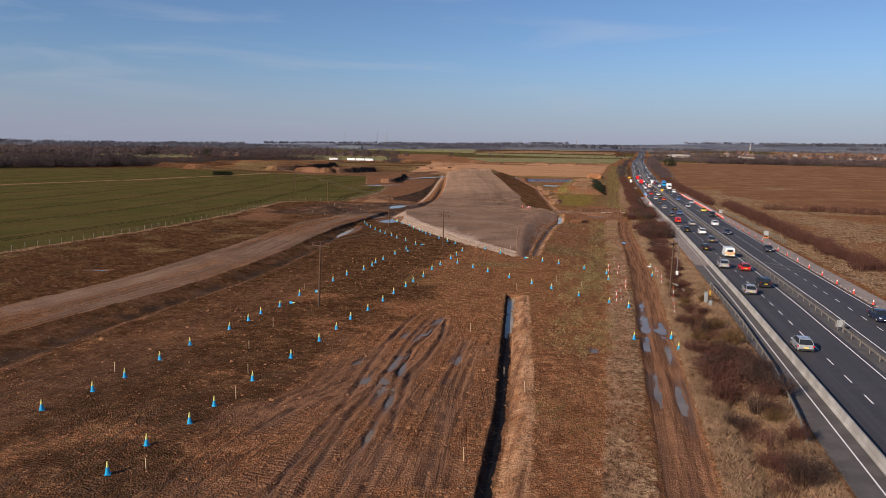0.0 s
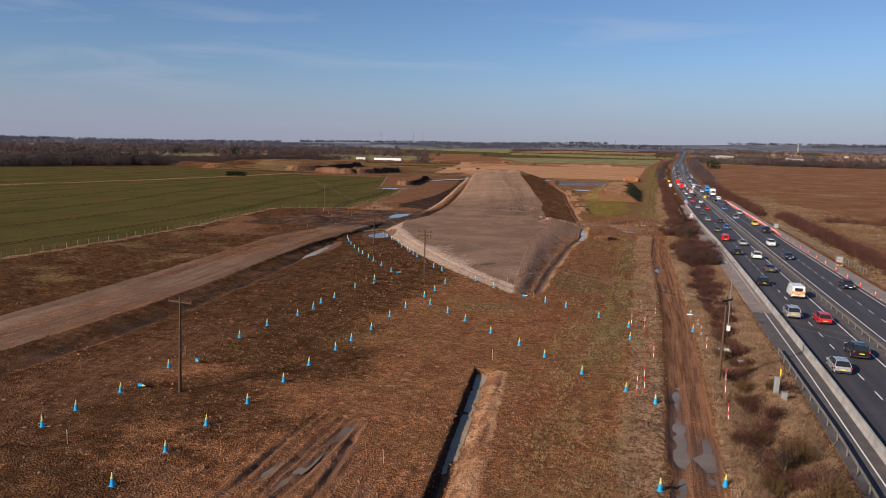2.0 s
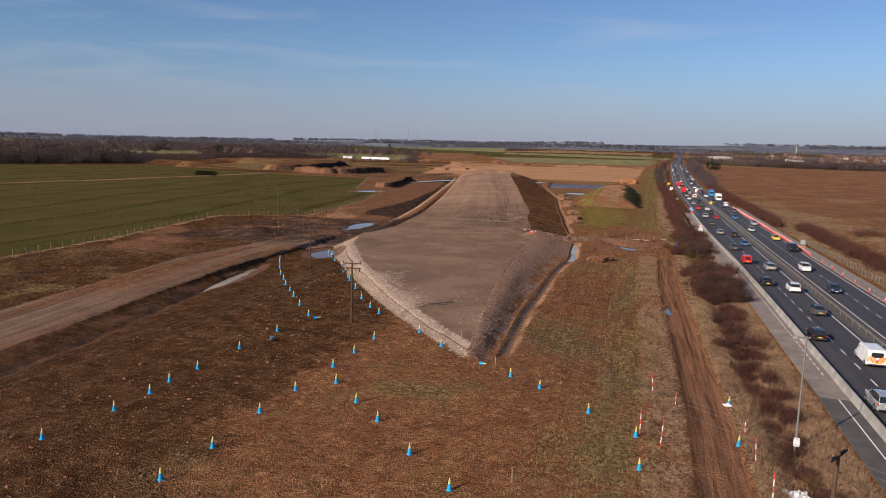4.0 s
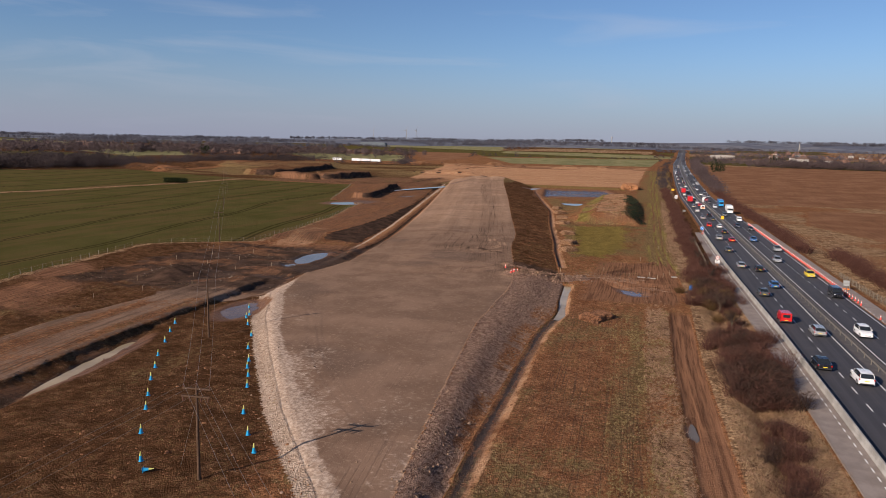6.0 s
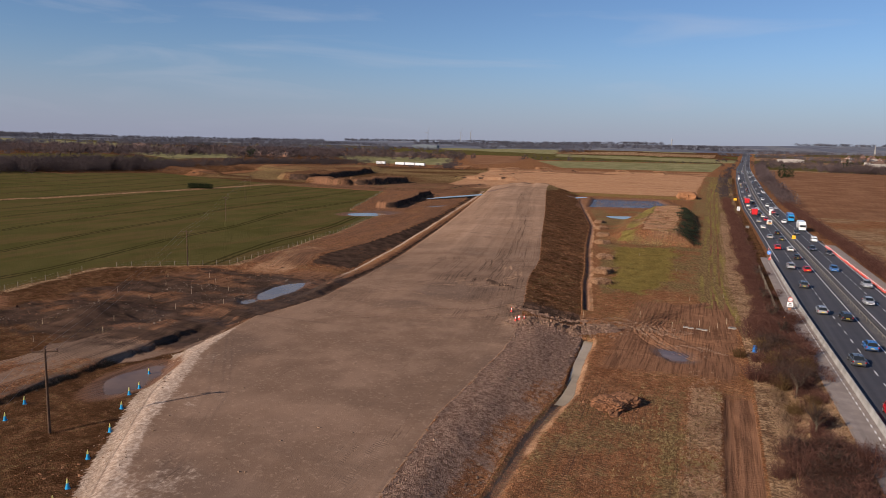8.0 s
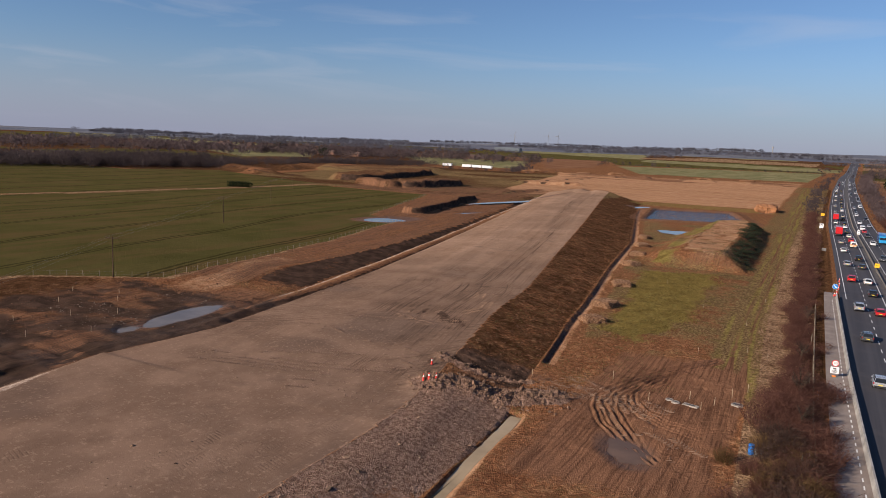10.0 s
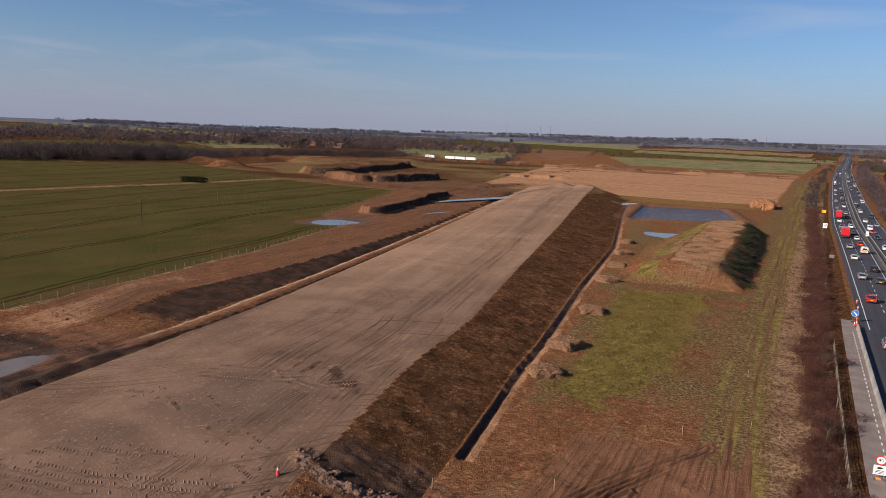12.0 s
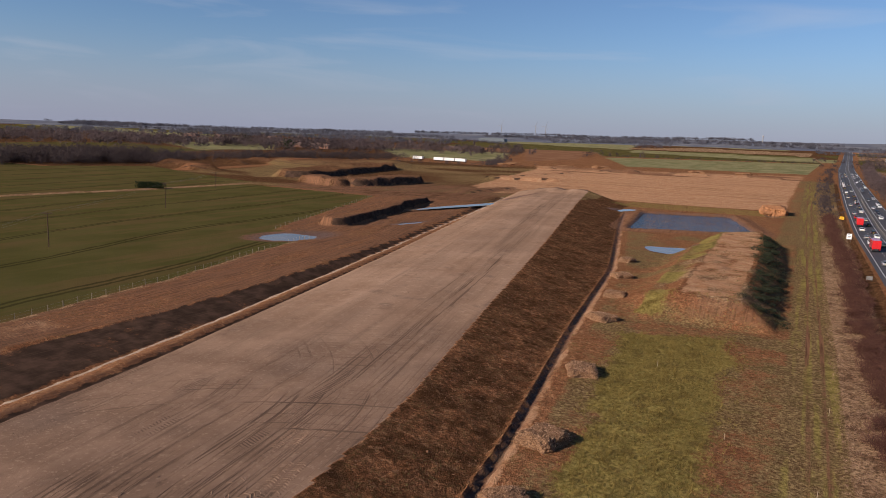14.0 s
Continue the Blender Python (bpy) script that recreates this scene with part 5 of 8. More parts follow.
    for i, (name, label) in enumerate(names):
        q = quads[kind == i]
        used, inv = np.unique(q, return_inverse=True)
        me = bpy.data.meshes.new(name)
        me.vertices.add(len(used))
        me.vertices.foreach_set("co", co[used].astype(np.float32).ravel())
        me.loops.add(q.size)
        me.loops.foreach_set("vertex_index", inv.astype(np.int32).ravel())
        me.polygons.add(len(q))
        me.polygons.foreach_set("loop_start", np.arange(0, q.size, 4, dtype=np.int32))
        me.update(calc_edges=True)
        me.polygons.foreach_set("use_smooth", np.ones(len(q), bool))
        for n, values in layers.items():
            a = me.attributes.new(n, "FLOAT_COLOR", "POINT")
            a.data.foreach_set("color", values[used].astype(np.float32).ravel())
        a = me.attributes.new("lat", "FLOAT", "POINT")
        a.data.foreach_set("value", flat[used].astype(np.float32))
        me.materials.append(HAZED_HILLS if name == "backdrop" else EARTH)
        tagged(new(name, me), label, name.replace("_", " "), kind="structure")


build_ground()


# ---- water ----
def water_sheet(name, ring, z, material, label, category):
    verts = [(x, y, z) for x, y in ring]
    cx, cy = sum(v[0] for v in verts) / len(verts), sum(v[1] for v in verts) / len(verts)
    n = len(verts)
    ob = raw(name, verts + [(cx, cy, z)], [(i, (i + 1) % n, n) for i in range(n)], material)
    return tagged(ob, label, category, kind="structure")


def pool_ring(px, py, ln, wd, turn, grow):
    out = []
    for i in range(36):
        a = i / 36 * math.tau
        k = grow * (1 + 0.10 * math.sin(3 * a + px) + 0.07 * math.sin(5 * a + py))
        u, v = wd * k * math.cos(a), ln * k * math.sin(a)
        c, s = math.cos(radians(turn)), math.sin(radians(turn))
        out.append((px + c * u - s * v, py + s * u + c * v))
    return out


for px, py, ln, wd, turn, _ in POOLS:
    ring = pool_ring(px, py, ln, wd, turn, 1.28 if wd > 1.2 else 1.75)
    xs, ys = np.array([p[0] for p in ring] + [px]), np.array([p[1] for p in ring] + [py])
    inner = pool_ring(px, py, ln, wd, turn, 0.8)
    level = float(np.mean(land(np.array([p[0] for p in inner]), np.array([p[1] for p in inner]))[0])) + (0.0 if wd > 1.2 else -0.005)
    if (px, py) == BASIN:
        level, ring = -0.76, pool_ring(px, py, ln, wd, turn, 1.4)
    water_sheet("puddle", ring, level, THIN_WATER if (px, py) in ((-4.7, 252), (-68.3, 208.5)) else SILT_WATER if 1.5 < wd < 1.7 else MUDDY_WATER, "shallow puddle of brown water on churned earth", "puddle")
water_sheet("pond", [(-65, 514), (-74, 590), (-34, 604), (-17, 534)], -0.95, POND_WATER, "still grey-blue pond in an earth basin", "pond")
rows = [(trench_mid(y) - 0.75, trench_mid(y) + 0.05 + 0.4 * (y - 66) / 37, y) for y in np.linspace(80, 103.4, 24)]
water_sheet("trench_water", [(a, y) for a, b, y in rows] + [(b, y) for a, b, y in reversed(rows)], -0.53, SILT_WATER, "thin brown water in the trench floor", "water")
rows = [(drain_line(y) + 0.2, drain_line(y) + 1.7, y) for y in np.linspace(224, 254.6, 10)]
water_sheet("drain_water", [(a, y) for a, b, y in rows] + [(b, y) for a, b, y in reversed(rows)], -1.02, SILT_WATER, "strip of greenish silty water in the drain", "water")
rows = [(drain_line(y) + 0.2, drain_line(y) + 1.7, y) for y in np.linspace(275.5, 560, 88)]
water_sheet("drain_water", [(a, y) for a, b, y in rows] + [(b, y) for a, b, y in reversed(rows)], -1.42, MUDDY_WATER, "thin water in the drain along the slope", "water")


# ---- main road ----
def ribbon(name, left, right, ys, z, material, parent=None, thick=0.0):
    """A strip between two lines; its top follows the road, and it has sides where thick."""
    verts, faces = [], []
    for y in ys:
        a, b = left(y), right(y)
        h = z + road_z(y)
        verts += [(a, y, h), (b, y, h), (a, y, h - thick), (b, y, h - thick)]
    for i in range(len(ys) - 1):
        p, q = 4 * i, 4 * i + 4
        faces.append((p, p + 1, q + 1, q))
        if thick:
            faces += [(p + 2, p, q, q + 2), (p + 1, p + 3, q + 3, q + 1)]
    return raw(name, verts, faces, material, parent)


FAR_Y = np.linspace(0, 3000, 301)
FAR_Z = land(lane_line(FAR_Y) + 7, FAR_Y)[0] + 0.12


def road_z(y):
    return float(np.interp(y, FAR_Y, FAR_Z)) if y > 600 else 0.0


YS = list(np.arange(-200, 600, 10.0)) + list(np.arange(600, 2600, 25.0))
road = empty("road", "dark asphalt dual carriageway with white markings", "road", kind="structure")
ribbon("carriageway", lambda y: min(wall_line(y) + 0.25, lane_line(y) - 4.0) if y < 358 else lane_line(y) - 4.9, lambda y: lane_line(y) + 4.35, YS, 0.02, ASPHALT, road, 0.2)
ribbon("carriageway", lambda y: lane_line(y) + 6.9, lambda y: lane_line(y) + 14.6, YS, 0.02, ASPHALT, road, 0.2)
ribbon("central_reserve", lambda y: lane_line(y) + 4.33, lambda y: lane_line(y) + 6.92, YS, -0.02, HARDSTRIP, road, 0.2)
for off in (3.72, 7.25, 14.05):
    ribbon("edge_line", lambda y: lane_line(y) + off - 0.08, lambda y: lane_line(y) + off + 0.08, YS, 0.026, ROAD_PAINT, road)
ribbon("edge_line", lambda y: lane_line(y) - 3.72, lambda y: lane_line(y) - 3.57, [y for y in YS if y >= 360], 0.026, ROAD_PAINT, road)
dash_mesh = None
for off in (0.0, 10.65):
    y = -60.0
    while y < 760:
        if dash_mesh is None:
            ob = raw("lane_dash", [(-0.07, 0, 0), (0.07, 0, 0), (0.07, 2.4, 0), (-0.07, 2.4, 0)], [(0, 1, 2, 3)], ROAD_PAINT, road)
            dash_mesh = ob.data
        else:
            ob = new("lane_dash", dash_mesh)
            ob.parent = road
        ob.location = (lane_line(y) + off, y, 0.026 + road_z(y))
        ob.rotation_euler = (0, 0, -math.atan((lane_line(y + 5) - lane_line(y)) / 5))
        y += 6.6 if y > 500 else 6.0
# hard strip and footway behind the concrete wall
strip = tagged(ribbon("pavement", lambda y: wall_line(y) - ip(y, (-60, 3.3), (200, 3.0), (228, 3.4), (240, 4.1)), lambda y: wall_line(y) + 0.3, [y for y in np.arange(-60, 152, 6)], 0.02, HARDSTRIP, None, 0.2),
               "dark asphalt hard strip behind a concrete barrier", "pavement", kind="structure")
foot = tagged(ribbon("footway", lambda y: wall_line(y) - ip(y, (144, 3.0), (200, 3.3), (240, 3.5), (290, 3.0), (358, 2.5)), lambda y: wall_line(y) + 0.3, [y for y in np.arange(144, 372, 6)], 0.03, FOOTWAY, None, 0.2),
              "worn pale footway behind a concrete barrier", "pavement", kind="structure")
ribbon("edge_line", lambda y: wall_line(y) - 1.35, lambda y: wall_line(y) - 1.22, [y for y in np.arange(-60, 152, 6)], 0.027, ROAD_PAINT, strip)
for y in np.arange(152, 356, 1.9):
    x = wall_line(y) - 0.9
    raw("kerb_dash", [(x - 0.07, y, 0.037), (x + 0.07, y, 0.037), (x + 0.07, y + 0.95, 0.037), (x - 0.07, y + 0.95, 0.037)], [(0, 1, 2, 3)], ROAD_PAINT, foot)
far_path = tagged(ribbon("footway", lambda y: lane_line(y) + 15.0, lambda y: lane_line(y) + 17.9, list(np.arange(-60, 420, 10)), 0.02, FOOTWAY, None, 0.2),
                  "pale footway beside the far carriageway", "pavement", kind="structure")
for y in np.arange(90, 420, 2.4):
    x = lane_line(y) + 15.15
    raw("kerb_dash", [(x - 0.06, y, 0.032), (x + 0.06, y, 0.032), (x + 0.06, y + 1.1, 0.032), (x - 0.06, y + 1.1, 0.032)], [(0, 1, 2, 3)], ROAD_PAINT, far_path)


def barrier_block(length):
    """Precast wall unit: battered foot, straight stem, chamfered top."""
    bm = bmesh.new()
    prof = [(-0.26, 0), (-0.26, 0.12), (-0.15, 0.30), (-0.12, 0.78), (-0.09, 0.82), (0.09, 0.82), (0.12, 0.78), (0.15, 0.30), (0.26, 0.12), (0.26, 0)]
    rings = [[bm.verts.new((x, y, z)) for x, z in prof] for y in (0.02, length - 0.02)]
    n = len(prof)
    for i in range(n):
        bm.faces.new((rings[0][i], rings[0][(i + 1) % n], rings[1][(i + 1) % n], rings[1][i]))
    bm.faces.new(rings[0])
    bm.faces.new(list(reversed(rings[1])))
    bmesh.ops.recalc_face_normals(bm, faces=bm.faces)
    return bm


first = None
for y in np.arange(-40, 360, 8.0):
    if first is None:
        first = tagged(part("concrete_barrier", barrier_block(8.0), CONCRETE), "pale precast concrete barrier unit on the carriageway edge", "barrier", "barrier units along the carriageway")
        ob = first
    else:
        ob = copy_thing(first, Matrix())
    a, b = wall_line(y), wall_line(y + 8)
    ob.matrix_basis = pose(a, y, 0.02, 0, 0, -math.degrees(math.atan((b - a) / 8)))


def rail_run(name, xf, ys, label, material, high=0.62, gap=3.0):
    """Steel safety fence: corrugated beam on posts."""
    thing = empty(name, label, "guardrail", kind="structure")
    prof = [(-0.03, high - 0.15), (0.04, high - 0.11), (0.04, high - 0.05), (-0.02, high), (0.04, high + 0.05), (0.04, high + 0.11), (-0.03, high + 0.15)]
    verts, faces, n = [], [], len(prof)
    for y in ys:
        for px, pz in prof:
            verts.append((xf(y) + px, y, pz + road_z(y) + (0.0)))
    for i in range(len(ys) - 1):
        for j in range(n - 1):
            faces.append((i * n + j, i * n + j + 1, (i + 1) * n + j + 1, (i + 1) * n + j))
    raw("rail_beam", verts, faces, material, thing)
    mesh = None
    for y in np.arange(ys[0], ys[-1], gap):
        if mesh is None:
            post = box_part("rail_post", (-0.05, -0.05, -0.3, 0.05, 0.05, high + 0.12), material, thing, 0.01)
            mesh = post.data
        else:
            post = new("rail_post", mesh)
            post.parent = thing
        post.location = (xf(y) - 0.07, y, road_z(y))
    return thing


rail_run("guardrail", lambda y: lane_line(y) + 5.35, list(np.arange(-60, 760, 8.0)), "weathered steel safety fence along the central reserve", DULL_STEEL, gap=3.2)
rail_run("guardrail", lambda y: ip(y, (52, 16.0), (60, 16.8), (74, 17.7), (96, 17.9), (122, 17.3)), list(np.arange(54, 124, 4.0)), "grey steel guardrail curving away at its end in dry grass", DULL_STEEL, gap=3.2)


# ---- plants ----
rng = np.random.default_rng(7)


def sown(n, x0, x1, y0, y1, keep):
    """n tries at random places in a box, kept where keep(x, y) beats a die."""
    x, y = rng.uniform(x0, x1, n), rng.uniform(y0, y1, n)
    ok = rng.uniform(0, 1, n) < keep(x, y)
    return x[ok], y[ok]


def tufts(name, x, y, blades, tall, wide, spread, material, label, category="grass"):
    """Clumps of narrow upright blades as one object."""
    n = len(x)
    z = land(x, y)[0]
    ang = rng.uniform(0, math.tau, (n, blades))
    out = rng.uniform(0.15, 1.0, (n, blades)) * spread
    h = tall * rng.uniform(0.45, 1.15, (n, 1)) * rng.uniform(0.6, 1.1, (n, blades))
    w = wide * rng.uniform(0.6, 1.4, (n, blades))
    bx, by = x[:, None] + np.cos(ang) * out * 0.4, y[:, None] + np.sin(ang) * out * 0.4
    tx, ty = x[:, None] + np.cos(ang) * out * 1.5 + 0.12 * tall, y[:, None] + np.sin(ang) * out * 1.5
    ta = rng.uniform(0, math.tau, (n, blades))
    dx, dy = np.cos(ta) * w / 2, np.sin(ta) * w / 2
    zz = np.broadcast_to(z[:, None] - 0.03, bx.shape)
    v = np.stack([np.stack([bx - dx, by - dy, zz], -1), np.stack([bx + dx, by + dy, zz], -1), np.stack([tx, ty, zz + h], -1)], 2).reshape(-1, 3)
    return triangles(name, v, material, label, category)


def triangles(name, v, material, label="", category="", kind="stuff", parent=None):
    me = bpy.data.meshes.new(name)
    n = len(v)
    me.vertices.add(n)
    me.vertices.foreach_set("co", v.astype(np.float32).ravel())
    me.loops.add(n)
    me.loops.foreach_set("vertex_index", np.arange(n, dtype=np.int32))
    me.polygons.add(n // 3)
    me.polygons.foreach_set("loop_start", np.arange(0, n, 3, dtype=np.int32))
    me.update(calc_edges=True)
    me.materials.append(material)
    ob = new(name, me)
    if parent is not None:
        ob.parent = parent
    return tagged(ob, label, category, kind=kind) if label else ob


def zone_at(x, y, key):
    return land(x, y)[1][key]


def verge_keep(x, y):
    z = land(x, y)[1]
    return z["straw"] * (1 - z["mud"])


x, y = sown(20000, -4, 3.6, 30, 250, lambda x, y: verge_keep(x, y) * 0.9)
tufts("russet_grass", x, y, 10, 0.38, 0.026, 0.34, RUSSET, "russet dead grass and weeds beside the farm track")
x, y = sown(48000, 7.5, 18, 30, 262, lambda x, y: verge_keep(x, y) * 0.95)
half = rng.uniform(0, 1, len(x)) < 0.55
tufts("dry_grass", x[half], y[half], 9, 0.52, 0.03, 0.36, DRY_GRASS, "tall straw-coloured dry grass on the road verge")
tufts("russet_grass", x[~half], y[~half], 9, 0.45, 0.03, 0.34, RUSSET, "russet dead grass on the road verge")
x, y = sown(12000, 2, 7.5, 255, 460, lambda x, y: verge_keep(x, y) * 0.45)
tufts("dry_grass", x, y, 8, 0.3, 0.028, 0.34, RUSSET, "straw-coloured dry grass beside the grass track")
x, y = sown(14000, -58, 1, 28, 235, lambda x, y: 0.75 * (zone_at(x, y, "stubble") * (1 - np.clip(zone_at(x, y, "mud") + zone_at(x, y, "orange") + zone_at(x, y, "dark"), 0, 1))) * step(grain(x, y, 7, 201), -0.55, 0.5))
tufts("stubble", x, y, 5, 0.14, 0.03, 0.22, foliage_material("stubble_straw", (0.085, 0.052, 0.02), (0.22, 0.150, 0.062)), "thin pale stubble over brown soil")
x, y = sown(16000, -13, 0.5, 100, 232, lambda x, y: 0.8 * step(grain(x * 2.5, y * 0.35, 2.4, 205), -0.1, 0.6) * step(x, -12, -3))
tufts("dry_grass", x, y, 5, 0.24, 0.045, 0.22, foliage_material("thin_grass", (0.20, 0.140, 0.055), (0.42, 0.310, 0.150)), "rows of pale dry grass in the worked field")
x, y = sown(34000, -17, 2, 72, 236, lambda x, y: 0.85 * step(grain(x * 1.6, y * 0.5, 2.6, 211) + 0.6 * grain(x, y, 11, 212), -0.25, 0.6) * (1 - 0.8 * step(y, 125, 150) * (1 - step(x, -6, -3))) * step(x - trench_mid(np.minimum(y, 103)), 4.0, 7.0) * (zone_at(x, y, "mud") < 0.4))
tufts("rough_grass", x, y, 6, 0.30, 0.05, 0.26, foliage_material("field_grass", (0.20, 0.140, 0.058), (0.44, 0.330, 0.160)), "patchy pale olive grass between the trench and the track")
x, y = sown(22000, -50, -16, 95, 235, lambda x, y: 0.45 * step(x, -50, -40) * step(grain(x, y, 3.0, 213) + 0.7 * grain(x, y, 14, 214), -0.2, 0.6) * (zone_at(x, y, "fill") < 0.2) * (zone_at(x, y, "clod") < 0.2) * (zone_at(x, y, "dark") < 0.3))
tufts("rough_grass", x, y, 5, 0.20, 0.05, 0.24, foliage_material("thin_field_grass", (0.17, 0.115, 0.045), (0.34, 0.245, 0.105)), "thin olive grass over brown soil round the fill")
x, y = sown(22000, -32, -7, 290, 392, lambda x, y: np.clip(zone_at(x, y, "lush"), 0, 1) * 0.85)
tufts("green_grass", x, y, 6, 0.42, 0.07, 0.32, GREEN_GRASS, "rough green grass patch on brown ground")
x, y = sown(26000, -36, -4, 272, 520, lambda x, y: 0.5 * step(grain(x, y, 9, 207), -0.3, 0.5) * (inside(x, y, POND) < -6))
tufts("rough_grass", x, y, 4, 0.26, 0.07, 0.28, foliage_material("olive_grass", (0.085, 0.066, 0.022), (0.18, 0.135, 0.05)), "sparse olive grass on rough ground and the mound")
x, y = sown(14000, -116, -86, 60, 225, lambda x, y: 0.6 * step(grain(x, y, 6, 209), -0.3, 0.5))
tufts("rough_grass", x, y, 4, 0.26, 0.08, 0.30, foliage_material("brown_grass", (0.12, 0.075, 0.035), (0.22, 0.15, 0.07)), "dull brown grass on the rough band by the field")
x, y = sown(15000, 40, 75, 90, 420, lambda x, y: 0.7 * zone_at(x, y, "straw"))
tufts("dry_grass", x, y, 4, 0.45, 0.09, 0.35, DRY_GRASS, "dry grass on the verge past the road")


def twig_mesh(name, seed, rad, tall, n, material, width=0.03, drop=0.35):
    """A leafless shrub: stems from a spread foot, each with side twigs."""
    g = np.random.default_rng(seed)
    out = []
    for i in range(n):
        a, s = g.uniform(0, math.tau), math.sqrt(g.uniform(0, 1))
        foot = np.array([math.cos(a) * s * rad * 0.55, math.sin(a) * s * rad * 0.55, 0.0])
        h = tall * g.uniform(0.55, 1.0) * (1 - drop * s * s)
        tip = np.array([math.cos(a) * s * rad + g.normal(0, 0.15), math.sin(a) * s * rad + g.normal(0, 0.15), h])
        w = g.normal(0, 1, 3)
        w = w / np.linalg.norm(w) * width
        out += [foot - w, foot + w, tip]
        for _ in range(4):
            k = g.uniform(0.3, 0.95)
            p = foot + (tip - foot) * k
            q = p + np.array([g.normal(0, 0.35), g.normal(0, 0.35), g.uniform(0.05, 0.45)]) * (0.4 + 0.25 * tall)
            w2 = g.normal(0, 1, 3)
            w2 = w2 / np.linalg.norm(w2) * width * 0.7
            out += [p - w2, p + w2, q]
    me_ob = triangles(name, np.array(out), material, kind="")
    me = me_ob.data
    bpy.data.objects.remove(me_ob)
    return me


SHRUBS = {
    "red": [twig_mesh("shrub", s, 1.5, 2.0, 170, TWIG_RED) for s in (11, 12, 13)],
    "grey": [twig_mesh("shrub", s, 1.6, 2.6, 170, TWIG_GREY) for s in (21, 22, 23)],
    "tan": [twig_mesh("shrub", s, 1.3, 2.2, 150, TWIG_TAN) for s in (31, 32)],
}
SHRUB_LABEL = {"red": "leafless red-brown shrub in dry grass", "grey": "leafless grey-brown hedge shrub beside the road", "tan": "leafless tan shrub in dry grass"}


HEDGE = []
BUSHES = [0]


def hedge_clump(kind, x, y, size):
    """Adds a shrub to the joined hedge of the distance."""
    me = SHRUBS[kind][int(rng.integers(len(SHRUBS[kind])))]
    v = np.empty(len(me.vertices) * 3, np.float32)
    me.vertices.foreach_get("co", v)
    v = v.reshape(-1, 3, 3)[::3].reshape(-1, 3) * size * np.array([1.15, 1.15, 1.0])
    a = rng.uniform(0, math.tau)
    c, s = math.cos(a), math.sin(a)
    HEDGE.append(np.stack([v[:, 0] * c - v[:, 1] * s + x, v[:, 0] * s + v[:, 1] * c + y, v[:, 2] + ground_z(x, y) - 0.05], -1))


def shrub(kind, x, y, size=1.0, group="shrubs along the road verge"):
    BUSHES[0] += 1
    if y > 262 or x > 30 or BUSHES[0] % 5 in (1, 3):
        return hedge_clump(kind, x, y, size)
    me = SHRUBS[kind][int(rng.integers(len(SHRUBS[kind])))]
    ob = tagged(new("shrub", me), SHRUB_LABEL[kind], "shrub", group)
    ob.matrix_basis = Matrix.LocRotScale((x, y, ground_z(x, y) - 0.05), Euler((0, 0, rng.uniform(0, 6.28))), (size * rng.uniform(0.85, 1.15), size * rng.uniform(0.85, 1.15), size * rng.uniform(0.8, 1.1)))
    return ob


for y0, y1, gap, spread, kinds, size in ((46, 62, 1.4, 2.8, "tan grey red", 0.9), (64, 81, 0.55, 3.0, "red grey red", 1.1), (82, 95, 0.9, 2.8, "tan tan red", 1.0), (96, 116, 1.1, 2.4, "red red tan", 0.75),
                                         (116, 138, 1.3, 2.0, "red red tan", 0.75), (138, 158, 1.1, 2.2, "red", 0.85), (158, 186, 0.8, 2.4, "red red grey", 0.9), (190, 222, 0.16, 3.6, "red grey grey", 1.15), (226, 242, 0.8, 2.6, "tan red", 0.9), (243, 284, 0.22, 3.8, "grey tan red", 1.2),
                                         (262, 352, 0.5, 2.6, "red red tan", 0.9), (352, 440, 0.6, 2.6, "red", 1.0), (440, 640, 1.6, 2.6, "grey red", 1.2)):
    names = kinds.split()
    for yy in np.arange(y0, y1, gap):
        mid = ip(yy, (50, 13.6), (110, 12.6), (185, 11.6), (205, 12.6), (225, 11.4), (262, 11.0), (300, 9.6), (440, 8.4), (560, 6.8), (640, 6.0))
        shrub(names[int(rng.integers(len(names)))], mid + rng.normal(0, spread * 0.45), yy + rng.uniform(-0.6, 0.6), size * rng.uniform(0.75, 1.2))
for y0, y1, gap, xm, wide, size in ((150, 330, 1.1, 27.5, 2.2, 1.3), (330, 470, 1.6, 20.5, 1.3, 1.5), (470, 640, 3.0, 20.5, 2.0, 1.7)):
    for yy in np.arange(y0, y1, gap):
        shrub("grey red".split()[int(rng.integers(2))], lane_line(yy) + xm + rng.normal(0, wide * 0.6), yy, size * rng.uniform(0.8, 1.25), "hedge shrubs past the road")
for xx in np.arange(62, 150, 2.2):
    shrub("grey", xx, 318 - 0.30 * (xx - 62) + rng.normal(0, 1.5), 1.4 * rng.uniform(0.8, 1.2), "hedge shrubs past the road")


triangles("hedge", np.concatenate(HEDGE), TWIG_RED, "leafless red-brown hedge along the road", "hedge")


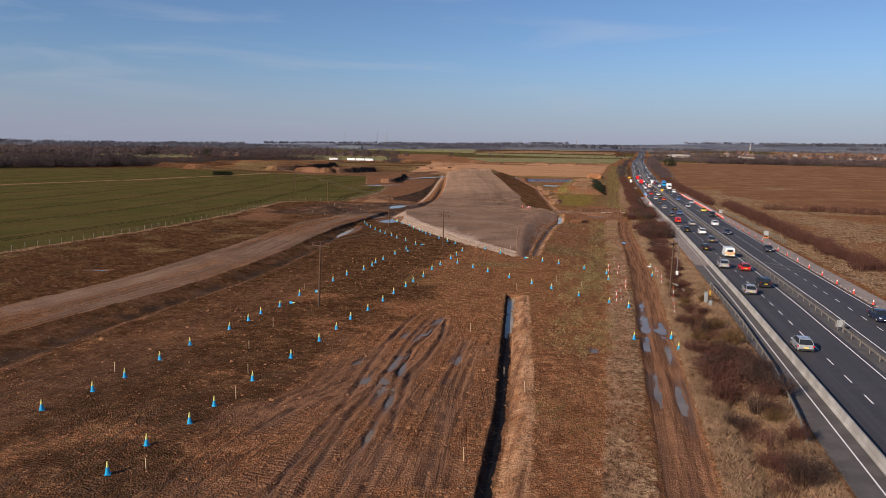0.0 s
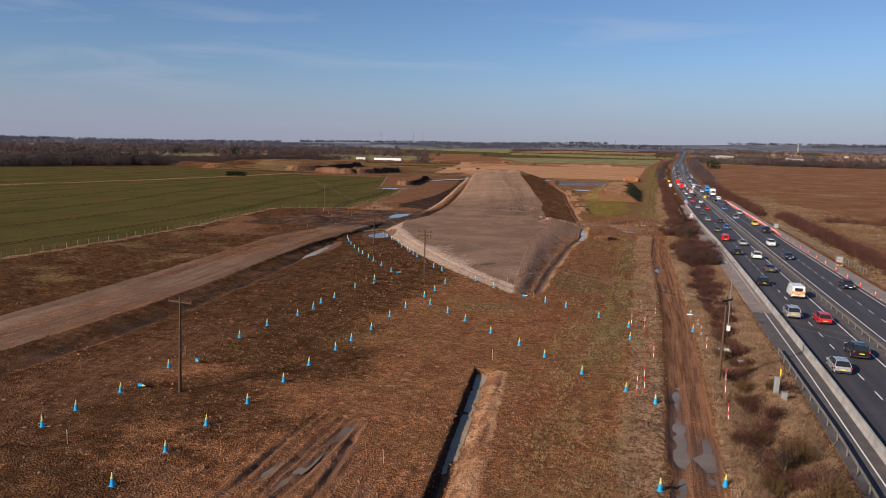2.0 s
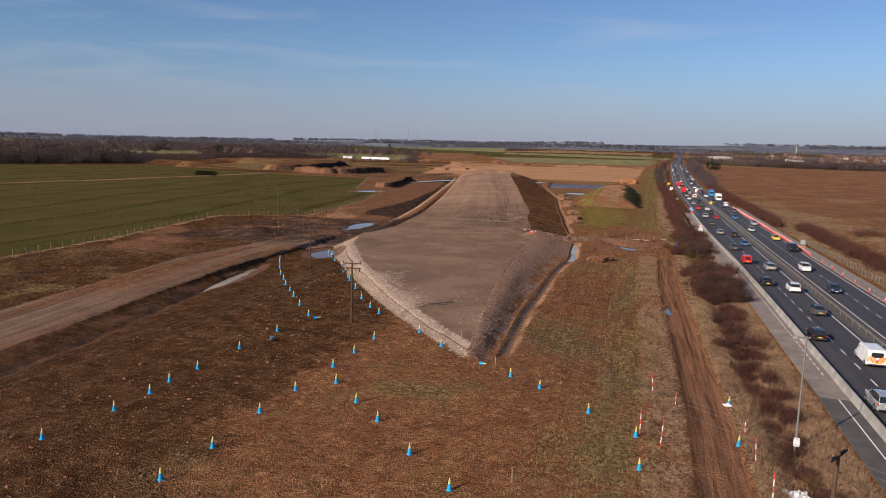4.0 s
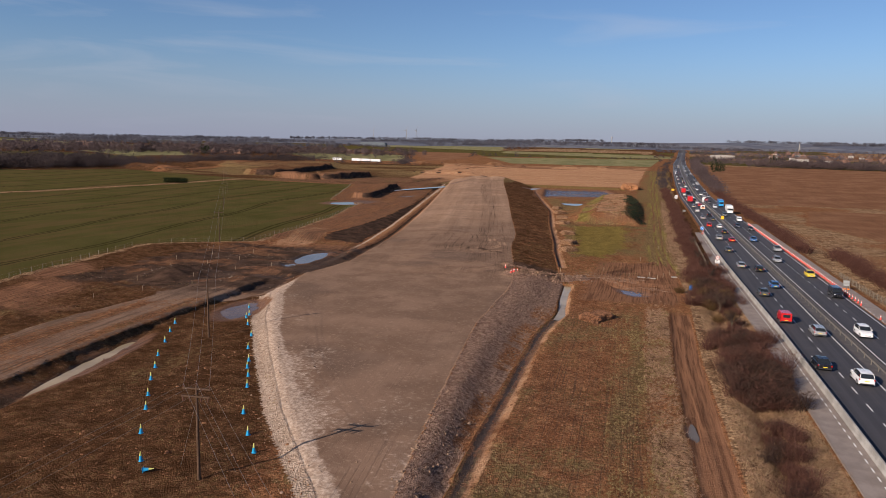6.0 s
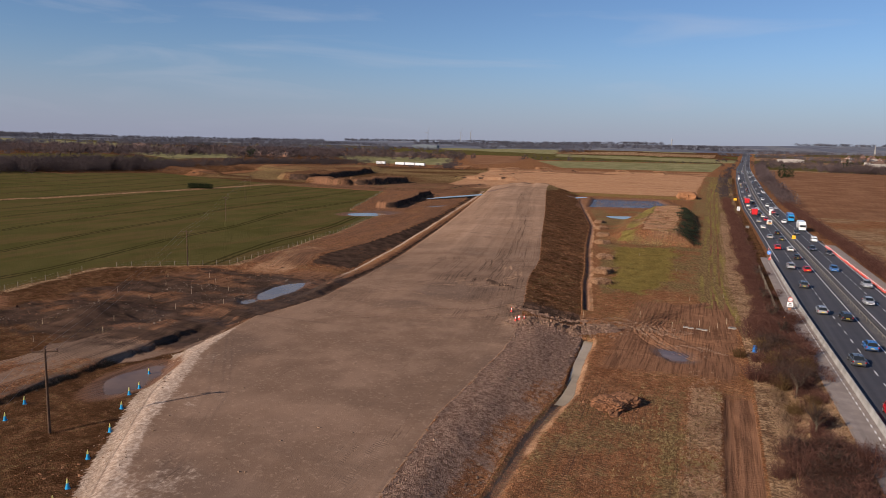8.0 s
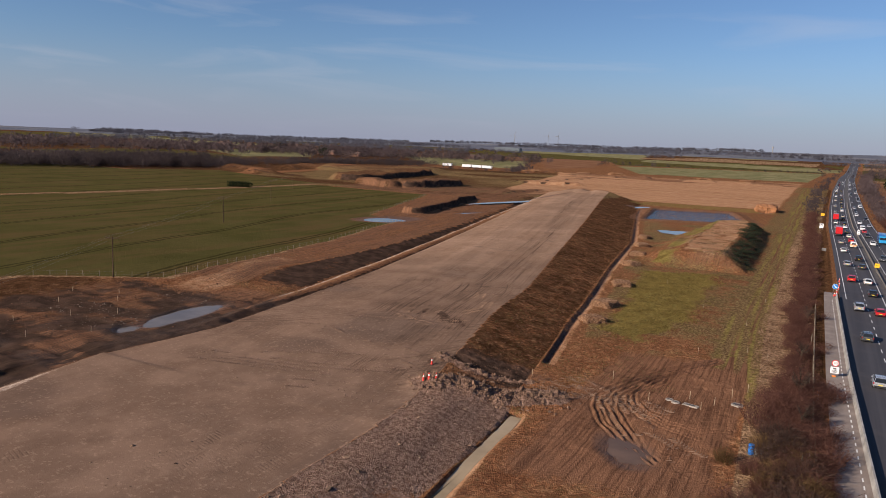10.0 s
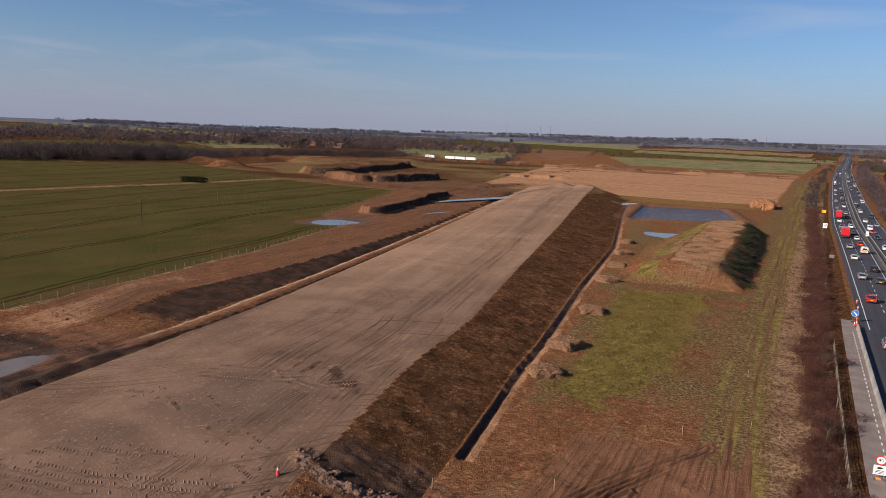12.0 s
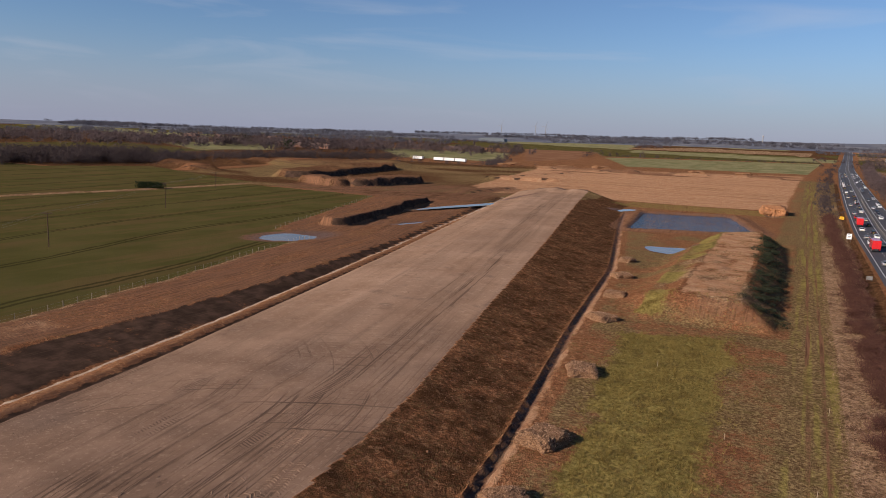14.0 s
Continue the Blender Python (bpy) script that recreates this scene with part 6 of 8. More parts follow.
def leaf_mesh(name, seed, rad, tall, n, size, material):
    """Clump of small leaf facets with an uneven outline."""
    g = np.random.default_rng(seed)
    d = g.normal(0, 1, (n, 3))
    d /= np.linalg.norm(d, axis=1)[:, None]
    k = g.uniform(0.55, 1.0, (n, 1)) ** 0.5
    bump = 1 + 0.28 * np.sin(d[:, :1] * 5 + seed) + 0.22 * np.cos(d[:, 1:2] * 6 + d[:, 2:] * 4)
    c = d * k * bump * np.array([rad, rad, tall / 2]) + np.array([0, 0, tall / 2])
    a = g.normal(0, 1, (n, 3, 3)) * size
    v = (c[:, None, :] + a).reshape(-1, 3)
    v[:, 2] = np.maximum(v[:, 2], 0.02)
    ob = triangles(name, v, material, kind="")
    me = ob.data
    bpy.data.objects.remove(ob)
    return me


IVY_LEAF = foliage_material("ivy_leaves", (0.030, 0.038, 0.022), (0.080, 0.088, 0.050))
LOW_BUSH = [leaf_mesh("evergreen_bush", s, 1.5, 1.5, 460, 0.10, IVY_LEAF) for s in (43, 44, 45)]
IVY = [leaf_mesh("evergreen_bush", s, 1.5, 2.2, 420, 0.16, EVERGREEN) for s in (41, 42)]
for i in range(150):
    yy = 390 + i * 0.74 + rng.uniform(-0.8, 0.8)
    xx = ip(yy, (388, -8.0), (420, -9.5), (500, -13)) + rng.normal(0, 1.6)
    ob = tagged(new("evergreen_bush", LOW_BUSH[i % 3]), "dark evergreen bush on the flank of the mound", "bush", "bushes on the mound")
    s = rng.uniform(0.45, 0.95)
    ob.matrix_basis = Matrix.LocRotScale((xx, yy, ground_z(xx, yy) - 0.2), Euler((0, 0, rng.uniform(0, 6.28))), (s * 1.2, s * 1.2, s * 0.62))
for i in range(7):
    ob = tagged(new("field_bush", IVY[i % 2]), "dark bush standing in the sown field", "bush", "field bushes")
    ob.matrix_basis = Matrix.LocRotScale((-310 + i * 1.7, 497 + i * 0.9, ground_z(-310 + i * 1.7, 497 + i * 0.9) - 0.1), None, (1.3, 1.3, 1.5))


def crown_cloud(centres, sizes, per, facet, seed, squash=0.85):
    """Many loose crowns as bare facets, for woods too far to count."""
    g = np.random.default_rng(seed)
    n = len(centres)
    d = g.normal(0, 1, (n, per, 3))
    d /= np.linalg.norm(d, axis=2)[:, :, None]
    k = g.uniform(0.25, 1.0, (n, per, 1)) ** 0.5
    lump = 1 + 0.3 * np.sin(d[:, :, :1] * 4 + centres[:, None, :1])
    s = sizes[:, None, None]
    c = d * k * lump * s * np.array([0.5, 0.5, 0.5 * squash]) + np.array([0, 0, 0.52]) * s
    c = c + centres[:, None, :]
    a = g.normal(0, 1, (n, per, 3, 3)) * (facet * s[:, :, :, None])
    return (c[:, :, None, :] + a).reshape(-1, 3)


def wood(name, x, y, tall, per, material, label, seed, facet=0.075, squash=0.85):
    c = np.stack([x, y, land(x, y)[0] - 0.8], -1)
    v = crown_cloud(c, tall * np.random.default_rng(seed).uniform(0.6, 1.25, len(x)), per, facet, seed, squash)
    return triangles(name, v, material, label, "woodland")


def scatter_line(line, n, wide, seed):
    g = np.random.default_rng(seed)
    k = np.sort(g.uniform(0, len(line) - 1, n))
    i = np.minimum(k.astype(int), len(line) - 2)
    f = k - i
    p = np.array(line)
    q = p[i] * (1 - f)[:, None] + p[i + 1] * f[:, None] + g.normal(0, wide, (n, 2))
    return q[:, 0], q[:, 1]


x, y = scatter_line([(-640, 400), (-585, 500), (-555, 590), (-530, 660)], 1100, 24, 301)
wood("woodland", x, y, 12, 150, FAR_WOOD, "bare dark winter wood behind the sown field", 1, 0.035)
x, y = scatter_line([(-525, 660), (-520, 740), (-470, 830), (-400, 900)], 420, 16, 309)
wood("woodland", x, y, 8, 130, FAR_WOOD, "low dark thicket at the end of the wood", 12, 0.04)
x, y = scatter_line([(-520, 770), (-440, 830), (-350, 870), (-260, 880)], 170, 12, 302)
wood("woodland", x, y, 3.5, 60, FAR_WOOD, "straggling bare thicket past the stockpiles", 2, 0.05)
g = np.random.default_rng(310)
az, rr = np.radians(g.uniform(-54, -9, 6500)), 1050 + 2700 * g.uniform(0, 1, 6500) ** 0.75
x, y = np.sin(az) * rr, np.cos(az) * rr
zz = land(x, y)[1]
ok = (zz["meadow"] < 0.3) & (zz["plough"] < 0.3) & (zz["green"] < 0.3) & (y > 600) & (np.sin(x / 130) + np.sin(y / 170 + x / 400) > -0.5)
x, y = x[ok], y[ok]
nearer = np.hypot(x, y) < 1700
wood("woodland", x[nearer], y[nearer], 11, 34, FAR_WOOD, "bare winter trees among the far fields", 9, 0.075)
wood("woodland", x[~nearer], y[~nearer], 12, 44, HAZED_WOOD, "bare woods on the far rise, greyed by painted haze", 10, 0.085)
az, rr = np.radians(g.uniform(2.5, 32, 3200)), g.uniform(1300, 2600, 3200)
wood("woodland", np.sin(az) * rr, np.cos(az) * rr, 8, 34, MAUVE_WOOD, "bare trees among the houses of the far town", 11, 0.08)
x, y = scatter_line([(-1150, 760), (-900, 950), (-700, 1120), (-480, 1230)], 520, 80, 303)
wood("woodland", x, y, 14, 80, MAUVE_WOOD, "bare village trees on the far side of the fields", 3)
x, y = scatter_line([(150, 1240), (300, 1230), (480, 1190), (800, 1120)], 620, 16, 304)
wood("woodland", x, y, 11, 90, MAUVE_WOOD, "bare tree belt past the ploughed field", 4, 0.05)
x, y = scatter_line([(41, 600), (42, 800), (45, 950), (52, 1150), (64, 1400)], 240, 2.6, 305)
wood("woodland", x, y, 9, 120, MAUVE_WOOD, "bare roadside trees far along the carriageway", 5, 0.04)
x, y = scatter_line([(6, 640), (6, 800), (10, 1000), (20, 1300)], 110, 3, 306)
wood("woodland", x, y, 4.5, 50, FAR_WOOD, "bare hedge far along the carriageway", 6)
x, y = scatter_line([(-280, 872), (-323, 1002), (-492, 1456), (-688, 1967)], 240, 6, 307)
wood("woodland", x, y, 5, 40, FAR_WOOD, "bare scrub along the line of the old road", 7)
x, y = scatter_line([(-310, 1404), (-100, 1520), (14, 1630)], 60, 3, 308)
wood("woodland", x, y, 5, 40, FAR_WOOD, "gappy hedge between two green fields", 8)
for i, (r, n, tall) in enumerate(((1350, 300, 11), (1650, 400, 12), (2150, 900, 12), (2700, 1500, 14), (3250, 1900, 15), (3900, 2200, 17))):
    g = np.random.default_rng(320 + i)
    az = np.radians(g.uniform(-52, 48, n))
    keep = (np.sin(az * 23 + i * 2.1) + np.sin(az * 9.7 + i) > -0.5) & ((r > 2200) | (np.abs(np.degrees(az) + 10) > 10))
    az = az[keep]
    rr = r * (1 + 0.06 * np.sin(az * 14 + i)) + g.normal(0, 16, len(az))
    wood("woodland", np.sin(az) * rr, np.cos(az) * rr, tall * 0.85, 48, FAR_WOOD if r < 2000 else HAZED_WOOD, "far line of bare hedgerow trees", 30 + i, 0.085, 0.7)
for i, (x, y, t) in enumerate(((66, 980, 11), (72, 1010, 9), (-640, 1010, 13), (-800, 1090, 15), (220, 1600, 14), (700, 1750, 16), (640, 1800, 12))):
    g = np.random.default_rng(350 + i)
    wood("evergreen_tree", g.normal(x, 5, 4), g.normal(y, 5, 4), t, 120, EVERGREEN, "dark evergreen trees among bare woods", 40 + i, 0.05, 1.1)


def bare_tree(name, seed, tall, label, x, y):
    """Tapered trunk, forked limbs and fine twigs."""
    g = np.random.default_rng(seed)
    thing = empty(name, label, "tree")
    thing.location = (x, y, ground_z(x, y) - 0.1)
    bm = bmesh.new()
    add_tube(bm, (0, 0, 0), (g.normal(0, 0.15), g.normal(0, 0.15), tall * 0.45), 0.03 * tall, 0.018 * tall, 8)
    part("trunk", bm, BARK, thing)
    bm = bmesh.new()
    tips = []
    for i in range(11):
        a, s = g.uniform(0, math.tau), g.uniform(0.25, 0.46)
        p = Vector((0, 0, tall * s))
        q = p + Vector((math.cos(a) * tall * 0.26, math.sin(a) * tall * 0.26, tall * g.uniform(0.2, 0.42)))
        add_tube(bm, p, q, 0.011 * tall, 0.004 * tall, 5)
        tips += [(p, q)]
    part("limb", bm, BARK, thing)
    out = []
    for p, q in tips:
        for _ in range(70):
            k = g.uniform(0.25, 1.0)
            o = np.array(p + (q - p) * k)
            e = o + g.normal(0, 1, 3) * tall * 0.075 + np.array([0, 0, 0.05 * tall])
            w = g.normal(0, 1, 3) * 0.014
            out += [o - w, o + w, e]
    triangles("crown", np.array(out), TWIG_GREY, kind="", parent=thing)
    return thing


for i, (x, y, t) in enumerate(((11.2, 268, 4.2), (10.6, 280, 4.6), (11.0, 240, 5.0), (11.6, 226, 4.4), (10.4, 330, 4.2), (11.5, 216, 4.0), (12.6, 88, 3.2), (10.2, 300, 3.6))):
    bare_tree("bare_tree", 400 + i, t, "small leafless tree in the roadside hedge", x, y)


# ---- site things ----
def stand(ob, x, y, turn=0.0, lean=0.0, sink=0.03):
    ob.matrix_basis = pose(x, y, ground_z(x, y) - sink, lean, 0, turn)
    return ob


def traffic_cone(label, group, body, sleeve, foot, tall=0.95, name="traffic_cone"):
    thing = empty(name, label, "cone", group)
    bm = bmesh.new()
    add_box(bm, -0.21, -0.21, 0, 0.21, 0.21, 0.06, 0.02)
    part("cone_base", bm, foot, thing)
    rad = lambda z: 0.165 * (1 - z / tall) + 0.032
    for piece, a, b, mat in (("cone_body", 0.06, 0.56 * tall, body), ("sleeve", 0.56 * tall, 0.80 * tall, sleeve), ("cone_tip", 0.80 * tall, tall, body if sleeve is not YELLOW_BAND else YELLOW_BAND)):
        bm = bmesh.new()
        add_tube(bm, (0, 0, a), (0, 0, b), rad(a), rad(b), 12)
        part(piece, bm, mat, thing)
    return thing


blue = traffic_cone("blue site cone with a yellow sleeve on brown ground", "blue cones marking the cable crossing", BLUE_PLASTIC, YELLOW_BAND, BLUE_PLASTIC)
row_a = [43.6, 48.7, 52.9, 58.6, 64.0, 71.5, 75.9, 79.6, 84.5, 91.8, 104.4, 110.6, 117.6, 122.0, 125.4, 129.7, 137.3, 145.9]
row_b = [35.6, 40.2, 44.8, 48.8, 55.6, 63.0, 69.8, 75.4, 80.6, 86.0, 92.2, 97.6, 103.9, 108.2, 113.9, 121.3, 127.7, 135.3, 141.2, 147.3]
spots = [(-43.5 + 0.3 * math.sin(v * 3), v) for v in row_a] + [(-31.1 + 0.25 * math.sin(v * 2), v) for v in row_b]
spots += [(-28.7, 131.2), (-24.7, 127.0), (-21.2, 123.6), (-16.4, 118.2), (-11.9, 113.7), (-8.3, 109.9), (-3.7, 105.2), (0.9, 101.0)]
spots += [(-12.8, 139.6), (-9.3, 136.7), (-4.1, 131.6), (0.1, 127.7), (0.5, 121.5), (-27.1, 152.2), (-22.8, 147.6)]
spots += [(-72.2, 196.3), (-70.0, 192.3), (-67.3, 187.7), (-63.8, 181.9), (-60.8, 177.6), (-58.0, 173.4), (-54.7, 168.9), (-52.2, 165.5), (-48.2, 160.0), (-44.3, 155.3)]
spots += [(-68.4, 211.2), (-65.4, 206.5), (-64.2, 203.7), (-61.6, 200), (-57.6, 194.6), (-54.8, 189.3), (-51.5, 184.2), (-50, 181.5), (-48.3, 179.0), (-46.1, 175.3), (-41.8, 167.8), (-38.5, 163.4), (-35.8, 160.1)]
spots += [(8.8, 78.6), (8.3, 138.5), (8.2, 129.3), (3.6, 98.1), (4.0, 81.3), (8.4, 84.2)]
for i, (x, y) in enumerate(spots):
    ob = blue if i == 0 else copy_thing(blue, Matrix())
    stand(ob, x, y, rng.uniform(0, 90), rng.normal(0, 1.5))
for x, y, turn in ((-42.2, 94.3, 40), (-42.4, 86, 70), (-42.2, 142, 15), (-42.5, 153.4, 110), (-16.8, 142.6, 60)):
    ob = copy_thing(blue, Matrix())
    tagged(ob, "blue site cone fallen on its side on brown ground")
    ob.matrix_basis = pose(x, y, ground_z(x, y) + 0.22, 82, 0, turn)

red = traffic_cone("red and white traffic cone on the carriageway edge", "red cones along the far lane", RED_PLASTIC, WHITE_BAND, BLACK_RUBBER)
for i, y in enumerate(list(np.arange(254, 262, 2.0)) + list(np.arange(262, 404, 1.7)) + list(np.arange(96, 250, 8.6))):
    ob = red if i == 0 else copy_thing(red, Matrix())
    off = 15.0 if y > 250 else 14.95
    ob.matrix_basis = pose(lane_line(y) + off - (0.9 if 300 < y < 404 else 0) * (y - 300) / 104, y, 0.03, 0, 0, rng.uniform(0, 90))
for x, y in ((-30.4, 253.8), (-29.8, 254.2), (-29.2, 254.9), (-30.1, 254.6), (-33.0, 260.5)):
    ob = copy_thing(red, Matrix())
    tagged(ob, "red and white traffic cone on the beige fill", group="red cones on the fill")
    stand(ob, x, y)
for x, y in ((16.3, 361), (16.7, 362), (16.9, 366), (17.3, 371), (17.5, 377), (17.6, 384)):
    ob = copy_thing(red, Matrix())
    tagged(ob, "red and white traffic cone at the barrier end", group="red cones at the barrier end")
    ob.matrix_basis = pose(x - 1.2, y, 0.03)


def ranging_pole(x, y, tall=2.6, lean=4):
    thing = empty("marker_pole", "slim red and white marker pole in dry grass", "pole", "marker poles by the track")
    k = tall / 5
    for i in range(5):
        tube_part("pole_band", (0, 0, i * k), (0, 0, (i + 1) * k), 0.035, RED_PLASTIC if i % 2 == 0 else WHITE_BAND, thing)
    thing.matrix_basis = pose(x, y, ground_z(x, y) - 0.05, 0, lean, rng.uniform(0, 360))


for x, y, h in ((9.9, 102.7, 2.9), (1.9, 100.7, 2.2), (2.6, 101.2, 2.8), (0.4, 128.5, 2.2), (2.0, 126, 2.4), (9.2, 119, 2.3), (9.0, 125.5, 2.2), (3.3, 113, 2.0), (8.9, 131.5, 1.4), (3.4, 136, 1.4), (1.4, 139, 2.0), (9.6, 96, 1.8)):
    ranging_pole(x, y, h)


def stake(x, y, tall=1.0, mat=None, label="thin pale wooden survey stake"):
    bm = bmesh.new()
    add_box(bm, -0.025, -0.025, 0, 0.025, 0.025, tall, 0.005)
    ob = tagged(part("survey_stake", bm, mat or STAKE_WOOD), label, "stake", "survey stakes")
    stand(ob, x, y, rng.uniform(0, 90), rng.normal(0, 3))


for x, y in ((-9.0, 66), (-8.4, 44), (-6.2, 60), (-13.6, 107), (-15.2, 79), (-8.0, 116), (-3.6, 112), (-30.1, 50.5), (-32.6, 57), (-29, 37), (-45.2, 54), (-38.8, 74), (-37, 65), (-45, 96), (-15.2, 143), (-21, 150),
             (-6.0, 268.5), (-1.6, 272), (3.0, 276), (4.6, 279), (0.2, 269), (1.4, 271.5), (-12, 274), (2.6, 300), (0.6, 320), (5.6, 298), (-4, 294), (2.0, 345), (-21.5, 268), (-8.5, 330), (-20, 352)):
    stake(x, y, rng.uniform(0.8, 1.2))
for x, y in ((-100, 244), (-104, 236), (-92, 228), (-96, 251), (-90, 240), (-107, 256), (-99, 262), (-88, 222), (-93, 214), (-101, 222), (-85, 247), (-110, 246), (-91, 256), (-104, 266), (-112, 262), (-97, 206)):
    stake(x, y, 1.0, STAKE_WOOD, "pale wooden marker post in churned mud")


def power_pole(x, y, tall, turn, label, double=False, lean=0.0):
    thing = empty("power_pole", label, "pole", "overhead line poles")
    tube_part("shaft", (0, 0, -0.3), (0, 0, tall), 0.15, POLE_WOOD, thing, 0.10, 10)
    box_part("crossarm", (-1.25, -0.07, tall - 0.35, 1.25, 0.07, tall - 0.21), POLE_WOOD, thing, 0.01)
    for px in (-1.15, 0.0, 1.15):
        base = tall - 0.21 if px else tall
        ins = tube_part("insulator", (px, 0, base), (px, 0, base + 0.26), 0.055, PORCELAIN, thing, 0.04)
        tube_part("shed", (px, 0, base + 0.12), (px, 0, base + 0.16), 0.09, PORCELAIN, ins)
    if double:
        box_part("crossarm", (-1.25, -0.30, tall - 0.95, 1.25, -0.16, tall - 0.81), POLE_WOOD, thing, 0.01)
        for px in (-1.1, -0.5, 0.5, 1.1):
            tube_part("insulator", (px, -0.25, tall - 0.95), (px, -0.25, tall - 1.3), 0.07, PORCELAIN, thing)
        tube_part("stay_wire", (0, 0, tall - 1.1), (-2.6, 1.6, 0.0), 0.012, WIRE, thing, n=5)
        tube_part("stay_wire", (0, 0, tall - 1.1), (2.4, 1.9, 0.0), 0.012, WIRE, thing, n=5)
    thing.matrix_basis = pose(x, y, ground_z(x, y), 0, lean, turn)
    return thing


POLES = [(-38.3, 86.4, 8.8, 0), (-37.3, 154.0, 8.3, 8), (-63.1, 192.0, 9.0, 33), (-118.0, 275.0, 8.6, 33), (-173.8, 359.5, 9.0, 33), (-227.5, 442.5, 10.0, 33), (-286, 526, 8.6, 33)]
for i, (x, y, h, turn) in enumerate(POLES):
    power_pole(x, y, h, turn, "dark timber power pole with a crossarm", i == 1, 2.2 if i == 0 else 0)
power_pole(9.7, 107.6, 8.6, 60, "slim dark timber pole with a small crossarm", False, 2.5)


def overhead_wire(p, q, sag):
    cu = bpy.data.curves.new("overhead_wire", "CURVE")
    cu.dimensions, cu.bevel_depth, cu.bevel_resolution = "3D", 0.010, 0
    s = cu.splines.new("POLY")
    s.points.add(16)
    for i in range(17):
        k = i / 16
        v = Vector(p).lerp(Vector(q), k)
        s.points[i].co = (v.x, v.y, v.z - sag * 4 * k * (1 - k), 1)
    cu.materials.append(WIRE)
    tagged(new("overhead_wire", cu), "thin overhead power line wire between poles", "wire", "overhead wires")


tops = [(x, y, ground_z(x, y) + h + 0.2, turn) for x, y, h, turn in POLES]
for a, b in list(zip(tops, tops[1:])) + [(tops[1], (9.7, 107.6, 8.4, 60)), ((9.7, 107.6, 8.4, 60), (64, 58, 8.5, 60))]:
    for off in (-1.15, 0.0, 1.15):
        pa, pb = [(v[0] + off * math.cos(radians(v[3])), v[1] + off * math.sin(radians(v[3])), v[2] - (0.15 if off else 0)) for v in (a, b)]
        overhead_wire(pa, pb, 0.9)

mast = empty("camera_mast", "slim grey steel mast with a white box", "mast")
tube_part("shaft", (0, 0, 0), (0, 0, 10.0), 0.09, STEEL, mast, 0.055, 10)
box_part("arm", (-0.9, -0.05, 9.8, 0.3, 0.05, 9.92), STEEL, mast, 0.01)
box_part("head", (-1.0, -0.12, 9.72, -0.7, 0.12, 9.98), GREY_BOX, mast, 0.02)
box_part("control_box", (-0.22, -0.28, 0.9, 0.22, -0.08, 1.6), WHITE_SHEET, mast, 0.02, "white control box")
mast.matrix_basis = pose(12.5, 130.0, ground_z(12.5, 130.0), 0, 0, 10)


def cabinet(x, y, tall, label):
    thing = empty("roadside_cabinet", label, "cabinet", "roadside cabinets")
    box_part("plinth", (-0.24, -0.22, 0, 0.24, 0.22, 0.12), CONCRETE, thing, 0.01)
    box_part("body", (-0.21, -0.19, 0.12, 0.21, 0.19, tall), GREY_BOX, thing, 0.02)
    box_part("cap", (-0.25, -0.23, tall, 0.25, 0.23, tall + 0.05), GREY_BOX, thing, 0.01)
    for s in (-1, 1):
        box_part("door", (0.01 if s > 0 else -0.19, -0.21, 0.2, 0.19 if s > 0 else -0.01, -0.193, tall - 0.08), GREY_BOX, thing, 0.004)
    stand(thing, x, y, 12)


cabinet(14.7, 105.6, 1.7, "tall grey steel roadside cabinet in dry grass")
cabinet(15.1, 103.6, 0.8, "small grey steel roadside cabinet in dry grass")
bm = bmesh.new()
add_tube(bm, (0, 0, 0), (0, 0, 1.0), 0.09, 0.07, 8)
stand(tagged(part("marker_post", bm, SIGN_YELLOW), "short yellow marker post beside the guardrail", "post"), 16.0, 111.5)
for x, y, r, lab in ((11.2, 121.5, 0.8, "crumpled white plastic sheet in the grass"), (12.9, 117.2, 0.4, "small white scrap of plastic in the grass"), (12.4, 86.0, 0.2, "small white scrap of plastic in the grass"), (8.1, 137.9, 0.35, "small white scrap of plastic in the grass")):
    bm = bmesh.new()
    bmesh.ops.create_grid(bm, x_segments=8, y_segments=8, size=r)
    for v in bm.verts:
        v.co.z = 0.25 * r + 0.5 * r * noise.noise(v.co * 2.2 / r + Vector((x, y, 0)))
        v.co.x += 0.2 * r * noise.noise(v.co * 3 + Vector((y, x, 0)))
    bmesh.ops.solidify(bm, geom=bm.faces[:], thickness=0.03)
    stand(tagged(part("plastic_sheet", bm, WHITE_SHEET), lab, "litter"), x, y, 20, 0, -0.25)


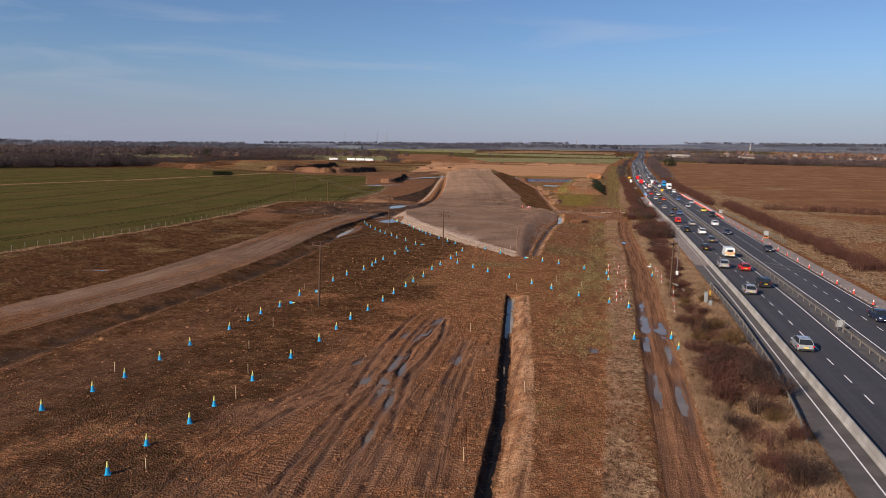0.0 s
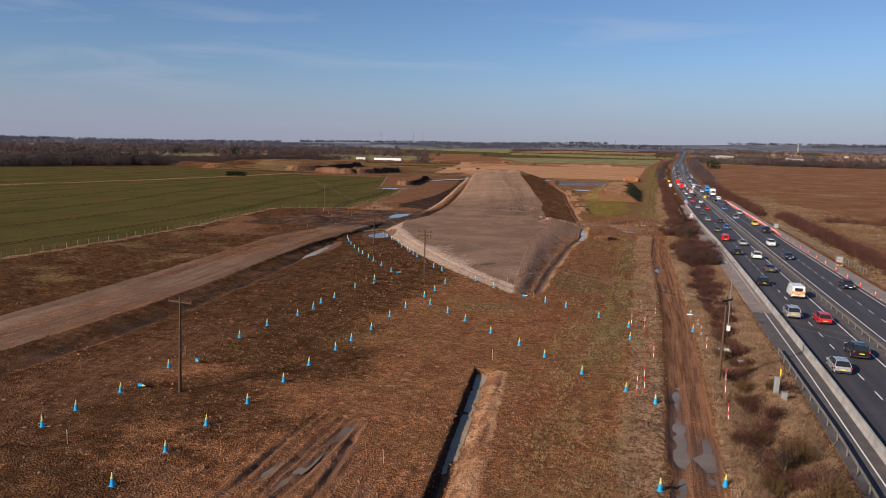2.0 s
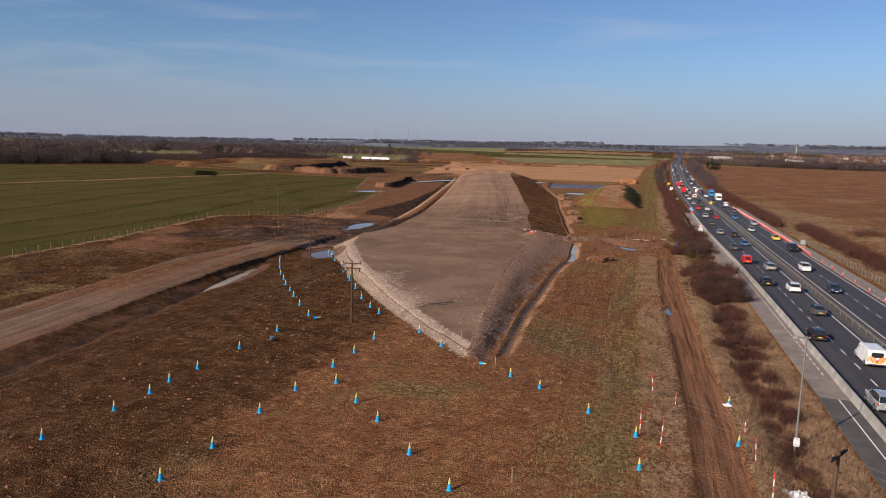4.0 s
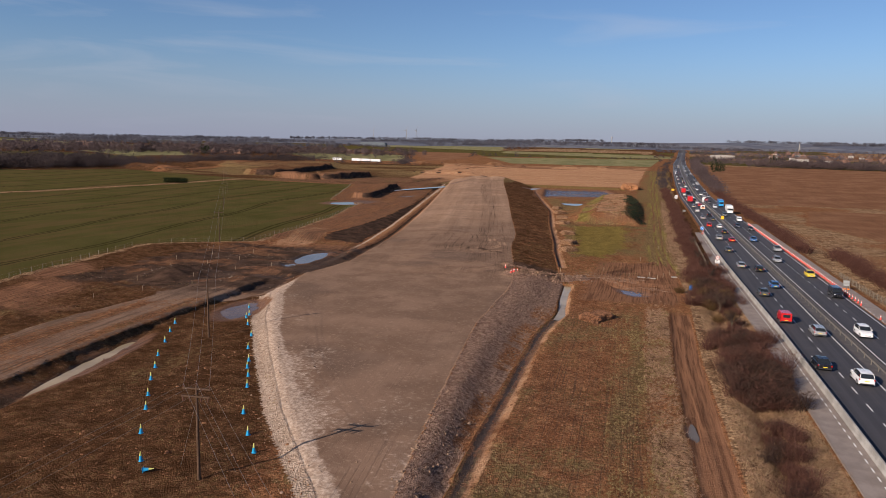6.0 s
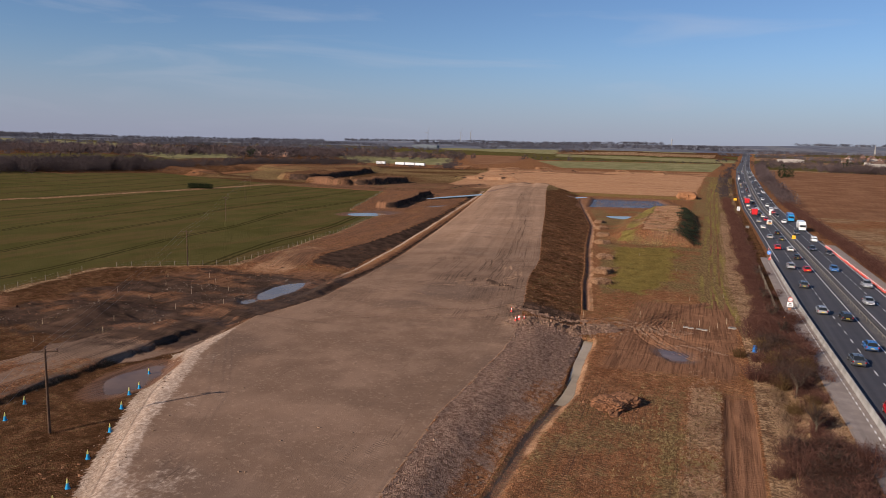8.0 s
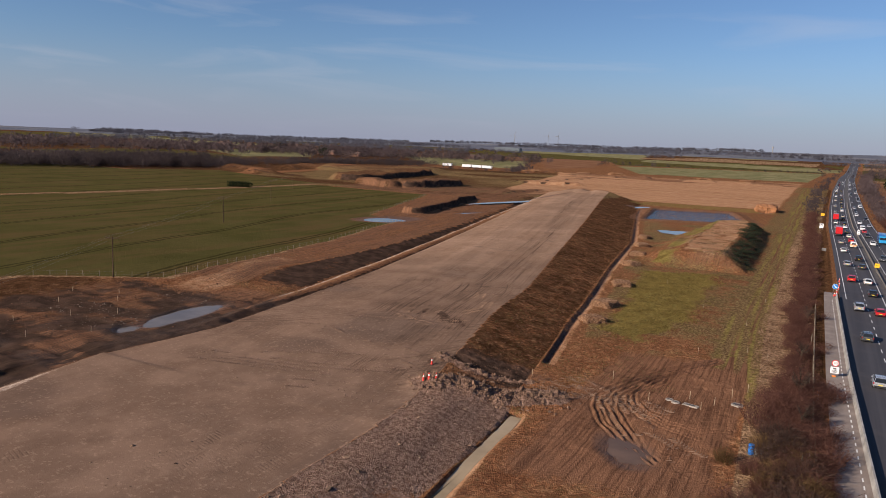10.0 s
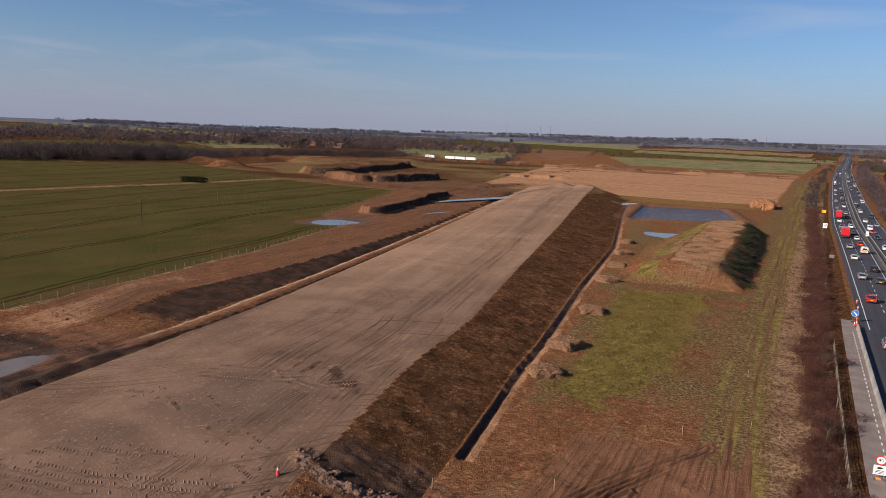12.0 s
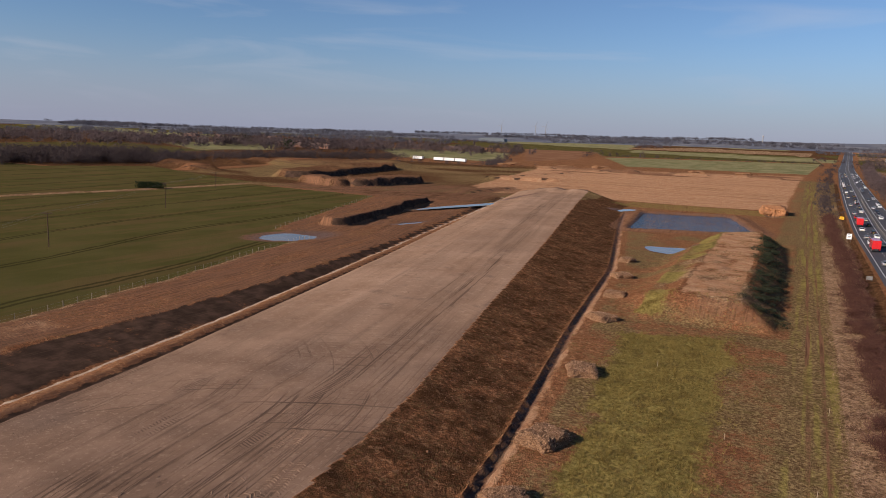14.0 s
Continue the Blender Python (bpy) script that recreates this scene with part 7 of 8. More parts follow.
def wire_fence(name, points, gap, label, tall=1.15):
    """Posts along a line with two strands of wire."""
    thing = empty(name, label, "fence")
    mesh, last, placed = None, None, []
    for (ax, ay), (bx, by) in zip(points, points[1:]):
        n = max(1, int(math.hypot(bx - ax, by - ay) / gap))
        for i in range(n):
            placed.append((ax + (bx - ax) * i / n, ay + (by - ay) * i / n))
    for x, y in placed:
        z = ground_z(x, y)
        if mesh is None:
            bm = bmesh.new()
            add_tube(bm, (0, 0, -0.2), (0, 0, tall), 0.07, 0.06, 6)
            post = part("post", bm, FENCE_WOOD, thing)
            mesh = post.data
        else:
            post = new("post", mesh)
            post.parent = thing
        post.matrix_basis = pose(x, y, z, rng.normal(0, 2), rng.normal(0, 2), rng.uniform(0, 90))
    for h in (0.45, 1.0):
        cu = bpy.data.curves.new("strand", "CURVE")
        cu.dimensions, cu.bevel_depth, cu.bevel_resolution = "3D", 0.007, 0
        s = cu.splines.new("POLY")
        s.points.add(len(placed) - 1)
        for k, (x, y) in enumerate(placed):
            s.points[k].co = (x, y, ground_z(x, y) + h, 1)
        cu.materials.append(WIRE)
        st = new("strand", cu)
        st.parent = thing


wire_fence("field_fence", [(float(field_edge(v)), v) for v in (20, 60, 111, 144, 204, 240, 262)], 3.2, "timber post and wire fence along the sown field")
wire_fence("field_fence", [(-131, 266), (-111, 282), (-114.0, 312), (-117.5, 331), (-120.4, 351), (-131, 392), (-137, 421)], 3.2, "timber post and wire fence by bare earth")
wire_fence("field_fence", [(-156, 425), (-172, 470), (-202, 552)], 4.0, "timber post and wire fence at the field corner")


def rail_fence(points, gap, rails, label, tall=1.2):
    thing = empty("rail_fence", label, "fence")
    mesh = None
    for (ax, ay), (bx, by) in zip(points, points[1:]):
        length = math.hypot(bx - ax, by - ay)
        n = max(1, round(length / gap))
        turn = math.degrees(math.atan2(by - ay, bx - ax))
        for i in range(n):
            x, y = ax + (bx - ax) * i / n, ay + (by - ay) * i / n
            z = ground_z(x, y)
            if mesh is None:
                bm = bmesh.new()
                add_box(bm, -0.06, -0.06, -0.2, 0.06, 0.06, tall + 0.05, 0.01)
                p = part("post", bm, FENCE_WOOD, thing)
                mesh = p.data
                rail = box_part("rail", (0, -0.095, -0.045, length / n, -0.06, 0.045), FENCE_WOOD, thing, 0.004)
                rail_mesh = rail.data
                first_rail = rail
            else:
                p = new("post", mesh)
                p.parent = thing
            p.matrix_basis = pose(x, y, z, 0, 0, turn)
            z2 = ground_z(x + (bx - ax) / n, y + (by - ay) / n)
            for k in range(rails):
                if first_rail is not None:
                    r, first_rail = first_rail, None
                else:
                    r = new("rail", rail_mesh)
                    r.parent = thing
                r.matrix_basis = pose(x, y, z + 0.3 + k * (tall - 0.38) / max(1, rails - 1), 0, -math.degrees(math.atan2(z2 - z, length / n)), turn)
    return thing


rail_fence([(12.9, 252), (12.3, 269), (11.9, 297), (11.5, 345)], 2.4, 4, "weathered timber post and rail fence behind the footway", 1.3)
rail_fence([(43.9, 192), (43.6, 214), (43.2, 243), (41.4, 290)], 2.2, 4, "weathered timber post and rail fence beside the far footway", 1.3)

# spoil heaps, stones, slabs
def heap(name, x, y, rx, ry, tall, material, label, seed, rough=0.25, category="mound", group=""):
    bm = bmesh.new()
    bmesh.ops.create_icosphere(bm, subdivisions=5, radius=1)
    for v in list(bm.verts):
        if v.co.z < -0.12:
            v.co.z = -0.12
        n = v.co.copy()
        box = max(abs(n.x), abs(n.y)) / max(1e-6, math.hypot(n.x, n.y))
        n = Vector((n.x * (1.25 - 0.25 * box) / max(box, 0.8), n.y * (1.25 - 0.25 * box) / max(box, 0.8), (1 - (1 - max(n.z, 0)) ** 2.2) if n.z > 0 else n.z))
        k = 1 + rough * noise.fractal(n * 1.7 + Vector((seed, 0, 0)), 0.9, 2.0, 3) + 0.45 * rough * noise.noise(n * 13 + Vector((0, seed, 0))) + 0.25 * rough * noise.noise(n * 27)
        v.co = Vector((n.x * rx * k, n.y * ry * k, n.z * tall * k))
    at = [v.co.copy() for v in bm.verts if v.co.z > 0.0]
    ob = tagged(part(name, bm, material), label, category, group)
    if material is CLAY_STRAW:
        g = np.random.default_rng(seed)
        out = []
        for i in g.integers(0, len(at), 1500):
            o = np.array(at[i])
            d, w = g.normal(0, 0.14, 3), g.normal(0, 0.022, 3)
            d[2] = abs(d[2]) * 0.6
            out += [o - w, o + w, o + d]
        triangles("straw_cover", np.array(out), RUSSET, kind="", parent=ob)
    stand(ob, x, y, seed * 37 % 180, 0, 0.05)
    return ob


for i, (x, y, s) in enumerate(((-23.9, 304.2, 2.4), (-25.6, 318.4, 2.9), (-28.7, 343.2, 2.8), (-34.4, 374.5, 2.8), (-37.2, 395.5, 2.6), (-41.2, 418, 2.6), (-45.7, 442, 2.6))):
    heap("spoil_mound", x, y, s * 0.85, s * 0.72, 1.2, CLAY_STRAW, "low heap of pale dry spoil on rough ground", i + 1, 0.13, group="spoil heaps along the drain")
x, y = sown(9000, -48, -17, 284, 443, lambda x, y: sum(np.exp(-((x - a) ** 2 + (y - b) ** 2) / 5.0) for a, b in ((-23.9, 304.2), (-25.6, 318.4), (-28.7, 343.2), (-34.4, 374.5))))
tufts("loose_straw", x, y, 4, 0.22, 0.06, 0.4, DRY_GRASS, "loose pale straw scattered round the heaps")
heap("spoil_mound", -10, 225.5, 2.7, 2.0, 1.0, plain("brown_spoil", (0.17, 0.080, 0.042), 0.95, vary=0.6, scale=2.2, bump=1.0), "low heap of broken brown earth in the field", 21, 0.26)
heap("spoil_mound", -18, 634, 9.0, 6.0, 4.0, plain("sand_spoil", (0.30, 0.140, 0.066), 0.95, vary=0.25, scale=0.5, bump=0.5), "tall heap of orange sand beyond the pond", 22, 0.14)
for i, (x, y, s, h) in enumerate(((-180, 905, 7, 3), (-215, 912, 6, 2.6), (-100, 955, 6, 2.4), (-60, 968, 7, 2.4), (-265, 890, 8, 3.2))):
    heap("spoil_mound", x, y, s, s, h, RED_SPOIL, "heap of bare earth at the edge of the sandy ground", 30 + i, 0.35, group="far spoil heaps")

base = bmesh.new()
bmesh.ops.create_icosphere(base, subdivisions=1, radius=1)
ICO = (np.array([v.co[:] for v in base.verts]), np.array([[v.index for v in f.verts] for f in base.faces]))
base.free()


def stones(name, x, y, size, material, label, seed, sink=0.3, lift=None):
    """Broken lumps of uneven shape as one object."""
    g = np.random.default_rng(seed)
    n, (v, f) = len(x), ICO
    s = size * np.exp(g.normal(0, 0.45, n))
    jit = 1 + g.normal(0, 0.30, (n, len(v), 1))
    squash = np.stack([g.uniform(0.7, 1.3, n), g.uniform(0.7, 1.3, n), g.uniform(0.5, 0.95, n)], -1)
    a = g.uniform(0, math.tau, n)
    p = v[None] * jit * squash[:, None, :] * s[:, None, None]
    px = p[:, :, 0] * np.cos(a)[:, None] - p[:, :, 1] * np.sin(a)[:, None]
    py = p[:, :, 0] * np.sin(a)[:, None] + p[:, :, 1] * np.cos(a)[:, None]
    z = land(x, y)[0] + (lift if lift is not None else 0) + s * (0.5 - sink)
    co = np.stack([px + x[:, None], py + y[:, None], p[:, :, 2] + z[:, None]], -1)
    tri = co[:, f].reshape(-1, 3)
    return triangles(name, tri, material, label, "stones")


x, y = sown(9000, -36, -12, 250, 269, lambda x, y: np.maximum(np.exp(-(along(x, y, RIDGE) / 2.4) ** 2), 0.8 * np.exp(-(along(x, y, CREST) / 0.7) ** 2)))
stones("rubble", x, y, 0.095, STONE, "ridge of broken stone and clods across the drain", 5, 0.25)


def tyre_prints(name, line, label, seed):
    """Pressed-up bars of two lug tyres along a line, as one object."""
    g = np.random.default_rng(seed)
    p = np.array(line, float)
    seg = np.hypot(*np.diff(p, axis=0).T)
    s = np.arange(0, seg.sum(), 0.40)
    run = np.concatenate(([0], np.cumsum(seg)))
    mx, my = np.interp(s, run, p[:, 0]), np.interp(s, run, p[:, 1])
    tx, ty = np.gradient(mx), np.gradient(my)
    n = np.hypot(tx, ty)
    tx, ty = tx / n, ty / n
    out = []
    for wheel in (-2.0, -0.75, 0.6, 1.9):
        for side in (-1, 1):
            hold = g.random(len(s)) < 0.15 + 0.8 * (grain(mx - 3 * wheel, my, 5, seed + 40) > -0.05)
            a = np.stack([mx - ty * (wheel + 0.03 * side), my + tx * (wheel + 0.03 * side)], -1)[hold]
            t = np.stack([tx, ty], -1)[hold]
            b = a + np.stack([-t[:, 1], t[:, 0]], -1) * 0.46 * side - t * 0.26
            tall = g.uniform(0.03, 0.08, (len(a), 1))
            za, zb = land(a[:, 0], a[:, 1])[0][:, None] - 0.01, land(b[:, 0], b[:, 1])[0][:, None] - 0.01
            w = t * 0.10
            a0, a1, at = (np.hstack([a - w, za]), np.hstack([a + w, za]), np.hstack([a, za + tall]))
            b0, b1, bt = (np.hstack([b - w, zb]), np.hstack([b + w, zb]), np.hstack([b, zb + tall * 0.8]))
            for tri in ((a0, b0, bt), (a0, bt, at), (a1, bt, b1), (a1, at, bt), (a0, at, a1), (b0, b1, bt)):
                out.append(np.stack(tri, 1).reshape(-1, 3))
    return triangles(name, np.concatenate(out), PRESSED, label, "tyre prints")


PRESSED = plain("pressed_earth", (0.20, 0.122, 0.080), 0.92, vary=0.4, scale=1.2, bump=0.3)
for i, line in enumerate((
        [(-62, 247), (-46.4, 250.3), (-39.2, 253.1), (-33.8, 255.2)], [(-56, 254), (-45, 256), (-36, 258.5), (-31.5, 260)],
        [(-60, 266), (-53, 268.5), (-44, 264), (-33.5, 260.4)], [(-44, 244.5), (-38.9, 246.6), (-32.4, 247.3)],
        [(-52, 284), (-47, 280), (-42, 279), (-38, 283)], [(-58, 276), (-50, 279), (-44, 284), (-42, 292), (-45, 304)],
        [(-21, 268), (-15, 266), (-9, 267), (-3, 264)], [(-17, 272), (-11, 268), (-5, 258), (2, 253)])):
    tyre_prints("tyre_prints", line, "ribbed tyre prints pressed into the damp earth fill" if i < 6 else "ribbed tyre prints pressed into brown mud", 60 + i)
x, y = sown(4500, -29, -17, 148, 252, lambda x, y: ((x > pad_east(y)) & (x < drain_line(y) - 0.3)) * 0.9)
stones("clods", x, y, 0.055, plain("dark_clods", (0.215, 0.140, 0.095), 0.95, vary=0.5, scale=0.8, bump=0.5), "loose dark clods on the rough slope", 6)
x, y = sown(9000, -74, -18, 146, 238, lambda x, y: ((x > pad_west(y) - 1.2) & (x < pad_west(y) + 4.6)) * step(grain(x, y, 2.6, 306), -0.5, 0.6) * 0.7)
stones("clods", x, y, 0.06, plain("pale_clods", (0.36, 0.25, 0.175), 0.95, vary=0.4, scale=0.8, bump=0.5), "loose pale clods on the edge of the fill", 7)
x, y = sown(9000, -56, -23, 262, 470, lambda x, y: ((x > pad_east(y) + 0.2) & (x < drain_line(y) - 0.2)) * 0.8)
stones("clods", x, y, 0.055, plain("brown_clods", (0.14, 0.072, 0.040), 0.95, vary=0.45, scale=0.6, bump=0.5), "loose brown clods on the long slope", 8)
x, y = sown(4000, -75, -55, 40, 200, lambda x, y: ((x < ditch_edge(y)) & (x > haul_near(y) - 0.6)) * 0.7)
stones("clods", x, y, 0.06, plain("wet_clods", (0.10, 0.064, 0.042), 0.9, vary=0.4, scale=0.8, bump=0.5), "dark clods on the ditch side", 9)
x, y = sown(2200, -13, -4, 34, 103, lambda x, y: (np.abs(x - trench_mid(y) - 0.4) < 2.6) * 0.6)
stones("clods", x, y, 0.06, plain("field_clods", (0.15, 0.09, 0.05), 0.95, vary=0.4, scale=0.8), "small clods along the trench", 10)

x, y = sown(16000, -58, 1, 36, 232, lambda x, y: (zone_at(x, y, "fill") < 0.2) * (zone_at(x, y, "clod") < 0.2) * 0.75)
stones("clods", x, y, 0.055, plain("soil_clods", (0.22, 0.105, 0.054), 0.95, vary=0.5, scale=0.7), "loose brown clods on the worked field", 12)
x, y = sown(1600, -112, -78, 216, 275, lambda x, y: step(grain(x, y, 6, 301), 0.0, 0.6) * (zone_at(x, y, "green") < 0.2))
stones("clods", x, y, 0.075, plain("grey_debris", (0.14, 0.105, 0.08), 0.95, vary=0.4, scale=0.8), "scattered grey stones on churned wet ground", 13)

x, y = sown(7000, -110, -20, 150, 470, lambda x, y: ((x > pad_west(y) + 2) & (x < pad_east(y) - 0.5)) * step(grain(x, y, 13, 303) + 0.5 * grain(x, y, 4, 304), -0.1, 0.8))
stones("clods", x, y, 0.05, plain("fill_clods", (0.20, 0.125, 0.080), 0.95, vary=0.5, scale=0.7), "loose small clods on the rolled fill", 14)
x, y = sown(5000, -122, -78, 60, 292, lambda x, y: step(grain(x, y, 5, 305), -0.3, 0.6) * (zone_at(x, y, "green") < 0.2) * (zone_at(x, y, "fill") < 0.2))
stones("clods", x, y, 0.09, plain("rough_clods", (0.11, 0.056, 0.032), 0.95, vary=0.5, scale=0.7), "dark clods on the rough band by the field", 15)

MUDDY_CONCRETE = plain("muddy_concrete", (0.30, 0.255, 0.21), 0.9, vary=0.35, scale=2.0)
for i, (x, y, w, l) in enumerate(((-3.8, 270.4, 0.5, 0.42), (-2.9, 269.5, 0.52, 0.42), (-1.1, 269.6, 0.95, 0.42), (3.9, 273.2, 0.75, 0.6))):
    thing = empty("manhole_slab", "pale concrete slab set in mud, a dark plate painted as its opening", "manhole", "concrete slabs in the mud")
    bm = bmesh.new()
    if i == 2:
        add_box(bm, -w, -l, 0, w, l, 0.16, 0.03)
    else:
        add_tube(bm, (0, 0, 0), (0, 0, 0.16), w, w * 0.94, 14)
    part("slab", bm, MUDDY_CONCRETE, thing)
    # flat dark plate on the slab, its colour standing in for an unlit hole
    box_part("opening", (-w * 0.6, -l * 0.35, 0.16, w * 0.6, l * 0.35, 0.175), SIGN_BLACK if i > 1 else HARDSTRIP, thing)
    stand(thing, x, y, -12)

pump = empty("site_pump", "small blue and grey pump set beside the track", "pump")
box_part("skid", (-0.7, -0.5, 0.0, 0.7, 0.5, 0.15), DULL_STEEL, pump, 0.02)
box_part("engine", (-0.2, -0.35, 0.15, 0.6, 0.35, 0.8), GREY_BOX, pump, 0.06)
tube_part("tank", (-0.45, 0, 0.15), (-0.45, 0, 1.2), 0.3, SIGN_BLUE, pump, n=14)
tube_part("hose", (0.5, 0.2, 0.4), (0.9, -0.6, 0.05), 0.07, BLACK_RUBBER, pump)
stand(pump, 7.2, 258.2, 30)


# ---- signs ----
def lettering(text, size, parent, loc, material, name="lettering"):
    cu = bpy.data.curves.new(name, "FONT")
    cu.body, cu.size, cu.align_x, cu.align_y, cu.extrude = text, size, "CENTER", "CENTER", 0.004
    cu.materials.append(material)
    ob = new(name, cu)
    ob.parent = parent
    ob.matrix_basis = pose(*loc, 90, 0, 0)
    return ob


def disc(name, r, y, z, material, parent, thick=0.02, n=28):
    bm = bmesh.new()
    add_tube(bm, (0, y, z), (0, y - thick, z), r, r, n)
    return part(name, bm, material, parent)


sign = empty("speed_sign", "white and red forty speed limit sign on a frame", "road sign")
for s in (-0.42, 0.42):
    tube_part("leg", (s, 0.02, 0), (s, 0.02, 2.1), 0.03, STEEL, sign)
    box_part("foot", (s - 0.06, -0.5, 0, s + 0.06, 0.5, 0.06), STEEL, sign)
box_part("panel", (-0.55, -0.03, 0.5, 0.55, 0.0, 1.45), SIGN_WHITE, sign, 0.004)
disc("ring", 0.46, 0.0, 1.98, SIGN_RED, sign, 0.03)
disc("face", 0.37, -0.032, 1.98, SIGN_WHITE, sign, 0.006)
lettering("40", 0.5, sign, (0, -0.044, 1.98), SIGN_BLACK)
box_part("camera_symbol", (-0.22, -0.04, 1.08, 0.12, -0.03, 1.3), SIGN_BLACK, sign)
box_part("camera_symbol", (0.12, -0.04, 1.13, 0.26, -0.03, 1.25), SIGN_BLACK, sign)
for k in (0.9, 0.76, 0.62):
    box_part("writing_bar", (-0.38, -0.038, k, 0.38, -0.03, k + 0.06), SIGN_BLACK, sign)
bm = bmesh.new()
add_box(bm, -0.25, -0.2, 0.0, 0.25, 0.2, 0.18, 0.06)
part("sandbag", bm, ORANGE_PLASTIC, sign)
sign.matrix_basis = pose(14.6, 292.5, 0.03, 0, 0, 6)

arrow = empty("keep_right_sign", "round blue sign with a white diagonal arrow", "road sign")
for s in (-0.3, 0.3):
    tube_part("leg", (s, 0.02, 0), (s, 0.02, 1.6), 0.03, STEEL, arrow)
disc("face", 0.62, 0.0, 1.75, SIGN_WHITE, arrow, 0.02)
disc("face", 0.58, -0.021, 1.75, SIGN_BLUE, arrow, 0.006)
bm = bmesh.new()
add_box(bm, -0.07, -0.035, -0.38, 0.07, -0.028, 0.38)
bmesh.ops.create_cone(bm, cap_ends=True, segments=3, radius1=0.2, radius2=0.2, depth=0.008, matrix=pose(0, -0.032, -0.32, 90, 0, 0) @ pose(0, 0, 0, 0, 0, 30))
ob = part("arrow", bm, SIGN_WHITE, arrow)
ob.matrix_basis = pose(0, 0, 1.75) @ pose(0, 0, 0, 0, -45, 0)
box_part("base", (-0.5, -0.3, 0, 0.5, 0.3, 0.12), BLACK_RUBBER, arrow, 0.03)
arrow.matrix_basis = pose(15.2, 364.5, 0.03, 0, 0, 4)


def board(name, x, y, w, h, z, face, label, turn=0, bars=3):
    thing = empty(name, label, "road sign")
    for s in (-w * 0.35, w * 0.35):
        tube_part("leg", (s, 0.03, 0), (s, 0.03, z + h), 0.035, STEEL, thing)
    box_part("panel", (-w / 2, -0.03, z, w / 2, 0.0, z + h), face, thing, 0.01)
    for k in range(bars):
        zz = z + h * (k + 0.7) / (bars + 0.6)
        box_part("writing_bar", (-w * 0.32, -0.038, zz, w * 0.32, -0.031, zz + h * 0.1), SIGN_BLACK, thing)
    thing.matrix_basis = pose(x, y, ground_z(x, y) + 0.03, 0, 0, turn)
    return thing


board("works_sign", 26.2, 415, 1.2, 1.2, 0.9, SIGN_YELLOW, "square yellow road works sign on the central reserve", 0, 1)
board("works_sign", lane_line(520) + 5.6, 520, 1.0, 1.8, 0.8, SIGN_WHITE, "tall white road sign on the central reserve", 0, 2)
board("works_sign", lane_line(540) - 8.0, 540, 1.6, 2.0, 1.0, SIGN_WHITE, "white roadside board beside the hedge", 0, 3)
board("works_sign", lane_line(620) - 8.0, 620, 1.8, 1.3, 1.0, SIGN_YELLOW, "yellow roadside board beside the hedge", 0, 2)
board("works_sign", lane_line(455) - 7.6, 455, 1.4, 1.0, 0.4, STEEL, "grey steel sign back beside the hedge", 180, 0)


def sign_back(x, y, label):
    thing = empty("sign_frame", label, "sign frame", "temporary sign frames")
    for s in (-0.6, 0.6):
        tube_part("leg", (s, 0, 0), (s, 0, 2.0), 0.03, STEEL, thing)
        tube_part("brace", (s, 0, 1.4), (s, 0.9, 0), 0.025, STEEL, thing)
    for k in (0.7, 1.3, 1.9):
        box_part("rail", (-0.65, -0.02, k, 0.65, 0.02, k + 0.05), STEEL, thing)
    box_part("panel", (-0.62, -0.05, 0.75, 0.62, -0.03, 1.95), GREY_BOX, thing)
    for s in (-0.5, 0.3):
        bm = bmesh.new()
        add_box(bm, s - 0.3, -0.3, 0, s + 0.3, 0.3, 0.22, 0.08)
        part("sandbag", bm, ORANGE_PLASTIC, thing)
    thing.matrix_basis = pose(x, y, 0.04, 0, 0, 172)


sign_back(40.6, 199.5, "grey temporary sign frame with orange sandbags on the footway")
sign_back(38.6, 271, "grey temporary sign frame with orange sandbags on the footway")
board("works_sign", 29.6, 94.5, 0.9, 0.9, 0.6, GREY_BOX, "small grey sign back on the central reserve", 180, 0)
bm = bmesh.new()
add_tube(bm, (0, 0, 0), (0, 0, 1.3), 0.12, 0.10, 10)
ob = tagged(part("depth_post", bm, WHITE_BAND), "white post with an orange band beside the fence", "post")
ob.matrix_basis = pose(12.7, 281, ground_z(12.7, 281))
tube_part("band", (0, 0, 1.0), (0, 0, 1.22), 0.125, ORANGE_PLASTIC, ob)
bm = bmesh.new()
add_tube(bm, (0, 0, 0), (0, 0, 6.5), 0.11, 0.08, 8)
stand(tagged(part("roadside_post", bm, STAKE_WOOD), "pale timber post in the roadside hedge", "post"), 48, 640)
for x, y in ((11.6, 283.5), (11.4, 312), (11.6, 246), (11.5, 256)):
    bm = bmesh.new()
    add_tube(bm, (0, 0, 0), (0, 0, 2.0), 0.07, 0.06, 7)
    stand(tagged(part("timber_post", bm, FENCE_WOOD), "tall weathered timber post in the hedge", "post", "hedge posts"), x, y, 0, 3)


# ---- vehicles ----
def car_paint(name, colour, metal=0.0):
    m, nt, b = shader(name, 0.28, metal)
    vec = place(nt, local=True)
    dirt = span(nt, noisy(nt, vec, 2.0, 4), 0.5, 0.8, 0, 0.35)
    nt.links.new(blend(nt, dirt, colour, tuple(c * 0.6 + 0.03 for c in colour)), b.inputs["Base Color"])
    nt.links.new(span(nt, noisy(nt, vec, 5, 3), 0.4, 0.8, 0.22, 0.5), b.inputs["Roughness"])
    b.inputs["Coat Weight"].default_value = 0.4
    return m


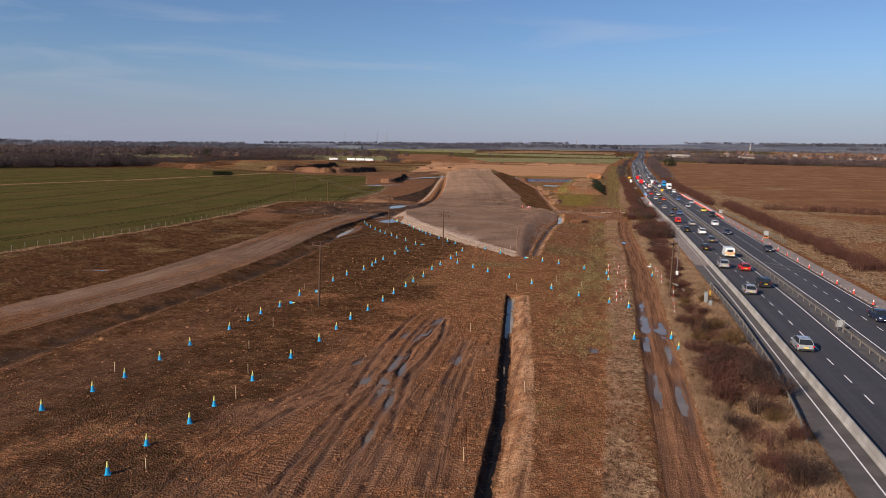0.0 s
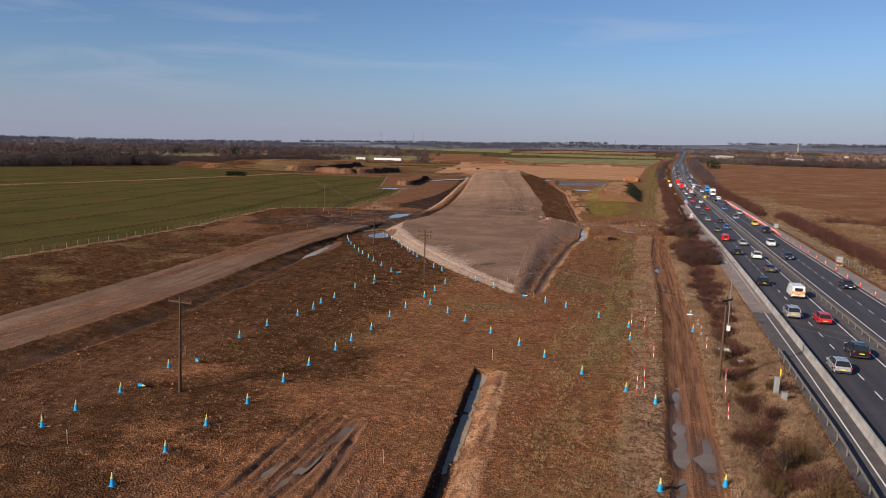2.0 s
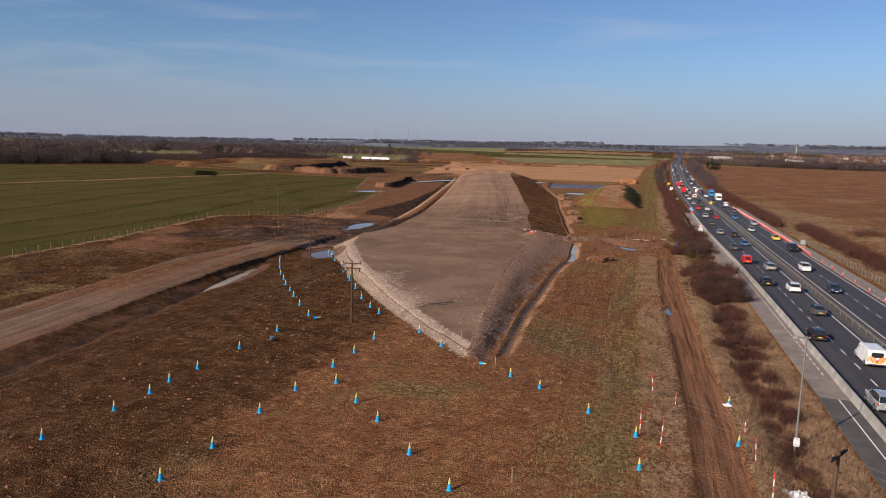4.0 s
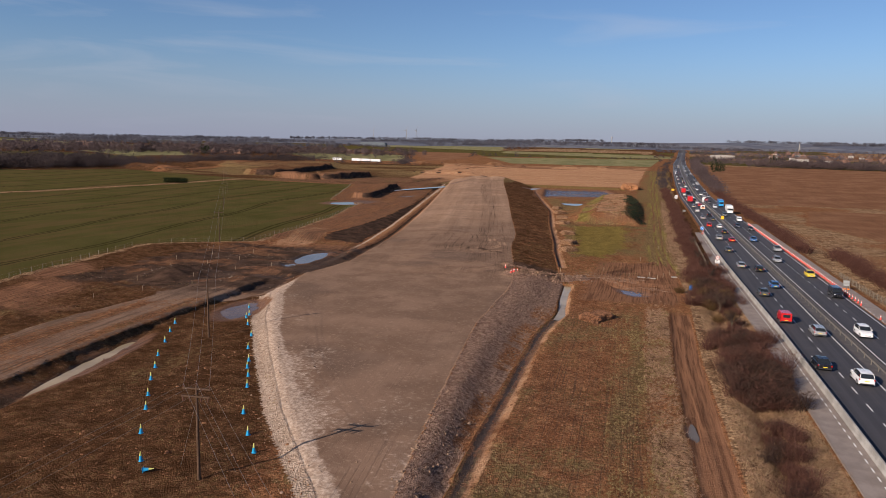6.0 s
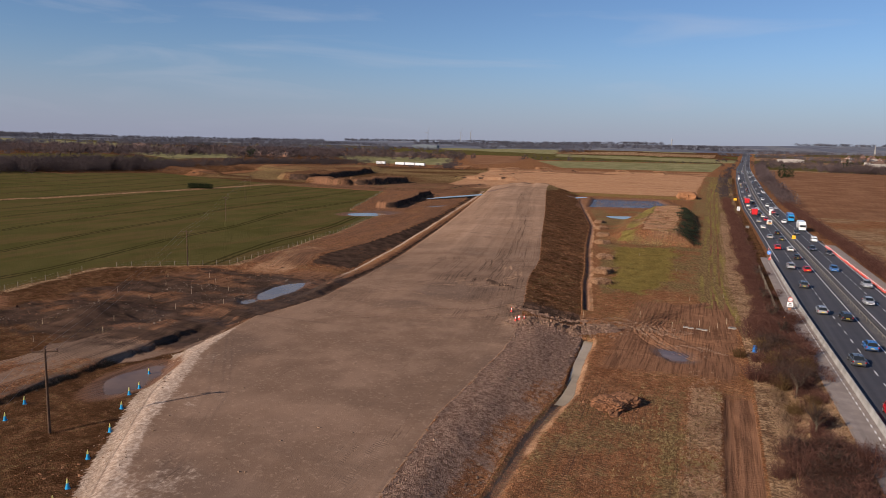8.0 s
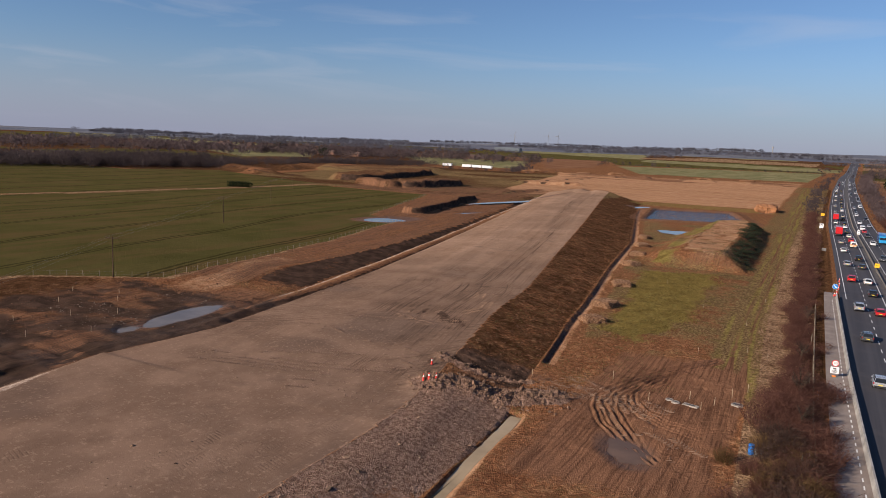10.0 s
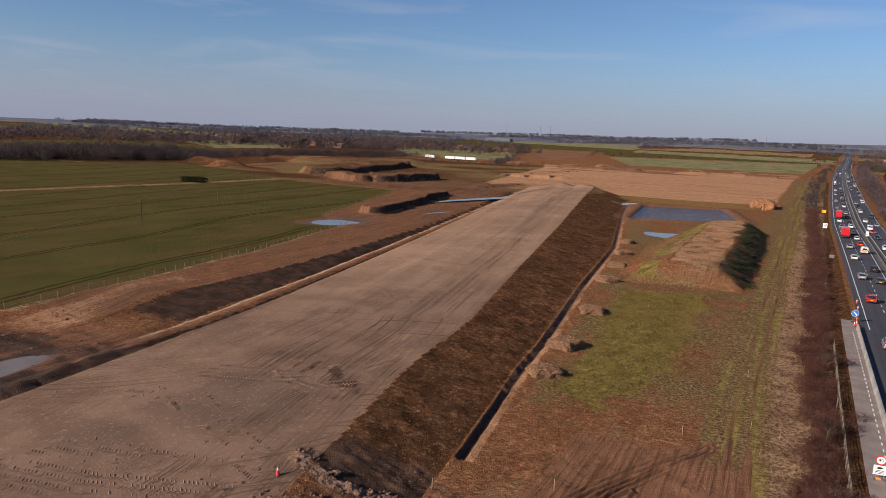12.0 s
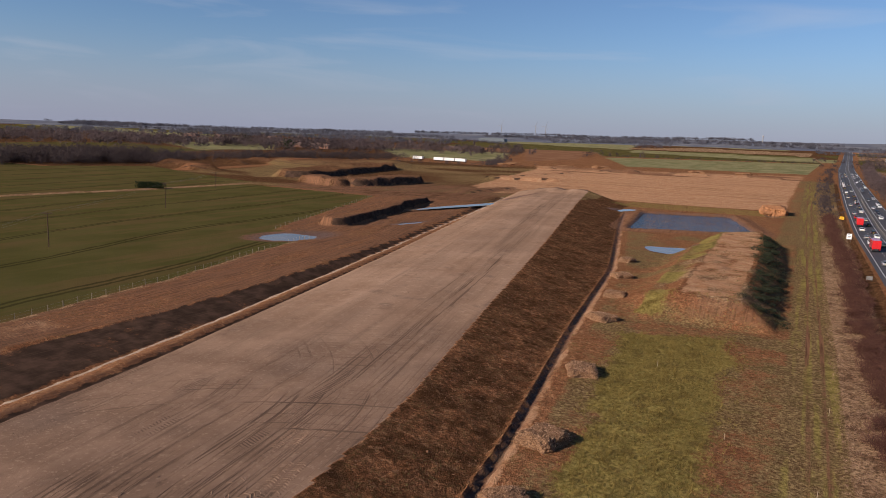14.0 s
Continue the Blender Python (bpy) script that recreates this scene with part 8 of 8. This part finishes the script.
PAINT = {k: car_paint(k + "_car_paint", c, m) for k, c, m in (
    ("silver", (0.42, 0.43, 0.44), 0.4), ("white", (0.74, 0.74, 0.73), 0.0), ("black", (0.012, 0.012, 0.014), 0.0), ("grey", (0.085, 0.09, 0.095), 0.3),
    ("red", (0.50, 0.015, 0.018), 0.0), ("blue", (0.03, 0.14, 0.38), 0.2), ("navy", (0.015, 0.022, 0.05), 0.2), ("yellow", (0.72, 0.55, 0.02), 0.0), ("cyan", (0.02, 0.27, 0.55), 0.0))}
GLASS = plain("car_glass", (0.018, 0.022, 0.026), 0.06, vary=0.1)
RUBBER = plain("tyre_rubber", (0.02, 0.02, 0.02), 0.85, vary=0.2)
ALLOY = plain("alloy_rim", (0.36, 0.36, 0.37), 0.35, 0.7)
TAIL = plain("tail_lamp", (0.45, 0.012, 0.01), 0.2, vary=0.1)
HEADLAMP = plain("head_lamp", (0.70, 0.71, 0.72), 0.12, vary=0.05)
PLATE_YELLOW = plain("rear_plate", (0.78, 0.58, 0.04), 0.5, vary=0.05)
TRIM_BLACK = plain("black_trim", (0.02, 0.02, 0.021), 0.6, vary=0.1)


def loft(bm, stations):
    """Closed skin over cross-sections: each (y, z0, z1, half width at the foot, half width on top, edge)."""
    rings = []
    for y, z0, z1, w0, w1, e in stations:
        pts = [(-w0 + e * 0.6, z0), (-w0, z0 + e), (-(w0 * 0.35 + w1 * 0.65), z1 - e), (-w1 + e, z1), (w1 - e, z1), ((w0 * 0.35 + w1 * 0.65), z1 - e), (w0, z0 + e), (w0 - e * 0.6, z0)]
        rings.append([bm.verts.new((x, y, z)) for x, z in pts])
    n = 8
    for a, b in zip(rings, rings[1:]):
        for i in range(n):
            bm.faces.new((a[i], a[(i + 1) % n], b[(i + 1) % n], b[i]))
    bm.faces.new(rings[0])
    bm.faces.new(list(reversed(rings[-1])))
    bmesh.ops.recalc_face_normals(bm, faces=bm.faces)
    for f in bm.faces:
        f.smooth = False


def wheel(parent, x, y, r, side):
    bm = bmesh.new()
    add_tube(bm, (x - 0.1, y, r), (x + 0.1, y, r), r, r, 16)
    tyre = part("tyre", bm, RUBBER, parent)
    bm = bmesh.new()
    add_tube(bm, (x + side * 0.085, y, r), (x + side * 0.112, y, r), r * 0.64, r * 0.58, 12)
    part("rim", bm, ALLOY, tyre)


BODIES = {  # rear at y = 0, nose at +L
    "hatchback": dict(L=4.1, W=0.88, belt=0.92, roof=1.46, r=0.31, low=[(0, .35, .80, .74, .70), (.12, .22, .92, .85, .80), (1.0, .2, .95, .88, .84), (2.9, .2, .94, .88, .83), (3.6, .22, .82, .86, .76), (4.0, .28, .70, .78, .66), (4.1, .36, .62, .66, .56)],
                      cab=[(.10, .90, .98, .78, .74), (.55, .90, 1.42, .80, .60), (1.5, .90, 1.47, .80, .62), (2.2, .90, 1.42, .80, .60), (3.05, .88, .96, .76, .70)]),
    "saloon": dict(L=4.6, W=0.9, belt=0.92, roof=1.43, r=0.32, low=[(0, .38, .82, .76, .70), (.1, .22, .96, .86, .80), (1.0, .2, .98, .9, .84), (3.3, .2, .94, .9, .83), (4.1, .22, .80, .87, .76), (4.5, .28, .70, .78, .66), (4.6, .38, .62, .66, .56)],
                   cab=[(.55, .92, 1.0, .78, .72), (1.25, .92, 1.38, .80, .60), (2.1, .92, 1.44, .80, .62), (2.7, .92, 1.38, .80, .60), (3.5, .90, .97, .76, .70)]),
    "estate": dict(L=4.65, W=0.9, belt=0.95, roof=1.49, r=0.33, low=[(0, .38, .85, .78, .72), (.1, .22, .98, .87, .82), (1.0, .2, 1.0, .9, .85), (3.3, .2, .97, .9, .84), (4.15, .22, .84, .87, .77), (4.55, .28, .72, .78, .66), (4.65, .38, .64, .66, .56)],
                   cab=[(.06, .95, 1.02, .80, .76), (.42, .95, 1.44, .82, .62), (1.6, .95, 1.50, .82, .64), (2.6, .95, 1.43, .82, .62), (3.4, .92, .99, .77, .72)]),
    "suv": dict(L=4.45, W=0.93, belt=1.08, roof=1.68, r=0.36, low=[(0, .42, .98, .80, .76), (.1, .28, 1.10, .90, .85), (1.0, .26, 1.12, .93, .88), (3.1, .26, 1.10, .93, .87), (3.95, .28, .98, .90, .80), (4.35, .34, .84, .80, .70), (4.45, .42, .74, .70, .6)],
                cab=[(.06, 1.06, 1.14, .82, .80), (.35, 1.06, 1.62, .85, .68), (1.5, 1.06, 1.69, .85, .70), (2.4, 1.06, 1.62, .85, .67), (3.15, 1.04, 1.12, .80, .74)]),
}


def car(kind, colour, label):
    d = BODIES[kind]
    thing = empty("car", label, "car", "cars in traffic")
    bm = bmesh.new()
    loft(bm, [(y, a, b, w0, w1, 0.06) for y, a, b, w0, w1 in d["low"]])
    body = part("body", bm, PAINT[colour], thing)
    bm = bmesh.new()
    loft(bm, [(y, a, b, w0, w1, 0.04) for y, a, b, w0, w1 in d["cab"]])
    part("glasshouse", bm, GLASS, body, "dark tinted windows")
    c = d["cab"]
    bm = bmesh.new()
    loft(bm, [(c[1][0] - .05, c[1][2] - .02, c[1][2] + .012, c[1][4] + .02, c[1][4], .01), (c[2][0], c[2][2] - .02, c[2][2] + .014, c[2][4] + .02, c[2][4], .01), (c[3][0] + .04, c[3][2] - .02, c[3][2] + .012, c[3][4] + .02, c[3][4], .01)])
    part("roof", bm, PAINT[colour], body)
    for s in (-1, 1):
        for p, q in ((c[0], c[1]), (c[3], c[4])):
            bm = bmesh.new()
            add_tube(bm, (s * p[3] * 0.99, p[0], p[2] - 0.05), (s * (q[4] + .02 if q is c[1] else q[3] * .99), q[0], q[2] - 0.03), 0.035, n=5)
            part("pillar", bm, PAINT[colour], body)
        L = d["L"]
        for y in (L * 0.2, L * 0.81):
            wheel(thing, s * (d["W"] - 0.09), y, d["r"], s)
        z = d["belt"]
        box_part("tail_light", (s * .80 - .1, -0.01, z - .26, s * .80 + .03 * s + .06, .12, z - .06), TAIL, body, .02)
        box_part("headlight", (s * .62 - .14, L - .34, z - .30, s * .62 + .14, L - .07, z - .17), HEADLAMP, body, .03)
        box_part("mirror", (s * d["W"] - .02 if s > 0 else s * d["W"] - .16, c[3][0] + .25, z + .0, s * d["W"] + .16 if s > 0 else s * d["W"] + .02, c[3][0] + .38, z + .13), PAINT[colour], body, .03)
    box_part("number_plate", (-.26, -.015, d["belt"] - .40, .26, .01, d["belt"] - .29), PLATE_YELLOW, body)
    box_part("number_plate", (-.26, d["L"] - .01, .40, .26, d["L"] + .012, .51), SIGN_WHITE, body)
    box_part("bumper", (-.78, -.03, .30, .78, .12, .46), TRIM_BLACK, body, .03)
    box_part("grille", (-.40, d["L"] - .06, .52, .40, d["L"] + .005, .62), TRIM_BLACK, body, .01)
    return thing


def van(colour, label, L=4.9, W=0.97, H=1.95, chevrons=False):
    thing = empty("van", label, "van", "vans in traffic")
    bm = bmesh.new()
    loft(bm, [(0, .35, H - .06, W - .06, W - .14, .06), (.12, .28, H, W, W - .1, .07), (L * .62, .28, H, W, W - .1, .07), (L * .72, .28, H - .12, W, W - .14, .07), (L * .84, .28, 1.15, W, W - .1, .06), (L * .97, .30, .98, W - .06, W - .2, .06), (L, .38, .80, W - .16, W - .3, .05)])
    body = part("body", bm, PAINT[colour], thing)
    box_part("rear_window", (-W * .62, -.012, H * .58, W * .62, .03, H * .86), GLASS, body, .02)
    bm = bmesh.new()
    loft(bm, [(L * .725, H - .25, H - .17, W - .2, W - .22, .01), (L * .845, 1.19, 1.23, W - .14, W - .16, .01)])
    part("windscreen", bm, GLASS, body)
    for s in (-1, 1):
        box_part("side_window", (s * (W - .08) - .02, L * .56, H * .56, s * (W - .08) + .035 * s + .02, L * .72, H * .82), GLASS, body, .01)
        for y in (L * .18, L * .82):
            wheel(thing, s * (W - .1), y, .34, s)
        box_part("tail_light", (s * (W - .1) - .05, -.02, .75, s * (W - .1) + .05, .05, 1.15), TAIL, body, .01)
        box_part("headlight", (s * .66 - .14, L - .2, .74, s * .66 + .14, L - .04, .90), HEADLAMP, body, .03)
        box_part("mirror", (s * (W + .1) - .08, L * .76, 1.1, s * (W + .1) + .08, L * .79, 1.38), TRIM_BLACK, body, .02)
        if chevrons:
            for k in range(4):
                bm = bmesh.new()
                add_box(bm, -.06, -.02, -.42, .06, 0, .42)
                ob = part("chevron", bm, PAINT["yellow"] if k % 2 else PAINT["red"], body)
                ob.matrix_basis = pose(s * (.16 + k * .2), -.012, .98, 0, s * 35, 0)
    box_part("number_plate", (-.26, -.02, .55, .26, .01, .66), PLATE_YELLOW, body)
    box_part("bumper", (-W + .06, -.05, .32, W - .06, .1, .48), TRIM_BLACK, body, .03)
    return thing


def lorry(colour, box_colour, label, L=10.5, W=1.25, H=3.7):
    thing = empty("lorry", label, "lorry", "lorries in traffic")
    cabin = box_part("cab", (-W + .03, L - 2.1, .55, W - .03, L, 3.1), PAINT[colour], thing, .12)
    box_part("windscreen", (-W + .2, L - .03, 1.7, W - .2, L + .02, 2.6), GLASS, cabin, .02)
    for s in (-1, 1):
        box_part("side_window", (s * (W - .02) - .03, L - 1.4, 1.75, s * (W - .02) + .03, L - .4, 2.5), GLASS, cabin, .01)
        box_part("mirror", (s * (W + .14) - .1, L - .2, 1.7, s * (W + .14) + .1, L - .08, 2.4), TRIM_BLACK, cabin, .02)
        for y in (.9, 2.1, L - 3.0, L - 1.1):
            wheel(thing, s * (W - .2), y, .5, s)
        box_part("tail_light", (s * 1.0 - .14, -.03, .7, s * 1.0 + .14, .02, .85), TAIL, thing, .01)
    box_part("load_box", (-W, 0, 1.0, W, L - 2.3, H), PAINT[box_colour], thing, .05)
    box_part("chassis", (-.45, .1, .55, .45, L - 2.0, 1.0), TRIM_BLACK, thing)
    for k in (-.62, .62):
        box_part("rear_door", (k - .58, -.03, 1.1, k + .58, -.005, H - .1), PAINT[box_colour], thing, .01)
    box_part("bumper", (-1.1, -.05, .5, 1.1, .08, .65), TRIM_BLACK, thing, .02)
    return thing


MODELS = {}


def vehicle(kind, colour, x, y, away):
    key = (kind, colour)
    tone = {"grey": "dark grey"}.get(colour, colour)
    if key not in MODELS:
        if kind == "van":
            MODELS[key] = van(colour, f"{tone} panel van on the asphalt carriageway")
        elif kind == "works_van":
            MODELS[key] = van(colour, "white works van with red and yellow rear chevrons", 5.2, 1.0, 2.1, True)
        elif kind == "small_van":
            MODELS[key] = van(colour, f"small {tone} van on the asphalt carriageway", 4.3, .9, 1.8)
        elif kind == "lorry":
            MODELS[key] = lorry(colour, colour if colour != "cyan" else "blue", f"{tone} box lorry on the asphalt carriageway")
        else:
            MODELS[key] = car(kind, colour, f"{tone} {kind} car on the asphalt carriageway")
        ob = MODELS[key]
    else:
        ob = copy_thing(MODELS[key], Matrix())
    turn = -math.degrees(math.atan((lane_line(y + 5) - lane_line(y - 5)) / 10))
    ob.matrix_basis = pose(x, y, 0.03 + road_z(y), 0, 0, turn if away else 180 + turn)


NEAR = [(82, 0, "hatchback", "silver"), (115, 0, "hatchback", "silver"), (122, 1, "suv", "black"), (139, 1, "hatchback", "red"), (141, 0, "suv", "silver"), (157, 1, "works_van", "white"), (167, 0, "hatchback", "black"),
        (183, 1, "saloon", "grey"), (201, 1, "suv", "white"), (206, 0, "saloon", "black"), (225, 1, "estate", "silver"), (232.5, 0, "small_van", "red"), (255, 0, "saloon", "grey"), (265, 1, "hatchback", "blue"),
        (290, 0, "hatchback", "silver"), (286, 1, "estate", "black"), (318, 0, "estate", "grey"), (343, 1, "hatchback", "red"), (346, 0, "suv", "silver"), (366, 1, "saloon", "black"), (386, 0, "suv", "red"),
        (384, 1, "hatchback", "white"), (417, 0, "estate", "silver"), (413, 1, "hatchback", "grey"), (432, 1, "suv", "black"), (453, 0, "hatchback", "white"), (480, 0, "saloon", "silver"), (470, 1, "works_van", "white"),
        (489, 1, "suv", "red"), (512, 0, "lorry", "red"), (508, 1, "hatchback", "white"), (527, 1, "saloon", "grey"), (531, 0, "suv", "white"), (549, 0, "hatchback", "silver"), (552, 1, "suv", "white"),
        (570, 1, "hatchback", "black"), (577, 0, "saloon", "white"), (596, 0, "lorry", "red"), (600, 1, "suv", "black"), (622, 1, "hatchback", "silver"), (630, 0, "hatchback", "red")]
for y, side, kind, colour in NEAR:
    vehicle(kind, colour, lane_line(y) - 1.75 + 3.55 * side, y, True)
FAR = [(105, 1, "saloon", "navy"), (174, 1, "saloon", "black"), (208, 0, "saloon", "navy"), (231, 0, "suv", "white"), (264, 1, "van", "black"), (287, 1, "hatchback", "yellow"), (308, 0, "hatchback", "silver"),
       (330, 1, "suv", "silver"), (352, 0, "estate", "blue"), (386, 1, "saloon", "black"), (394, 0, "hatchback", "navy"), (420, 1, "small_van", "white"), (441, 0, "suv", "grey"), (462, 1, "lorry", "white"), (488, 0, "suv", "white"),
       (503, 1, "lorry", "cyan"), (520, 0, "hatchback", "black"), (541, 0, "hatchback", "red"), (556, 0, "van", "white"), (575, 1, "saloon", "silver"), (590, 0, "suv", "white"), (615, 1, "suv", "navy"), (640, 0, "estate", "white")]
for y, side, kind, colour in FAR:
    vehicle(kind, colour, lane_line(y) + 8.75 + 3.6 * side, y, False)
tones = ("white", "silver", "black", "grey", "red", "blue", "white", "silver")
kinds = ("hatchback", "suv", "saloon", "estate", "hatchback", "suv")
y = 650.0
far_kinds, far_tones = ("hatchback", "saloon", "suv", "estate"), ("white", "silver", "black", "grey")
while y < 1150:
    vehicle(far_kinds[int(rng.integers(4))], far_tones[int(rng.integers(4))], lane_line(y) + (-1.75, 1.8)[int(rng.integers(2))], y, True)
    if rng.uniform() < 0.7:
        vehicle(far_kinds[int(rng.integers(4))], far_tones[int(rng.integers(4))], lane_line(y + 7) + (8.75, 12.35)[int(rng.integers(2))], y + 7, False)
    y += rng.uniform(9, 20)


# ---- far buildings ----
def house(x, y, w, l, h, wall, label, turn=0, name="house", category="house", roof=None, windows=True, pitch=0.32):
    thing = empty(name, label, category, "far buildings")
    box_part("wall", (-w / 2, -l / 2, -1, w / 2, l / 2, h), wall, thing)
    bm = bmesh.new()
    k = w * pitch
    vs = [bm.verts.new(p) for p in ((-w / 2 - .3, -l / 2 - .3, h - .05), (w / 2 + .3, -l / 2 - .3, h - .05), (0, -l / 2 - .3, h + k), (-w / 2 - .3, l / 2 + .3, h - .05), (w / 2 + .3, l / 2 + .3, h - .05), (0, l / 2 + .3, h + k))]
    for f in ((0, 1, 2), (5, 4, 3), (0, 2, 5, 3), (1, 4, 5, 2), (0, 3, 4, 1)):
        bm.faces.new([vs[i] for i in f])
    part("roof", bm, roof or SLATE_ROOF, thing)
    if windows:
        for z in (0.9, 3.6):
            if z + 1.3 > h:
                continue
            for k in range(max(2, int(w / 3))):
                xx = -w / 2 + (k + .5) * w / max(2, int(w / 3))
                box_part("window", (xx - .5, -l / 2 - .05, z, xx + .5, -l / 2 + .02, z + 1.3), WINDOW_DARK, thing)
        box_part("chimney", (-w * .1, -.4, h + .2, w * .1, .4, h + w * .32 + 1.2), BRICK_WALL, thing)
    thing.matrix_basis = pose(x, y, ground_z(x, y), 0, 0, turn)


for i in range(5):
    x, y = -385 + i * 13.5, 917 - i * 1.0
    if i == 1:
        continue
    thing = empty("site_trailer", "long white site trailer on bare ground", "trailer", "white trailers")
    box_part("body", (-6.2, -1.3, 1.0, 6.2, 1.3, 3.9), SHED_SHEET, thing, .05)
    box_part("chassis", (-5.9, -1.0, .6, 5.9, 1.0, 1.0), TRIM_BLACK, thing)
    for px in (-4.5, -3.4, 4.4):
        for s in (-1, 1):
            tube_part("wheel", (px, s * 1.15 - .12, .5), (px, s * 1.15 + .12, .5), .5, RUBBER, thing, n=12)
    thing.matrix_basis = pose(x, y, ground_z(x, y) + 0.0, 0, 0, -4)
g = np.random.default_rng(55)
house(150, 1893, 50, 40, 7, RENDER_WALL, "long low white warehouse among bare trees", 4, "warehouse", "warehouse", RENDER_WALL, False, 0.03)
house(282, 1675, 22, 12, 7, RENDER_WALL, "large white house at the edge of the town", 8)
house(330, 1690, 18, 10, 5, RENDER_WALL, "low white house at the edge of the town", 4)
house(-877, 2232, 80, 40, 10, DARK_SHEET, "long dark industrial shed on the horizon", 10, "warehouse", "warehouse", DARK_SHEET, False, 0.03)
for i in range(46):
    az, r = radians(g.uniform(7.5, 24)), g.uniform(1750, 2350)
    pale = g.uniform() < 0.4
    house(math.sin(az) * r, math.cos(az) * r, g.uniform(9, 16), g.uniform(8, 11), g.uniform(4.8, 6.2), RENDER_WALL if pale else BRICK_WALL,
          "pale rendered house in the far town" if pale else "brick house with a tiled roof in the far town", g.uniform(-40, 40))
for x, y, w, l, h, t in ((-719, 1085, 14, 9, 5.5, 20), (-690, 1082, 26, 12, 5, 10), (-649, 1078, 24, 12, 4.5, 8), (-625, 1070, 12, 9, 5, 0), (-1107, 1266, 30, 11, 7, 20), (-1060, 1290, 14, 10, 6, 10), (-980, 1350, 14, 10, 6, -10), (-560, 1330, 18, 10, 5, 5)):
    house(x, y, l, w, h * 0.75, BRICK_WALL, "brick farm building among bare trees", t + 90)
spire = empty("church", "pale stone church tower with a spire on the horizon", "church")
box_part("tower", (-2.2, -2.2, -1, 2.2, 2.2, 13), GREY_STONE, spire)
tube_part("spire", (0, 0, 13), (0, 0, 31), 2.2, GREY_STONE, spire, 0.15, 8)
spire.matrix_basis = pose(432, 2562, ground_z(432, 2562))
tower = empty("water_tower", "pale slender tower on the horizon", "tower")
tube_part("shaft", (0, 0, -1), (0, 0, 24), 1.9, GREY_STONE, tower, 1.6, 14)
tube_part("tank", (0, 0, 24), (0, 0, 29), 2.9, RENDER_WALL, tower, 2.9, 16)
tower.matrix_basis = pose(-205, 3560, ground_z(-205, 3560))
for x, y in ((-1644, 4090), (-1404, 4181), (-1459, 4161)):
    thing = empty("wind_turbine", "white three-bladed wind turbine on the horizon", "wind turbine", "wind turbines")
    tube_part("mast", (0, 0, 0), (0, 0, 62), 1.5, GREY_STONE, thing, 1.0, 10)
    tube_part("nacelle", (0, -3, 62), (0, 3, 62), 1.3, GREY_STONE, thing, 1.6, 8)
    for k in range(3):
        a = k * math.tau / 3 + 0.4
        tube_part("blade", (0, -3.2, 62), (math.sin(a) * 30, -3.2, 62 + math.cos(a) * 30), 0.8, GREY_STONE, thing, 0.2, 6)
    thing.matrix_basis = pose(x, y, ground_z(x, y))
